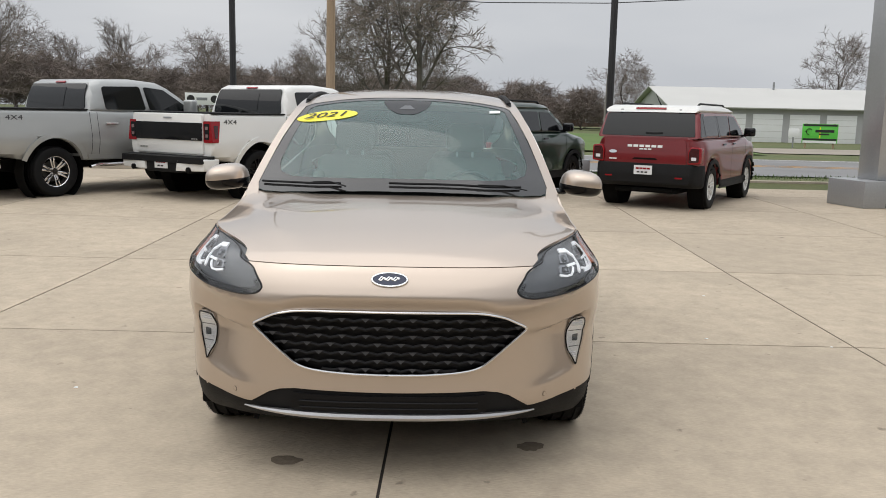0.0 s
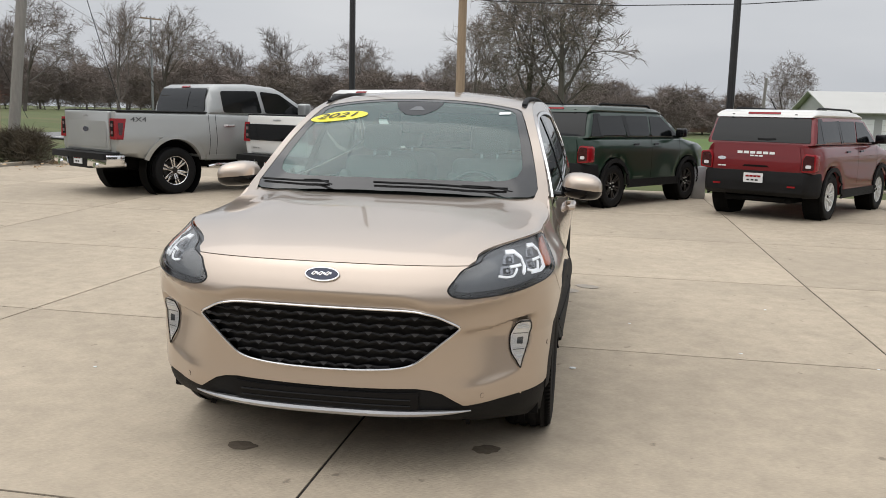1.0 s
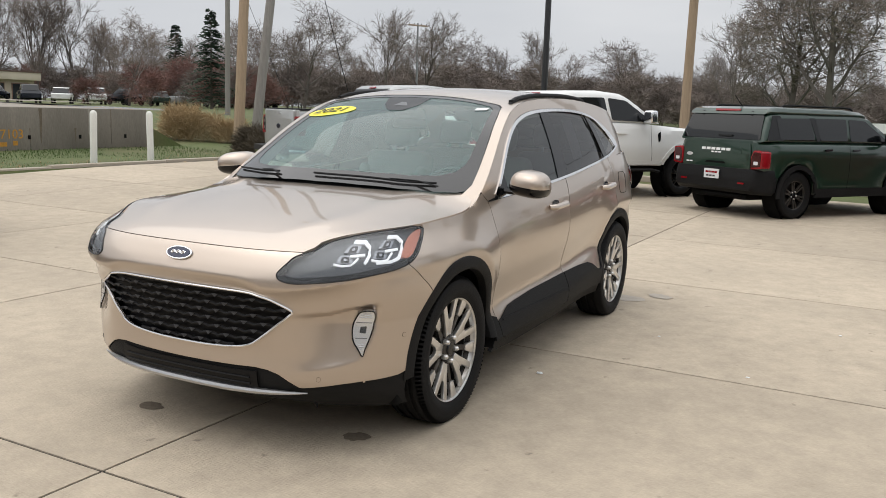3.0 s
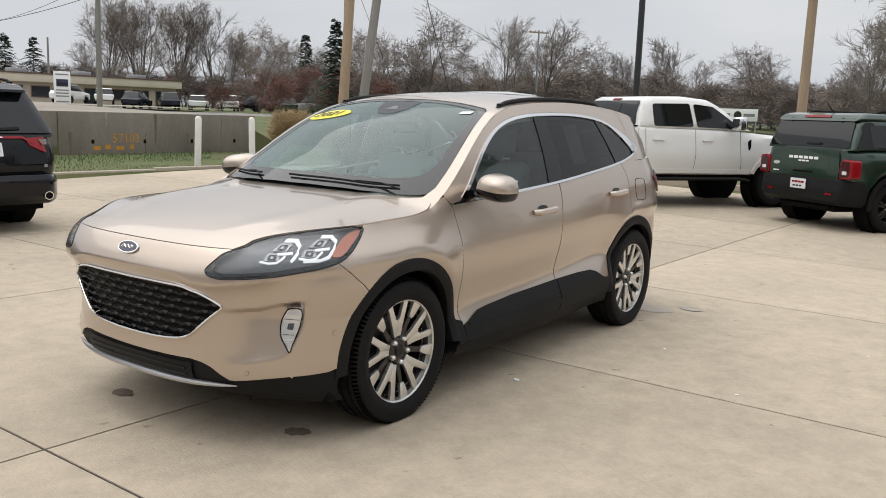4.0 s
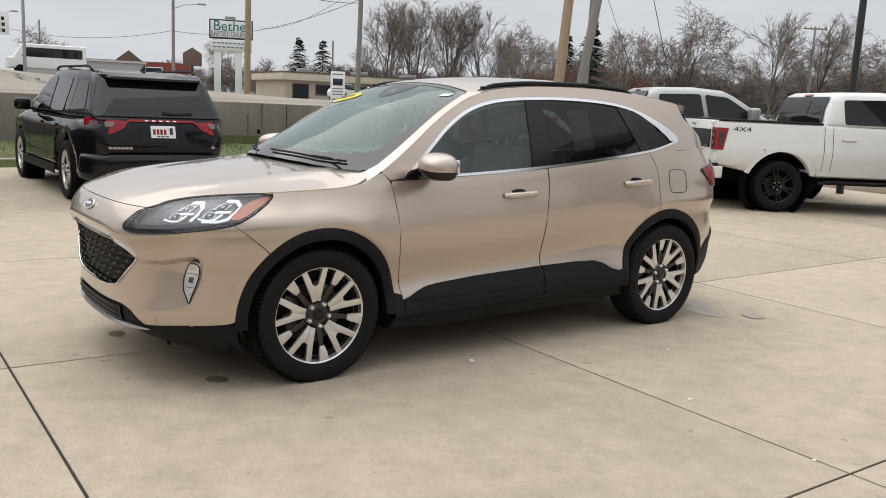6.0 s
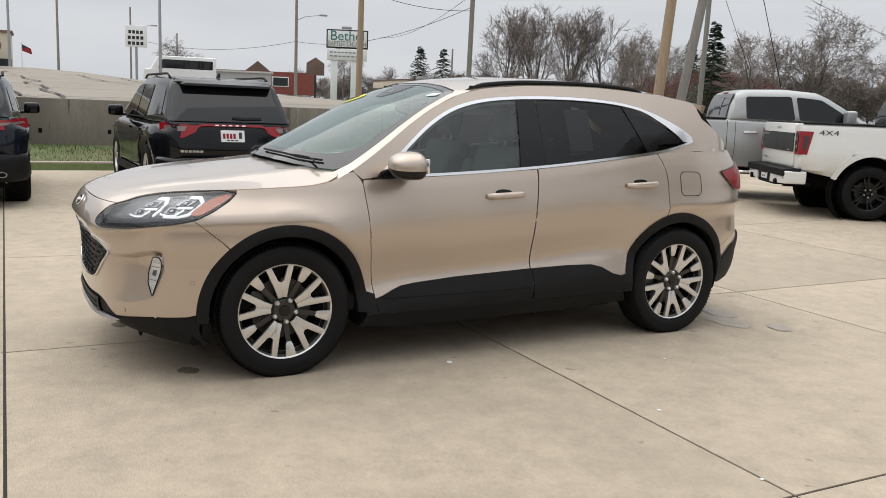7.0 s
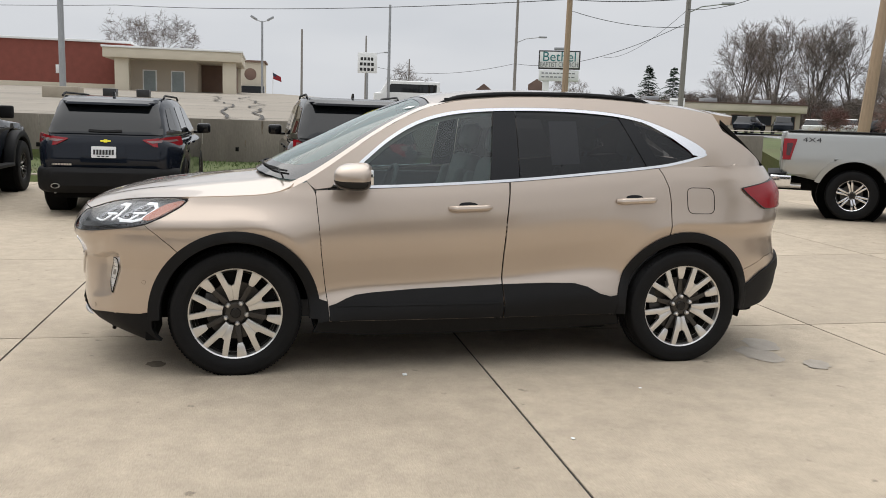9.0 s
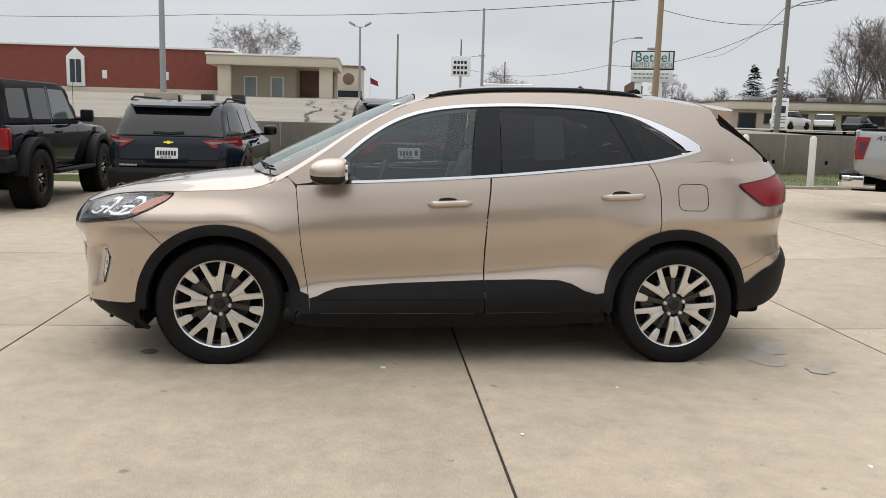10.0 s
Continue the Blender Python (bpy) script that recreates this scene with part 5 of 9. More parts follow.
for sx, yy, mt in ((0.37, 0.08, "seat"), (-0.37, 0.08, "seat"), (0.40, 0.98, "seat"), (-0.40, 0.98, "seat")):
    sc = part("seat_back", moved(box(-0.25, 0.25, -0.07, 0.07, 0.0, 0.62, 0.06, 4), pose(sx, yy + 0.02, 0.62, -16)), M[mt], esc, "light stone leather seat back")
    for bx in (-0.27, 0.19):
        part("seat_bolster", moved(box(bx, bx + 0.08, -0.12, 0.03, 0.06, 0.50, 0.035, 3), pose(sx, yy + 0.02, 0.62, -16)), M[mt], sc)
    part("headrest", moved(box(-0.13, 0.13, -0.05, 0.05, 0.65, 0.83, 0.045, 4), pose(sx, yy + 0.02, 0.62, -13)), M[mt], sc)
    for bx in (-0.06, 0.045):
        part("headrest_post", moved(box(bx, bx + 0.015, -0.008, 0.008, 0.58, 0.68), pose(sx, yy + 0.02, 0.62, -14)), M["satin"], sc)
    part("seat_base", box(sx - 0.26, sx + 0.26, yy - 0.50, yy + 0.04, 0.46, 0.64, 0.05, 3), M[mt], esc)

# year decal and inspection sticker on the screen
dec = thing("year_decal", esc.matrix_world.copy(), "yellow oval year sticker on the windscreen with black numerals", "sticker")
oval = [(-0.655 + 0.250 * math.cos(a), -0.432 + 0.060 * math.sin(a)) for a in np.linspace(0, 2 * math.pi, 41)[:-1]]
part("oval_face", sheet(oval, lambda v, y: top(v, y, 0.0005), 0.06, 0.04, 0.001, (0, 0, 0.8)), M["yellow"], dec)
tx = lettering("year_lettering", "2021", 0.118, 0.0006, M["ink"], dec, Matrix.Identity(4))
c, e1, e2 = top(-0.655, -0.432, 0.0035), top(-0.58, -0.432, 0.0035), top(-0.655, -0.402, 0.0035)
ax, ay = (e1 - c).normalized(), (e2 - c).normalized()
az = ax.cross(ay).normalized()
tx.data.transform(Matrix.Translation(c) @ Matrix((( *ax, 0), (*(-az), 0), (*ay, 0), (0, 0, 0, 1))).transposed() @ Matrix(((1.08, 0, 0.24, 0), (0, 1, 0, 0), (0, 0, 0.80, 0), (0, 0, 0, 1))))
stk = thing("inspection_sticker", esc.matrix_world.copy(), "small white paper sticker in the windscreen corner", "sticker")
part("paper", sheet([(0.70, -0.36), (0.80, -0.335), (0.81, -0.30), (0.71, -0.325)], lambda v, y: top(v, y, 0.0005), 0.05, 0.05, 0.001, (0, 0, 0.8)), M["paper"], stk)
wst = thing("window_sticker", esc.matrix_world.copy(), "pale paper price sheet inside the rear door glass", "sticker")
part("paper", sheet([(0.47, 1.215), (0.645, 1.225), (0.645, 1.475), (0.47, 1.47)], lambda y, z: cabin(y, z, -0.014), 0.06, 0.06, 0.002, IN), M["paper"], wst)


# ---- the other parked vehicles: y forward, origin under the rear axle ----
def rise(x, y):
    """The paved lot climbs a little towards the street."""
    return 0.10 * ss(7, 14, y) * ss(2, -6, x) + 0.03 * ss(8, 15, y)


def ring_dist(p, pts):
    best = 9.0
    for a, b in zip(pts, pts[1:] + pts[:1]):
        ax, ay, bx, by = a[0], a[1], b[0], b[1]
        dx, dy = bx - ax, by - ay
        t = max(0.0, min(1.0, ((p[0] - ax) * dx + (p[1] - ay) * dy) / max(dx * dx + dy * dy, 1e-9)))
        best = min(best, math.hypot(p[0] - ax - t * dx, p[1] - ay - t * dy))
    return best


def slab(outline, half, r=0.07, step=0.09):
    """A closed body from its side outline: half(y, z) is the half width, r rounds the long edges."""
    def fn(y, z):
        d = ring_dist((y, z), outline)
        q = max(0.0, 1 - d / r)
        return Vector((half(y, z) - r * (1 - math.sqrt(max(0.0, 1 - q * q))), y, z))
    bm = bmesh.new()
    vs = [bm.verts.new((a, b, 0)) for a, b in dense(outline, step)]
    bm.faces.new(vs)
    for ax, st in ((0, step), (1, step * 0.8)):
        lo, hi = min(v.co[ax] for v in vs), max(v.co[ax] for v in vs)
        cuts = sorted(set([k * st for k in range(math.floor(lo / st) + 1, math.ceil(hi / st))] + [lo + r * 0.15, lo + r * 0.5, hi - r * 0.15, hi - r * 0.5]))
        for c in cuts:
            co, no = [0, 0, 0], [0, 0, 0]
            co[ax], no[ax] = c, 1
            bmesh.ops.bisect_plane(bm, geom=bm.verts[:] + bm.edges[:] + bm.faces[:], plane_co=co, plane_no=no, dist=1e-4)
    for v in bm.verts:
        v.co = fn(v.co.x, v.co.y)
    bmesh.ops.triangulate(bm, faces=[f for f in bm.faces if len(f.verts) > 4])
    edges = [e for e in bm.edges if e.is_boundary]
    mid = bmesh.ops.extrude_edge_only(bm, edges=edges)["geom"]
    for g in mid:
        if isinstance(g, bmesh.types.BMVert):
            g.co.x = 0
    geo = bmesh.ops.duplicate(bm, geom=bm.verts[:] + bm.edges[:] + bm.faces[:])["geom"]
    for g in geo:
        if isinstance(g, bmesh.types.BMVert):
            g.co.x = -g.co.x
    bmesh.ops.remove_doubles(bm, verts=bm.verts[:], dist=1e-4)
    bmesh.ops.recalc_face_normals(bm, faces=bm.faces[:])
    return bm


def arch(c, r, zc, n=10, z0=0.4, fwd=True):
    """Wheel opening along the lower edge, from front to back."""
    a0 = math.asin(max(-1, min(1, (z0 - zc) / r)))
    pts = [(c + r * math.cos(a0 + (math.pi - 2 * a0) * k / n), zc + r * math.sin(a0 + (math.pi - 2 * a0) * k / n)) for k in range(n + 1)]
    return pts


def both_sides(name, outline, half, off, mat, parent, du=0.12, lip=0.01, label=""):
    for mi in (False, True):
        part(name, sheet(outline, lambda y, z: Vector((half(y, z) + off, y, z)), du, du, lip, (0, 1, 0.8), mirror=mi), mat, parent, label)


def on_back(name, outline, back, off, mat, parent, lip=0.01, both=False, label="", d=0.08):
    """A part laid on the rear face; the outline is (x, z)."""
    return part(name, sheet(outline, lambda x, z: Vector((x, back(x, z) - off, z)), d, d, lip, (0, 2, 0.8), both=both), mat, parent, label)


def bars(name, x0, x1, z, h, n, back, off, mat, parent, gap=0.3):
    """Writing too small or private to set: a row of plain bars."""
    w = (x1 - x0) / n
    for k in range(n):
        on_back(name, [(x0 + w * k, z - h / 2), (x0 + w * (k + 1 - gap), z - h / 2), (x0 + w * (k + 1 - gap), z + h / 2), (x0 + w * k, z + h / 2)], back, off, mat, parent, 0.003, d=0.5)


def rect(x0, x1, z0, z1, r=0.02):
    return rounded([(x0, z0), (x1, z0), (x1, z1), (x0, z1)], r, 3)


def paint(name, col, metal=0.25, rough=0.35, coat=0.5):
    return material(name, col, rough, metal, 0.04, 1.5, 500, 0, coat)


def wheels(v, wb, track, r, rim, w, style, rim_mat, pocket="dark_alloy", room=0.05):
    for y in (0, wb):
        for sg in (1, -1):
            wheel("wheel", v, pose(sg * track, y, r, 0, 0, 0 if sg > 0 else 180), r, rim, w, style, rim_mat, pocket)
            well = lathe([(0.0, -0.16), (r + room, -0.16), (r + room, 0.10)], 24)
            part("wheel_well", moved(well, pose(sg * (track - 0.02), y, r, 0, 0, 0 if sg > 0 else 180)), M["under"], v)


def boxy_suv(m, col, roof_mat, label, white_rims, plate=True):
    """Small boxy sport utility vehicle seen from behind."""
    v = thing("sport_utility_car", m, label, "car", "row of parked vehicles")
    L0, L1, wb, r = -0.84, 3.52, 2.67, 0.372

    def half(y, z):
        e = ss(L0 - 0.02, L0 + 0.45, y) * ss(L1 + 0.02, L1 - 0.7, y)
        return 0.80 + 0.135 * e ** 0.5 - 0.03 * ss(0.98, 1.20, z)
    lower = [(L0 + 0.03, 0.55), (L0 + 0.01, 0.80), (L0 + 0.035, 1.20), (2.45, 1.20), (2.72, 1.15), (3.40, 1.07), (L1, 0.96), (L1, 0.45), (3.35, 0.36)]
    lower += arch(wb, 0.46, r, 10, 0.36) + arch(0, 0.46, r, 10, 0.36) + [(-0.62, 0.40)]
    part("body", slab(lower, half, 0.10), col, v)

    def cab(y, z):
        return 0.885 - 0.19 * (z - 1.18) - 0.10 * max(0, z - 1.55)
    cabin_o = [(L0 + 0.06, 1.19), (L0 + 0.10, 1.35), (L0 + 0.20, 1.60), (L0 + 0.30, 1.645), (1.55, 1.66), (1.78, 1.62), (2.55, 1.19)]
    part("cabin", slab(cabin_o, cab, 0.06), col, v)
    roof_o = [(L0 + 0.16, 1.615), (L0 + 0.22, 1.70), (L0 + 0.40, 1.735), (1.2, 1.735), (1.62, 1.70), (1.80, 1.618)]
    part("roof", slab(roof_o, lambda y, z: cab(y, 1.6) + 0.008 - 0.5 * max(0, z - 1.66), 0.06), roof_mat, v)
    back_low = lambda x, z: table([(0.4, L0 + 0.08), (0.55, L0 + 0.02), (0.8, L0 + 0.005), (1.2, L0 + 0.03)], z) + 2.0 * max(0, abs(x) - 0.68) ** 2
    back_up = lambda x, z: table([(1.18, L0 + 0.06), (1.35, L0 + 0.10), (1.62, L0 + 0.20), (1.7, L0 + 0.24)], z) + 2.0 * max(0, abs(x) - 0.74) ** 2
    on_back("rear_window", rounded([(-0.80, 1.225), (0.80, 1.225), (0.745, 1.60), (-0.745, 1.60)], 0.035, 4), back_up, 0.016, M["dark_glass"], v, 0.012)
    on_back("rear_wiper", band([(-0.02, 1.275), (0.12, 1.268), (0.26, 1.278)], 0.012), back_up, 0.035, M["black_plastic"], v)
    for sx in (-0.5, 0.5):
        on_back("hinge", rect(sx - 0.022, sx + 0.022, 1.60, 1.665, 0.01), back_up, 0.03, M["black_plastic"], v, 0.03)
    on_back("brake_light", rect(-0.26, 0.26, 1.665, 1.695, 0.01), back_up, 0.040, M["red_lens"], v)
    on_back("tailgate_panel", rounded([(-0.70, 0.74), (0.70, 0.74), (0.70, 0.94), (0.66, 1.17), (-0.66, 1.17), (-0.70, 0.94)], 0.04, 3), back_low, 0.010, col, v)
    on_back("tailgate_recess", rounded([(-0.52, 0.99), (0.52, 0.99), (0.48, 1.10), (-0.48, 1.10)], 0.03, 3), back_low, 0.014, col, v, 0.004)
    bars("nameplate", -0.31, 0.31, 1.055, 0.040, 6, back_low, 0.022, M["sign_white"], v, 0.22)
    bars("nameplate", -0.10, 0.12, 1.005, 0.022, 3, back_low, 0.022, M["sign_white"], v, 0.2)
    bars("nameplate", -0.62, -0.48, 0.83, 0.020, 2, back_low, 0.016, M["sign_white"], v, 0.15)
    on_back("badge", [(-0.56 + 0.07 * math.cos(a), 0.95 + 0.028 * math.sin(a)) for a in np.linspace(0, 6.283, 17)[:-1]], back_low, 0.018, M["chrome"] if plate else M["blue_badge"], v, 0.004)
    on_back("tailgate_handle", rounded([(-0.22, 0.83), (0.22, 0.83), (0.18, 0.86), (-0.18, 0.86)], 0.01, 2), back_low, 0.014, M["under"], v)
    bump = [(L0 - 0.045, 0.45), (L0 - 0.055, 0.60), (L0 - 0.03, 0.77), (L0 + 0.30, 0.79), (L0 + 0.40, 0.70), (-0.46, 0.42), (-0.50, 0.37), (L0 + 0.05, 0.38)]
    part("rear_bumper", slab(bump, lambda y, z: 0.935 - 0.12 * ss(L0 + 0.35, L0 - 0.1, y), 0.06), M["black_plastic"], v)
    back_b = lambda x, z: L0 - 0.058
    for sg in (-1, 1):
        on_back("reflector", rect(sg * 0.60 - 0.06, sg * 0.60 + 0.06, 0.535, 0.56, 0.008), back_b, 0.01, M["red_lens"], v)
        q = [(sg * 0.72, 0.77), (sg * 0.925, 0.79), (sg * 0.925, 1.05), (sg * 0.76, 1.07), (sg * 0.715, 0.98)]
        lamp = part("tail_lamp", prism(rounded(q, 0.03, 3), 0.20, lambda a, b, d: Vector((a, L0 - 0.012 + d + 0.05 * max(0, abs(a) - 0.8), b)), 0.010), M["red_lens"], v)
        part("lamp_surround", prism(rounded([(sg * 0.735, 0.80), (sg * 0.90, 0.82), (sg * 0.90, 1.03), (sg * 0.77, 1.04), (sg * 0.735, 0.97)], 0.02, 3), 0.02, lambda a, b, d: Vector((a, L0 - 0.018 + d + 0.05 * max(0, abs(a) - 0.8), b))), M["lamp_core"], lamp)
        for zc in (0.87,):
            part("reverse_lens", prism(rect(sg * 0.82 - 0.040, sg * 0.82 + 0.040, zc - 0.026, zc + 0.026, 0.015), 0.02, lambda a, b, d: Vector((a, L0 - 0.022 + d, b))), M["white_lens"], lamp)
    if plate:
        pl = on_back("number_plate", rect(-0.155, 0.155, 0.585, 0.735, 0.012), back_b, 0.016, M["plate"], v, 0.012)
        bars("plate_print", -0.12, 0.13, 0.685, 0.030, 4, back_b, 0.020, M["red_lens"], pl, 0.15)
        bars("plate_print", -0.10, 0.10, 0.625, 0.024, 3, back_b, 0.020, M["ink"], pl, 0.3)
    part("exhaust", join(box(-0.55, 0.55, -0.70, 0.4, 0.27, 0.36, 0.03), tube([(-0.2, -0.78, 0.33), (0.45, -0.70, 0.33)], 0.03, 8)), M["under"], v)
    both_sides("rear_pillar", rounded([(L0 + 0.13, 1.22), (L0 + 0.28, 1.60), (L0 + 0.46, 1.60), (L0 + 0.52, 1.22)], 0.03, 3), cab, 0.003, M["gloss_black"], v)
    win = [(L0 + 0.42, 1.24), (L0 + 0.36, 1.56), (0.30, 1.575), (0.40, 1.24)]
    both_sides("quarter_window", rounded(win, 0.04, 3), cab, 0.006, M["dark_glass"], v)
    both_sides("rear_window_side", rounded([(0.52, 1.235), (0.42, 1.575), (1.18, 1.58), (1.20, 1.23)], 0.04, 3), cab, 0.006, M["dark_glass"], v)
    both_sides("front_window_side", rounded([(1.27, 1.23), (1.25, 1.58), (1.66, 1.565), (2.22, 1.25), (2.16, 1.22)], 0.04, 3), cab, 0.006, M["dark_glass"], v)
    both_sides("pillar", [(0.44, 1.22), (0.30, 1.58), (0.42, 1.58), (0.52, 1.22)], cab, 0.004, M["gloss_black"], v)
    part("windscreen", sheet([(-0.74, 0), (0.74, 0), (0.68, 0.62), (-0.68, 0.62)], lambda x, s: Vector((x, 2.54 - s * 1.22, 1.22 + s * 0.66)), 0.2, 0.2, 0.0, (0, 1, 0.8)), M["dark_glass"], v)
    for y0, y1 in ((0.56, 1.22), (1.26, 2.28)):
        both_sides("door_handle", rounded([(y0 + 0.03, 1.07), (y0 + 0.20, 1.075), (y0 + 0.20, 1.102), (y0 + 0.03, 1.098)], 0.012, 3), half, 0.022, M["gloss_black"], v, 0.3, 0.02)
        both_sides("door_seam", band([(y1, 1.19), (y1 + 0.01, 0.7), (y1 - 0.02, 0.42)], 0.004), half, 0.002, M["under"], v, 0.1, 0.0)
    both_sides("sill_cladding", [(0.40, 0.33), (2.24, 0.33), (2.22, 0.47), (0.46, 0.47)], half, 0.012, M["black_plastic"], v)
    for c in (0, wb):
        o, i = [(c + 0.475 * math.cos(a), r + 0.475 * math.sin(a)) for a in np.linspace(-0.1, math.pi + 0.1, 24)], [(c + 0.405 * math.cos(a), r + 0.405 * math.sin(a)) for a in np.linspace(math.pi + 0.1, -0.1, 24)]
        both_sides("wheel_arch_trim", o + i, half, 0.016, M["black_plastic"], v, 0.1, 0.03)
    for sg in (-1, 1):
        part("roof_rail", tube([(sg * 0.66, L0 + 0.62 + 1.75 * t, 1.728 + 0.038 * ss(0, 0.06, t) * ss(1, 0.94, t)) for t in np.linspace(0, 1, 24)], 0.018, 6), M["black_plastic"], v)
        mir = part("door_mirror", box(sg * 1.03 - 0.10, sg * 1.03 + 0.10, 2.06, 2.18, 1.21, 1.37, 0.035, 3), M["gloss_black"], v)
        part("mirror_stalk", box(sg * 0.92 - 0.05, sg * 0.92 + 0.05, 2.10, 2.15, 1.20, 1.24, 0.01), M["gloss_black"], mir)
    part("antenna", tube([(0.10, L0 + 0.42, 1.73), (0.08, L0 + 0.36, 1.79), (0.05, L0 + 0.26, 1.92)], lambda t: 0.012 - 0.008 * t, 6), M["black_plastic"], v)
    part("cabin_dark", box(-0.7, 0.7, L0 + 0.35, 2.0, 0.6, 1.5), M["under"], v)
    wheels(v, wb, 0.80, r, 0.235, 0.235, "eight" if white_rims else "six", "rim_white" if white_rims else "dark_alloy", "rim_white" if white_rims else "under")
    return v


def pickup(m, col, label, chrome):
    """Full-size four-door pickup seen from behind."""
    v = thing("pickup_truck", m, label, "pickup truck", "row of parked vehicles")
    L0, L1, wb, r = -1.06, 4.60, 3.68, 0.400

    def half(y, z):
        e = ss(L1 + 0.05, L1 - 0.9, y)
        return 0.985 - 0.10 * (1 - e) - 0.035 * ss(1.05, 1.4, z) + 0.025 * math.exp(-((z - 0.9) / 0.15) ** 2) - 0.03 * ss(0.75, 0.55, z)
    low = [(L0, 0.72), (L0 - 0.005, 1.0), (L0 + 0.01, 1.385), (0.64, 1.385), (2.7, 1.36), (2.95, 1.33), (4.35, 1.24), (L1 - 0.02, 1.10), (L1, 0.60), (4.4, 0.52)]
    low += arch(wb, 0.515, r + 0.02, 12, 0.56) + [(0.62, 0.56)] + arch(0, 0.515, r + 0.02, 12, 0.60) + [(-0.8, 0.66)]
    part("body", slab(low, half, 0.06, 0.11), col, v)
    cab = lambda y, z: 0.955 - 0.20 * (z - 1.36) - 0.5 * max(0, z - 1.82)
    cab_o = [(0.66, 1.36), (0.70, 1.60), (0.80, 1.84), (0.92, 1.90), (1.6, 1.925), (2.15, 1.885), (2.38, 1.78), (3.08, 1.36)]
    part("cab", slab(cab_o, cab, 0.07, 0.11), col, v)
    back_cab = lambda x, z: table([(1.36, 0.655), (1.60, 0.695), (1.84, 0.795), (1.90, 0.90)], z) + 2.0 * max(0, abs(x) - 0.78) ** 2
    on_back("rear_window", rounded([(-0.83, 1.41), (0.83, 1.41), (0.76, 1.825), (-0.76, 1.825)], 0.04, 4), back_cab, 0.012, M["dark_glass"], v)
    on_back("sliding_pane", rect(-0.26, 0.26, 1.45, 1.77, 0.02), back_cab, 0.018, M["dark_glass"], v, 0.006)
    on_back("brake_light", rect(-0.13, 0.13, 1.845, 1.872, 0.008), back_cab, 0.020, M["red_lens"], v)
    part("bed_rail", slab([(L0 + 0.03, 1.38), (L0 + 0.03, 1.405), (0.64, 1.405), (0.64, 1.38)], lambda y, z: 0.955, 0.015, 0.3), M["black_plastic"], v)
    part("bed_cover", box(-0.86, 0.86, L0 + 0.06, 0.62, 1.36, 1.409, 0.004), M["black_plastic"], v)
    back = lambda x, z: L0 - 0.006
    gate = part("tailgate", prism(rounded([(-0.80, 0.74), (0.80, 0.74), (0.80, 1.38), (-0.80, 1.38)], 0.03, 3), 0.06, lambda a, b, d: Vector((a, L0 - 0.030 + d - 0.012 * ss(1.28, 1.36, b), b)), 0.01), col, v)
    gb = lambda x, z: L0 - 0.036
    if chrome:
        on_back("tailgate_relief", rounded([(-0.72, 0.80), (0.72, 0.80), (0.72, 1.22), (-0.72, 1.22)], 0.04, 3), gb, 0.004, col, gate, 0.006)
        on_back("badge", [(0.10 * math.cos(a), 1.08 + 0.042 * math.sin(a)) for a in np.linspace(0, 6.283, 21)[:-1]], gb, 0.014, M["blue_badge"], gate, 0.004)
    else:
        on_back("tailgate_applique", rounded([(-0.80, 0.96), (0.80, 0.96), (0.80, 1.24), (-0.80, 1.24)], 0.01, 3), gb, 0.014, M["gloss_black"], gate, 0.012)
        on_back("applique_ridge", rounded([(-0.80, 1.085), (0.80, 1.085), (0.80, 1.11), (-0.80, 1.11)], 0.006, 2), gb, 0.020, M["gloss_black"], gate, 0.008)
        bars("nameplate", 0.56, 0.72, 0.985, 0.02, 3, gb, 0.02, M["satin"], gate)
        bars("nameplate", -0.70, -0.50, 0.83, 0.022, 3, gb, 0.006, M["satin"], gate)
    on_back("tailgate_latch", rect(-0.10, 0.10, 1.30, 1.325, 0.008), gb, 0.012, M["satin"], gate)
    for sg in (-1, 1):
        lamp = part("tail_lamp", prism(rounded([(sg * 0.81, 0.93), (sg * 1.02, 0.93), (sg * 1.02, 1.27), (sg * 0.81, 1.27)], 0.02, 3), 0.26, lambda a, b, d: Vector((math.copysign(min(abs(a), half(0, b) + 0.010), a), L0 - 0.022 + d * (0.48 + 0.28 * ss(0.93, 1.27, b)), b)), 0.0), M["red_lens"], v)
        heart = [(L0 + 0.030, 1.00), (L0 + 0.085, 1.00), (L0 + 0.125, 1.20), (L0 + 0.030, 1.20)]
        part("lamp_heart", sheet(rounded(heart, 0.02, 3), lambda y, z: Vector((half(0, z) + 0.013, y, z)), 0.05, 0.05, 0.002, (0, 1, 0.8), mirror=sg < 0), M["lamp_core"], lamp)
        part("lamp_bezel", prism(rounded([(sg * 0.835, 0.98), (sg * 0.935, 0.98), (sg * 0.945, 1.23), (sg * 0.835, 1.23)], 0.02, 3), 0.02, lambda a, b, d: Vector((a, L0 - 0.028 + d, b))), M["gloss_black"], lamp)
        for zc in (1.16, 1.04):
            part("reverse_lens", prism(rect(sg * 0.89 - 0.030, sg * 0.89 + 0.030, zc - 0.026, zc + 0.026, 0.01), 0.02, lambda a, b, d: Vector((a, L0 - 0.032 + d, b))), M["smoked_lens"], lamp)
        bm_mat = M["chrome"] if chrome else col
        part("bumper_corner", prism(rounded([(sg * 0.36, 0.47), (sg * 0.98, 0.49), (sg * 0.985, 0.68), (sg * 0.40, 0.66)], 0.03, 3), 0.32, lambda a, b, d: Vector((a, L0 - 0.22 + d + 0.10 * max(0, abs(a) - 0.6), b)), 0.015), bm_mat, v)
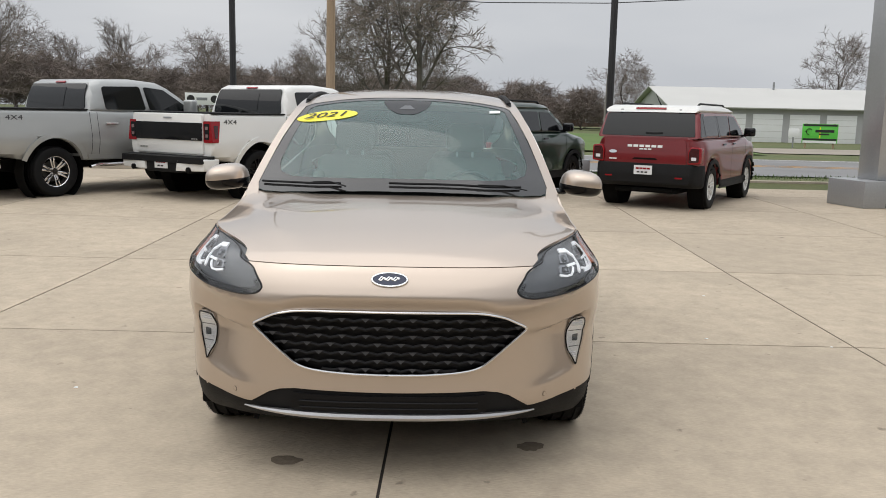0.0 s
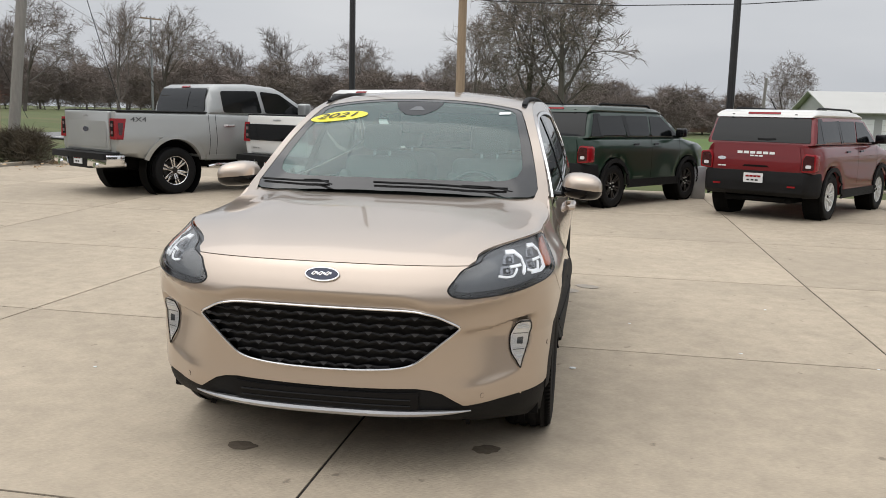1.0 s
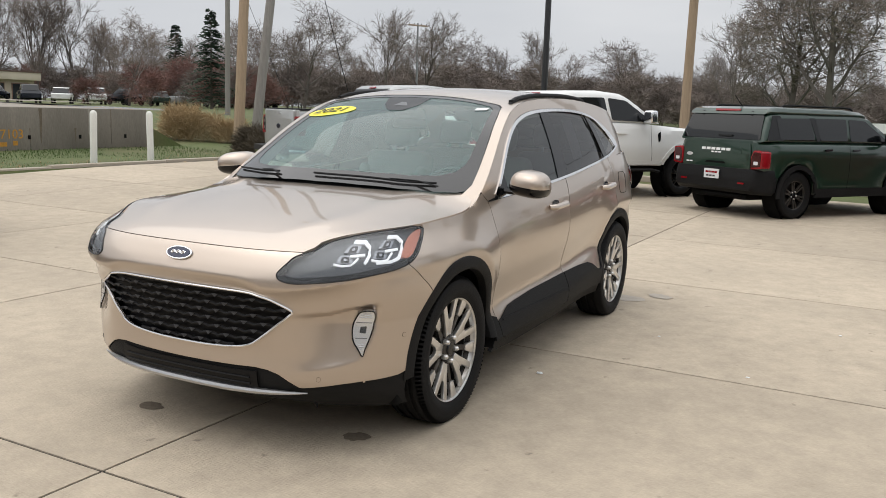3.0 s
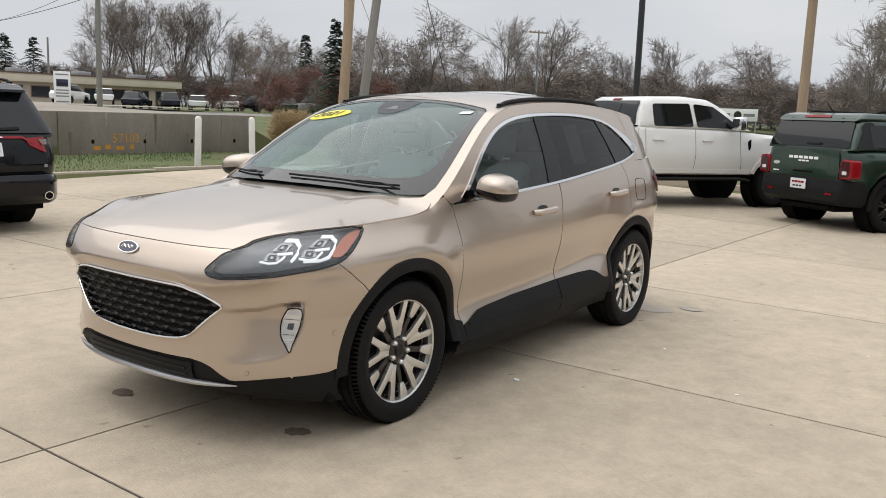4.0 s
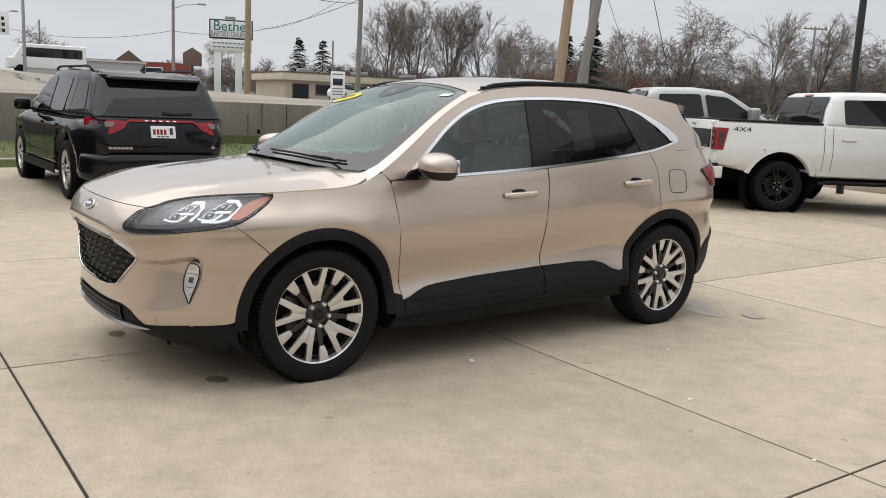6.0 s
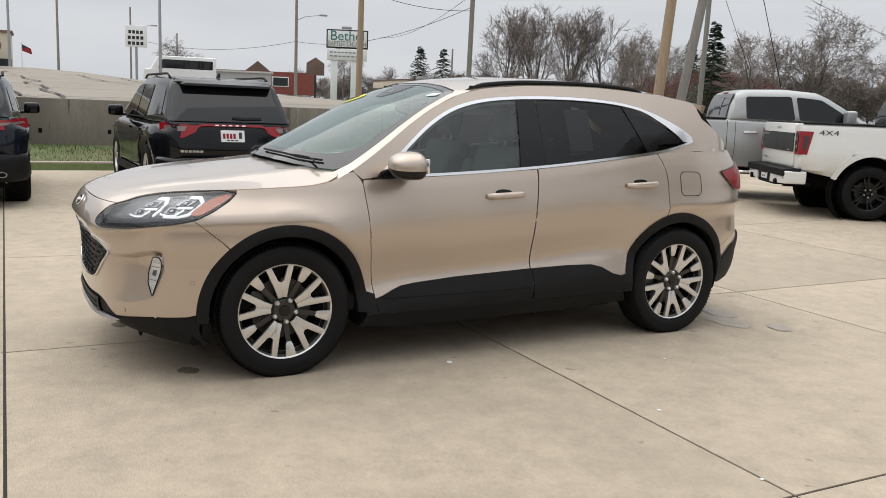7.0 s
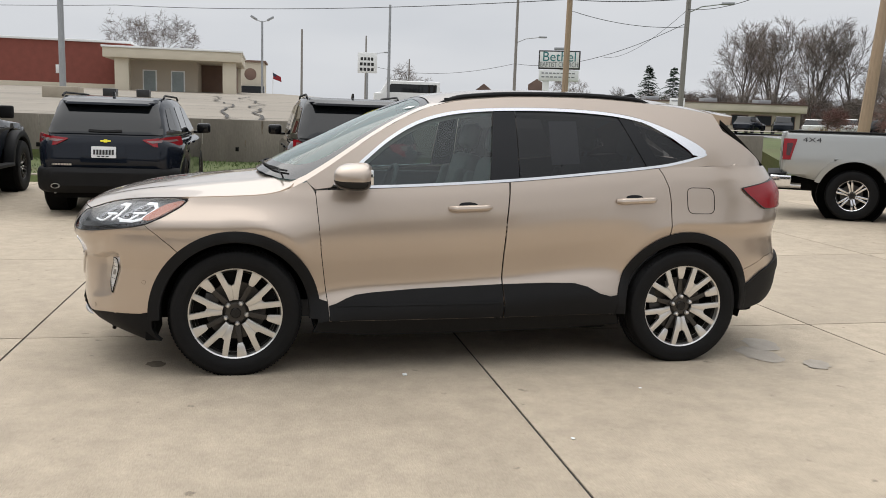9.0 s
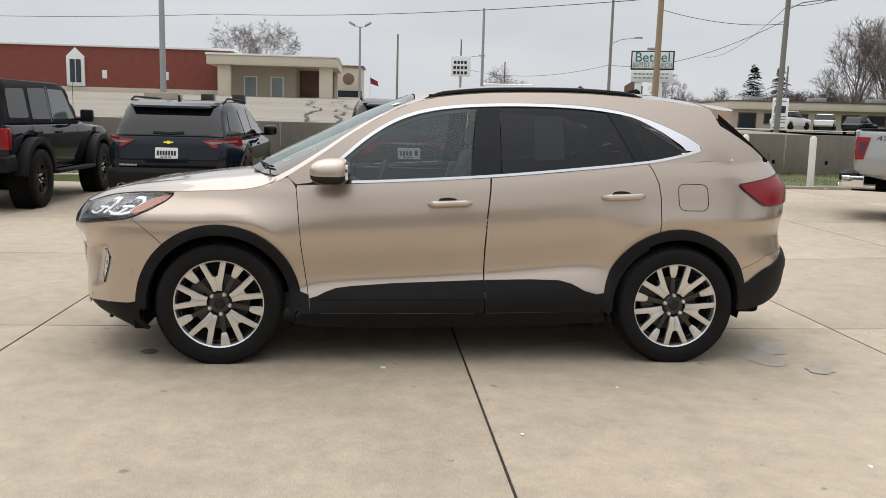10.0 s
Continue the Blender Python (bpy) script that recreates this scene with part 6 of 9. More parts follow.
        part("tail_pipe", tube([(sg * 0.66, L0 - 0.235, 0.50), (sg * 0.66, L0 + 0.3, 0.50)], 0.045, 12), M["chrome"] if chrome else M["under"], v)
    part("bumper_step", slab([(L0 - 0.22, 0.60), (L0 - 0.22, 0.70), (L0 + 0.06, 0.72), (L0 + 0.06, 0.60)], lambda y, z: 0.98, 0.03, 0.2), M["black_plastic"], v)
    part("bumper_centre", box(-0.38, 0.38, L0 - 0.19, L0 + 0.05, 0.44, 0.68, 0.02), M["black_plastic"], v)
    pl = part("number_plate", box(-0.155, 0.155, L0 - 0.206, L0 - 0.192, 0.50, 0.65, 0.004), M["plate"], v)
    bars("plate_print", -0.12, 0.12, 0.60, 0.03, 4, lambda x, z: L0 - 0.207, 0.002, M["red_lens"], pl, 0.2)
    bars("plate_print", -0.08, 0.08, 0.54, 0.024, 2, lambda x, z: L0 - 0.207, 0.002, M["ink"], pl, 0.3)
    both_sides("rear_door_window", rounded([(0.98, 1.40), (0.95, 1.78), (1.72, 1.805), (1.80, 1.40)], 0.05, 3), cab, 0.006, M["dark_glass"], v)
    both_sides("front_door_window", rounded([(1.88, 1.40), (1.80, 1.80), (2.22, 1.765), (2.80, 1.42), (2.72, 1.385)], 0.05, 3), cab, 0.006, M["dark_glass"], v)
    part("windscreen", sheet([(-0.80, 0), (0.80, 0), (0.72, 0.70), (-0.72, 0.70)], lambda x, s: Vector((x, 3.06 - s * 1.0, 1.39 + s * 0.62)), 0.2, 0.2, 0.0, (0, 1, 0.8)), M["dark_glass"], v)
    for ys in (0.66, 0.80, 1.84, 2.82):
        both_sides("door_seam", band([(ys, 1.36), (ys, 0.95), (ys + (0.06 if ys > 2 else -0.01), 0.60)], 0.004), half, 0.002, M["under"], v, 0.1, 0.0)
    for y0 in (0.94, 1.98):
        both_sides("door_handle", rounded([(y0, 1.155), (y0 + 0.24, 1.16), (y0 + 0.24, 1.195), (y0, 1.19)], 0.014, 3), half, 0.03, M["chrome"] if chrome else col, v, 0.3, 0.03)
    both_sides("lower_moulding", [(0.60, 0.585), (3.10, 0.585), (3.10, 0.66), (0.60, 0.66)], half, 0.006, col if chrome else col, v)
    for sg in (-1, 1):
        part("running_board", tube([(sg * 0.97, 0.62 + 2.45 * t, 0.46 + 0.03 * ss(0, 0.05, t) * ss(1, 0.95, t)) for t in np.linspace(0, 1, 14)], 0.045, 8, False, 0.6), M["chrome"] if chrome else M["black_plastic"], v)
        mir = part("door_mirror", box(sg * 1.13 - 0.12, sg * 1.13 + 0.12, 2.56, 2.72, 1.36, 1.60, 0.04, 3), col if chrome else M["chrome"], v)
        part("mirror_stalk", box(sg * 0.99 - 0.06, sg * 0.99 + 0.06, 2.60, 2.68, 1.38, 1.43, 0.01), M["gloss_black"], mir)
    both_sides("wing_vent", rounded([(2.98, 1.16), (3.06, 1.22), (3.05, 1.06), (3.00, 1.0)], 0.02, 2), half, 0.008, M["gloss_black"], v)
    for c in (0, wb):
        o = [(c + 0.60 * math.cos(a), r + 0.02 + 0.60 * math.sin(a)) for a in np.linspace(0.30, math.pi - 0.30, 24)]
        i = [(c + 0.52 * math.cos(a), r + 0.02 + 0.52 * math.sin(a)) for a in np.linspace(math.pi - 0.30, 0.30, 24)]
        both_sides("wheel_arch_flare", o + i, half, 0.018, col, v, 0.1, 0.02)
    for sg in (1, -1):
        d = lettering("decal", "4X4", 0.125, 0.001, M["decal_ink"], v, pose(sg * (half(-0.7, 1.26) + 0.006), -0.66, 1.255, 0, 0, 90 if sg > 0 else -90) @ Matrix.Diagonal((1.35, 1, 0.85, 1)), "dark four-by-four lettering")
    for sx in (-0.485, 0.485):
        part("frame_rail", box(sx - 0.065, sx + 0.065, -1.1, 4.2, 0.42, 0.60), M["under"], v)
    part("rear_axle", box(-0.7, 0.7, -0.12, 0.12, 0.33, 0.50, 0.05), M["under"], v)
    part("floor_pan", box(-0.41, 0.41, 0.8, 3.2, 0.5, 0.62), M["under"], v)
    wheels(v, wb, 0.84, r, 0.250 if chrome else 0.262, 0.275, "six" if chrome else "six", "chrome" if chrome else "gloss_black", "dark_alloy" if chrome else "under", 0.125)
    return v


def smooth_suv(m, col, label, kind):
    """Larger rounded sport utility vehicle seen from behind; kind picks the lamps and trim."""
    big = kind == "bar_lamp"
    v = thing("sport_utility_car", m, label, "car", "row of parked vehicles")
    L0, L1, wb, r = (-1.10, 4.0, 3.04, 0.39) if big else (-1.02, 3.80, 2.86, 0.385)
    zb, zt = (1.10, 1.69) if big else (1.08, 1.60)

    def half(y, z):
        e = ss(L0 - 0.05, L0 + 0.75, y) * ss(L1 + 0.05, L1 - 1.0, y)
        return 0.74 + 0.225 * max(e, 0) ** 0.5 - 0.05 * ss(0.9, zb, z) - 0.02 * math.exp(-((z - 0.58) / 0.12) ** 2)
    low = [(L0 + 0.06, 0.55), (L0, 0.75), (L0 + 0.04, 0.98), (L0 + 0.08, zb), (2.6, zb), (2.9, zb - 0.02), (3.6, zb - 0.14), (L1, 0.78), (L1, 0.45), (L1 - 0.2, 0.32)]
    low += arch(wb, 0.46, r, 12, 0.34) + arch(0, 0.46, r, 12, 0.34) + [(-0.62, 0.38)]
    part("body", slab(low, half, 0.13, 0.1), col, v)
    cab = lambda y, z: (0.90 if big else 0.885) - 0.30 * (z - zb) - 0.12 * ss(0.2, -0.9, y) * (1.0 if not big else 0.5)
    cab_o = [(L0 + 0.08, zb - 0.02), (L0 + 0.22, zb + 0.22), (L0 + 0.42, zt - 0.07), (L0 + 0.62, zt), (0.6, zt + 0.03), (1.3, zt + 0.01), (1.72, zt - 0.10), (2.75, zb)]
    part("cabin", slab(cab_o, cab, 0.09, 0.1), col, v)
    back = lambda x, z: table([(0.4, L0 + 0.12), (0.6, L0 + 0.04), (0.75, L0), (0.98, L0 + 0.04), (zb, L0 + 0.08)], z) + 0.40 * (max(0, abs(x) - 0.60) / 0.30) ** 2
    up = lambda x, z: table([(zb - 0.02, L0 + 0.08), (zb + 0.22, L0 + 0.22), (zt - 0.07, L0 + 0.42)], z) + 0.09 * (max(0, abs(x) - cab(L0 + 0.3, z) + 0.09) / 0.09) ** 2
    on_back("rear_window", rounded([(-cab(L0 + 0.1, zb) + 0.02, zb + 0.03), (cab(L0 + 0.1, zb) - 0.02, zb + 0.03), (cab(L0 + 0.35, zt - 0.1) - 0.02, zt - 0.10), (-cab(L0 + 0.35, zt - 0.1) + 0.02, zt - 0.10)], 0.05, 4), up, 0.018, M["dark_glass"], v, 0.012)
    on_back("rear_wiper", band([(-0.22, zb + 0.075), (0.0, zb + 0.065), (0.20, zb + 0.078)] if not big else [(0.02, zb + 0.085), (0.2, zb + 0.075), (0.4, zb + 0.085)], 0.014), up, 0.035, M["black_plastic"], v)
    part("roof_spoiler", slab([(L0 + 0.26, zt - 0.105), (L0 + 0.27, zt - 0.075), (L0 + 0.45, zt - 0.020), (L0 + 0.75, zt + 0.010), (L0 + 0.95, zt + 0.004), (L0 + 0.62, zt - 0.07), (L0 + 0.42, zt - 0.10)], lambda y, z: cab(y, zt - 0.03) - 0.03 - 0.05 * ss(L0 + 0.5, L0 + 0.25, y), 0.035, 0.06), col, v)
    if big:
        on_back("lamp_bar", band([(-0.52, 1.020), (-0.40, 1.085), (0.40, 1.085), (0.52, 1.020)], 0.014), back, 0.018, M["red_lens"], v, 0.006)
        for sg in (-1, 1):
            lens_line = [(sg * 0.87, 0.925), (sg * 0.64, 0.915), (sg * 0.47, 0.995), (sg * 0.43, 1.075), (sg * 0.87, 1.105)]
            lamp = on_back("tail_lamp", rounded(lens_line, 0.02, 3), back, 0.014, M["red_lens"], v, 0.015)
            on_back("reverse_lens", rounded([(sg * 0.62, 1.000), (sg * 0.83, 1.005), (sg * 0.83, 1.070), (sg * 0.58, 1.062)], 0.012, 2), back, 0.022, M["smoked_lens"], lamp, 0.006)
            on_back("lamp_divider", rounded([(sg * 0.745, 0.93), (sg * 0.757, 0.93), (sg * 0.757, 1.10), (sg * 0.745, 1.10)], 0.003, 2), back, 0.024, M["gloss_black"], lamp, 0.004)
        bars("nameplate", -0.22, 0.22, 1.085, 0.014, 5, back, 0.026, M["chrome"], v, 0.5)
        bars("nameplate", -0.72, -0.38, 0.745, 0.028, 7, back, 0.010, M["satin"], v, 0.2)
        bars("nameplate", 0.62, 0.76, 0.76, 0.035, 2, back, 0.010, M["satin"], v, 0.3)
        px, pz = 0.0, 0.95
    else:
        for sg in (-1, 1):
            on_back("tail_lamp", rounded([(sg * 0.46, 1.045), (sg * 0.92, 1.10), (sg * 0.95, 0.98), (sg * 0.80, 0.935), (sg * 0.62, 0.955)], 0.02, 3), back, 0.016, M["red_lens"], v, 0.02)
            on_back("lamp_fin", rounded([(sg * 0.52, 1.025), (sg * 0.88, 1.055), (sg * 0.90, 1.03), (sg * 0.60, 1.0)], 0.008, 2), back, 0.022, M["smoked_lens"], v, 0.006)
            on_back("bumper_reflector", rect(sg * 0.66 - 0.13, sg * 0.66 + 0.13, 0.495, 0.535, 0.01), back, 0.012, M["red_lens"], v)
        on_back("badge", [(-0.065, 1.028), (-0.022, 1.028), (-0.022, 1.038), (0.022, 1.038), (0.022, 1.028), (0.065, 1.028), (0.065, 1.010), (0.022, 1.010), (0.022, 1.0), (-0.022, 1.0), (-0.022, 1.010), (-0.065, 1.010)], back, 0.018, M["yellow"], v, 0.008, label="small gold badge")
        bars("nameplate", -0.70, -0.42, 0.70, 0.024, 8, back, 0.010, M["satin"], v, 0.2)
        px, pz = -0.02, 0.87
        on_back("lower_valance", rounded([(-0.86, 0.33), (0.86, 0.33), (0.84, 0.46), (-0.84, 0.46)], 0.04, 3), back, 0.05, M["satin"], v, 0.03)
    on_back("plate_recess", rounded([(px - 0.30, pz - 0.14), (px + 0.30, pz - 0.14), (px + 0.26, pz + 0.10), (px - 0.26, pz + 0.10)], 0.03, 3), back, 0.006, col, v, 0.004)
    pl = on_back("number_plate", rect(px - 0.155, px + 0.155, pz - 0.075, pz + 0.075, 0.012), back, 0.020, M["plate"], v, 0.012)
    bars("plate_print", px - 0.13, px + (0.05 if big else 0.14), pz, 0.065, 4 if big else 7, back, 0.024, M["red_lens"] if big else M["ink"], pl, 0.3)
    if big:
        bars("plate_print", px + 0.08, px + 0.13, pz + 0.01, 0.08, 1, back, 0.024, M["ink"], pl, 0.2)
    bars("plate_print", px - 0.08, px + 0.08, pz - 0.055, 0.014, 3, back, 0.024, M["ink"], pl, 0.3)
    bump = [(L0 - 0.06, 0.42), (L0 - 0.07, 0.60), (L0 - 0.03, 0.66), (L0 + 0.4, 0.67), (-0.48, 0.40), (-0.55, 0.31), (L0 + 0.05, 0.32)]
    part("rear_bumper", slab(bump, lambda y, z: 0.94 - 0.24 * ss(L0 + 0.5, L0 - 0.12, y) ** 2, 0.09), M["black_plastic"] if not big else col, v)
    for sg in (-1, 1):
        part("tail_pipe", tube([(sg * 0.62, L0 - 0.09, 0.42), (sg * 0.62, L0 + 0.25, 0.42)], 0.055, 14, False, 0.9 if big else 0.6), M["chrome"] if big else M["satin"], v)
        part("pipe_inside", tube([(sg * 0.62, L0 - 0.094, 0.42), (sg * 0.62, L0 - 0.05, 0.42)], 0.044, 14, False, 0.9 if big else 0.6), M["under"], v)
        mir = part("door_mirror", box(sg * 1.05 - 0.11, sg * 1.05 + 0.11, 2.02, 2.14, zb + 0.0, zb + 0.17, 0.045, 3), M["gloss_black"], v)
        part("mirror_stalk", box(sg * 0.93 - 0.05, sg * 0.93 + 0.05, 2.06, 2.11, zb, zb + 0.04, 0.01), M["gloss_black"], mir)
        part("roof_rail", tube([(sg * (cab(0.5, zt) - 0.06), L0 + 0.75 + 1.9 * t, zt + 0.005 + 0.045 * ss(0, 0.08, t) * ss(1, 0.92, t)) for t in np.linspace(0, 1, 20)], 0.016, 6), M["black_plastic"], v)
    part("antenna_fin", prism([(L0 + 0.75, 0.0), (L0 + 0.93, 0.0), (L0 + 0.80, 0.07), (L0 + 0.76, 0.07)], 0.03, lambda a, b, d: Vector((d - 0.015, a, b + zt + 0.012)), 0.004), M["gloss_black"], v)
    both_sides("quarter_window", rounded([(L0 + 0.50, zb + 0.10), (L0 + 0.62, zt - 0.14), (0.10, zt - 0.10), (0.18, zb + 0.06)], 0.05, 3), cab, 0.006, M["dark_glass"], v)
    both_sides("rear_door_window", rounded([(0.26, zb + 0.05), (0.18, zt - 0.10), (0.98, zt - 0.085), (1.02, zb + 0.04)], 0.05, 3), cab, 0.006, M["dark_glass"], v)
    both_sides("front_door_window", rounded([(1.10, zb + 0.04), (1.05, zt - 0.085), (1.50, zt - 0.12), (2.20, zb + 0.06), (2.15, zb + 0.03)], 0.05, 3), cab, 0.006, M["dark_glass"], v)
    part("windscreen", sheet([(-0.74, 0), (0.74, 0), (0.62, 0.95), (-0.62, 0.95)], lambda x, s: Vector((x, 2.72 - s * 1.03, zb + 0.03 + s * (zt - zb - 0.14))), 0.2, 0.2, 0.0, (0, 1, 0.8)), M["dark_glass"], v)
    for ys in (0.22, 1.06, 2.15):
        both_sides("door_seam", band([(ys, zb - 0.02), (ys + 0.02, 0.75), (ys - 0.02, 0.42)], 0.004), half, 0.002, M["under"], v, 0.1, 0.0)
    for y0 in (0.34, 1.22):
        both_sides("door_handle", rounded([(y0, 0.955), (y0 + 0.22, 0.96), (y0 + 0.22, 0.99), (y0, 0.985)], 0.012, 3), half, 0.024, col, v, 0.3, 0.02)
    both_sides("sill_cladding", [(0.44, 0.30), (wb - 0.44, 0.30), (wb - 0.46, 0.42), (0.48, 0.42)], half, 0.010, M["black_plastic"], v)
    part("underfloor", box(-0.7, 0.7, L0 + 0.2, L1 - 0.3, 0.24, 0.5), M["under"], v)
    wheels(v, wb, 0.82, r, 0.262, 0.255, "five", "machined" if big else "dark_alloy", "dark_alloy")
    return v


def off_roader(m, col, label):
    """Upright four-door off-road vehicle with wide wings and big tyres."""
    v = thing("off_road_car", m, label, "car", "row of parked vehicles")
    L0, L1, wb, r = -0.80, 3.75, 2.95, 0.43
    half = lambda y, z: 0.80 + 0.03 * ss(0.5, 0.9, z) - 0.02 * ss(1.0, 1.22, z)
    low = [(L0, 0.66), (L0 - 0.01, 1.0), (L0, 1.22), (2.45, 1.22), (2.6, 1.20), (3.55, 1.15), (L1, 1.05), (L1, 0.70)] + arch(wb, 0.56, 0.48, 10, 0.60) + [(2.3, 0.52), (0.66, 0.52)] + arch(0, 0.56, 0.48, 10, 0.60)
    part("body", slab(low, half, 0.07, 0.11), col, v)
    cab = lambda y, z: 0.80 - 0.14 * (z - 1.2)
    part("hard_top", slab([(L0 + 0.02, 1.20), (L0 + 0.06, 1.78), (L0 + 0.14, 1.83), (1.55, 1.85), (1.80, 1.80), (2.30, 1.20)], cab, 0.05, 0.11), M["black_plastic"], v, "black moulded hard top")
    both_sides("quarter_window", rounded([(L0 + 0.16, 1.30), (L0 + 0.18, 1.70), (0.02, 1.72), (0.05, 1.30)], 0.05, 3), cab, 0.006, M["dark_glass"], v)
    both_sides("rear_door_window", rounded([(0.18, 1.28), (0.16, 1.73), (0.86, 1.745), (0.88, 1.28)], 0.04, 3), cab, 0.006, M["dark_glass"], v)
    both_sides("front_door_window", rounded([(0.98, 1.28), (0.96, 1.745), (1.62, 1.735), (1.98, 1.28)], 0.04, 3), cab, 0.006, M["side_pane"], v)
    both_sides("window_frame", band([(0.925, 1.24), (0.91, 1.78)], 0.03), cab, 0.004, col, v)
    part("windscreen", sheet([(-0.70, 0), (0.70, 0), (0.64, 0.55), (-0.64, 0.55)], lambda x, s: Vector((x, 2.30 - s * 0.86, 1.24 + s * 0.98)), 0.2, 0.2, 0.0, (0, 1, 0.8)), M["dark_glass"], v)
    for sg in (-1, 1):
        lamp = part("tail_lamp", prism(rounded([(sg * 0.70, 0.86), (sg * 0.83, 0.86), (sg * 0.83, 1.16), (sg * 0.70, 1.16)], 0.02, 3), 0.12, lambda a, b, d: Vector((a * 1.012, L0 - 0.02 + d, b)), 0.01), M["red_lens"], v)
        part("lamp_inner", prism(rect(sg * 0.765 - 0.03, sg * 0.765 + 0.03, 0.93, 1.10, 0.015), 0.02, lambda a, b, d: Vector((a, L0 - 0.026 + d, b))), M["red_lens"], lamp)
        mir = part("door_mirror", box(sg * 1.0 - 0.10, sg * 1.0 + 0.10, 1.92, 2.03, 1.24, 1.44, 0.03, 3), M["black_plastic"], v)
        part("mirror_stalk", box(sg * 0.86 - 0.06, sg * 0.86 + 0.06, 1.95, 2.0, 1.25, 1.30, 0.01), M["black_plastic"], mir)
        part("running_board", box(sg * 0.92 - 0.08, sg * 0.92 + 0.08, 0.60, 2.35, 0.46, 0.52, 0.02), M["black_plastic"], v)
        for c in (0, wb):
            pts = [(c + 0.60 * math.cos(a), 0.47 + 0.56 * math.sin(a)) for a in np.linspace(0.05, math.pi - 0.05, 22)]
            ins = [(c + 0.50 * math.cos(a), 0.47 + 0.46 * math.sin(a)) for a in np.linspace(math.pi - 0.05, 0.05, 22)]
            part("wing_flare", prism(pts + ins, 0.16, lambda a, b, d: Vector((sg * (0.81 + d), a, b - 0.02 * d)), 0.012), M["black_plastic"], v)
    part("rear_bumper", slab([(L0 - 0.18, 0.56), (L0 - 0.20, 0.76), (L0 + 0.15, 0.80), (L0 + 0.18, 0.58)], lambda y, z: 0.90, 0.05, 0.12), M["black_plastic"], v)
    spare = part("spare_wheel", moved(lathe([(0.0, 0.10), (0.22, 0.10), (0.26, 0.12), (0.40, 0.12), (0.43, 0.05), (0.43, -0.10), (0.25, -0.12)], 40), pose(0.0, L0 - 0.16, 1.02, 0, 0, -90)), M["rubber"], v)
    both_sides("door_seam", band([(0.10, 1.20), (0.12, 0.9), (0.32, 0.62)], 0.004), half, 0.003, M["under"], v, 0.1, 0.0)
    both_sides("door_seam", band([(0.93, 1.20), (0.93, 0.60)], 0.004), half, 0.003, M["under"], v, 0.1, 0.0)
    both_sides("door_seam", band([(2.02, 1.20), (2.05, 0.62)], 0.004), half, 0.003, M["under"], v, 0.1, 0.0)
    for y0 in (0.20, 1.04):
        both_sides("door_handle", rounded([(y0, 1.06), (y0 + 0.20, 1.065), (y0 + 0.20, 1.10), (y0, 1.095)], 0.012, 3), half, 0.03, M["black_plastic"], v, 0.3, 0.03)
    part("whip_antenna", tube([(0.62, 2.45, 1.2), (0.64, 2.40, 1.9)], 0.004, 5), M["black_plastic"], v)
    part("chassis", join(box(-0.55, 0.55, -0.6, 3.5, 0.48, 0.66, 0.03), box(-0.7, 0.7, -0.1, 0.1, 0.36, 0.52, 0.05), box(-0.7, 0.7, 2.85, 3.05, 0.36, 0.52, 0.05)), M["under"], v)
    wheels(v, wb, 0.84, r, 0.225, 0.29, "six", "dark_alloy", "under")
    return v


M["lamp_core"] = material("dark_red_lamp_core", (0.045, 0.004, 0.006), 0.12, 0, 0.15, 20, 260, 0.1, 0.5)
M["decal_ink"] = material("dark_grey_decal", (0.045, 0.045, 0.05), 0.5, 0, 0.1, 6, 100)
M["rim_white"] = material("white_painted_rim", (0.72, 0.72, 0.70), 0.35, 0, 0.06, 6, 120, 0, 0.3)
# glass with a mirrored brightness put into its base colour
M["side_pane"] = material("pale_reflecting_pane", (0.10, 0.125, 0.12), 0.04, 0, 0.1, 3, 50)
red = paint("cherry_red_paint", (0.165, 0.007, 0.010), 0.25, 0.32, 0.8)
green = paint("eruption_green_paint", (0.0075, 0.030, 0.017), 0.2, 0.3, 0.8)
white = paint("oxford_white_paint", (0.74, 0.74, 0.72), 0.0)
silver = paint("pale_grey_paint", (0.40, 0.41, 0.405), 0.45)
black = material("black_crystal_paint", (0.0055, 0.006, 0.008), 0.07, 0, 0.04, 1.5, 500, 0, 0, 0.32)
charcoal = material("blue_black_paint", (0.008, 0.011, 0.018), 0.07, 0, 0.04, 1.5, 500, 0, 0, 0.34)


def parked(x, y, heading, size=1.0):
    return pose(x, y, rise(x, y), 0, 0, heading) @ Matrix.Scale(size, 4)


boxy_suv(parked(3.66, 14.85, -31, 0.97), red, M["rim_white"], "cherry red boxy utility car with white roof and rims", True)
boxy_suv(parked(0.36, 15.30, -32, 0.97), green, green, "dark green boxy sport utility car with dark rims", False)
pickup(parked(-3.73, 14.36, -32, 0.95), white, "white four-door pickup with black rims and black tailgate panel", False)
pickup(parked(-6.70, 13.68, -32, 0.95), silver, "pale grey four-door pickup with chrome rims and bumper", True)
smooth_suv(parked(-7.42, 5.74, 91), black, "black sport utility car with a full-width red lamp bar", "bar_lamp")
smooth_suv(parked(-7.62, 2.42, 90), charcoal, "blue-black sport utility car with slim red tail lamps", "split_lamp")
off_roader(parked(-7.35, -0.52, 90), charcoal, "dark upright off-road car with black hard top and big tyres")


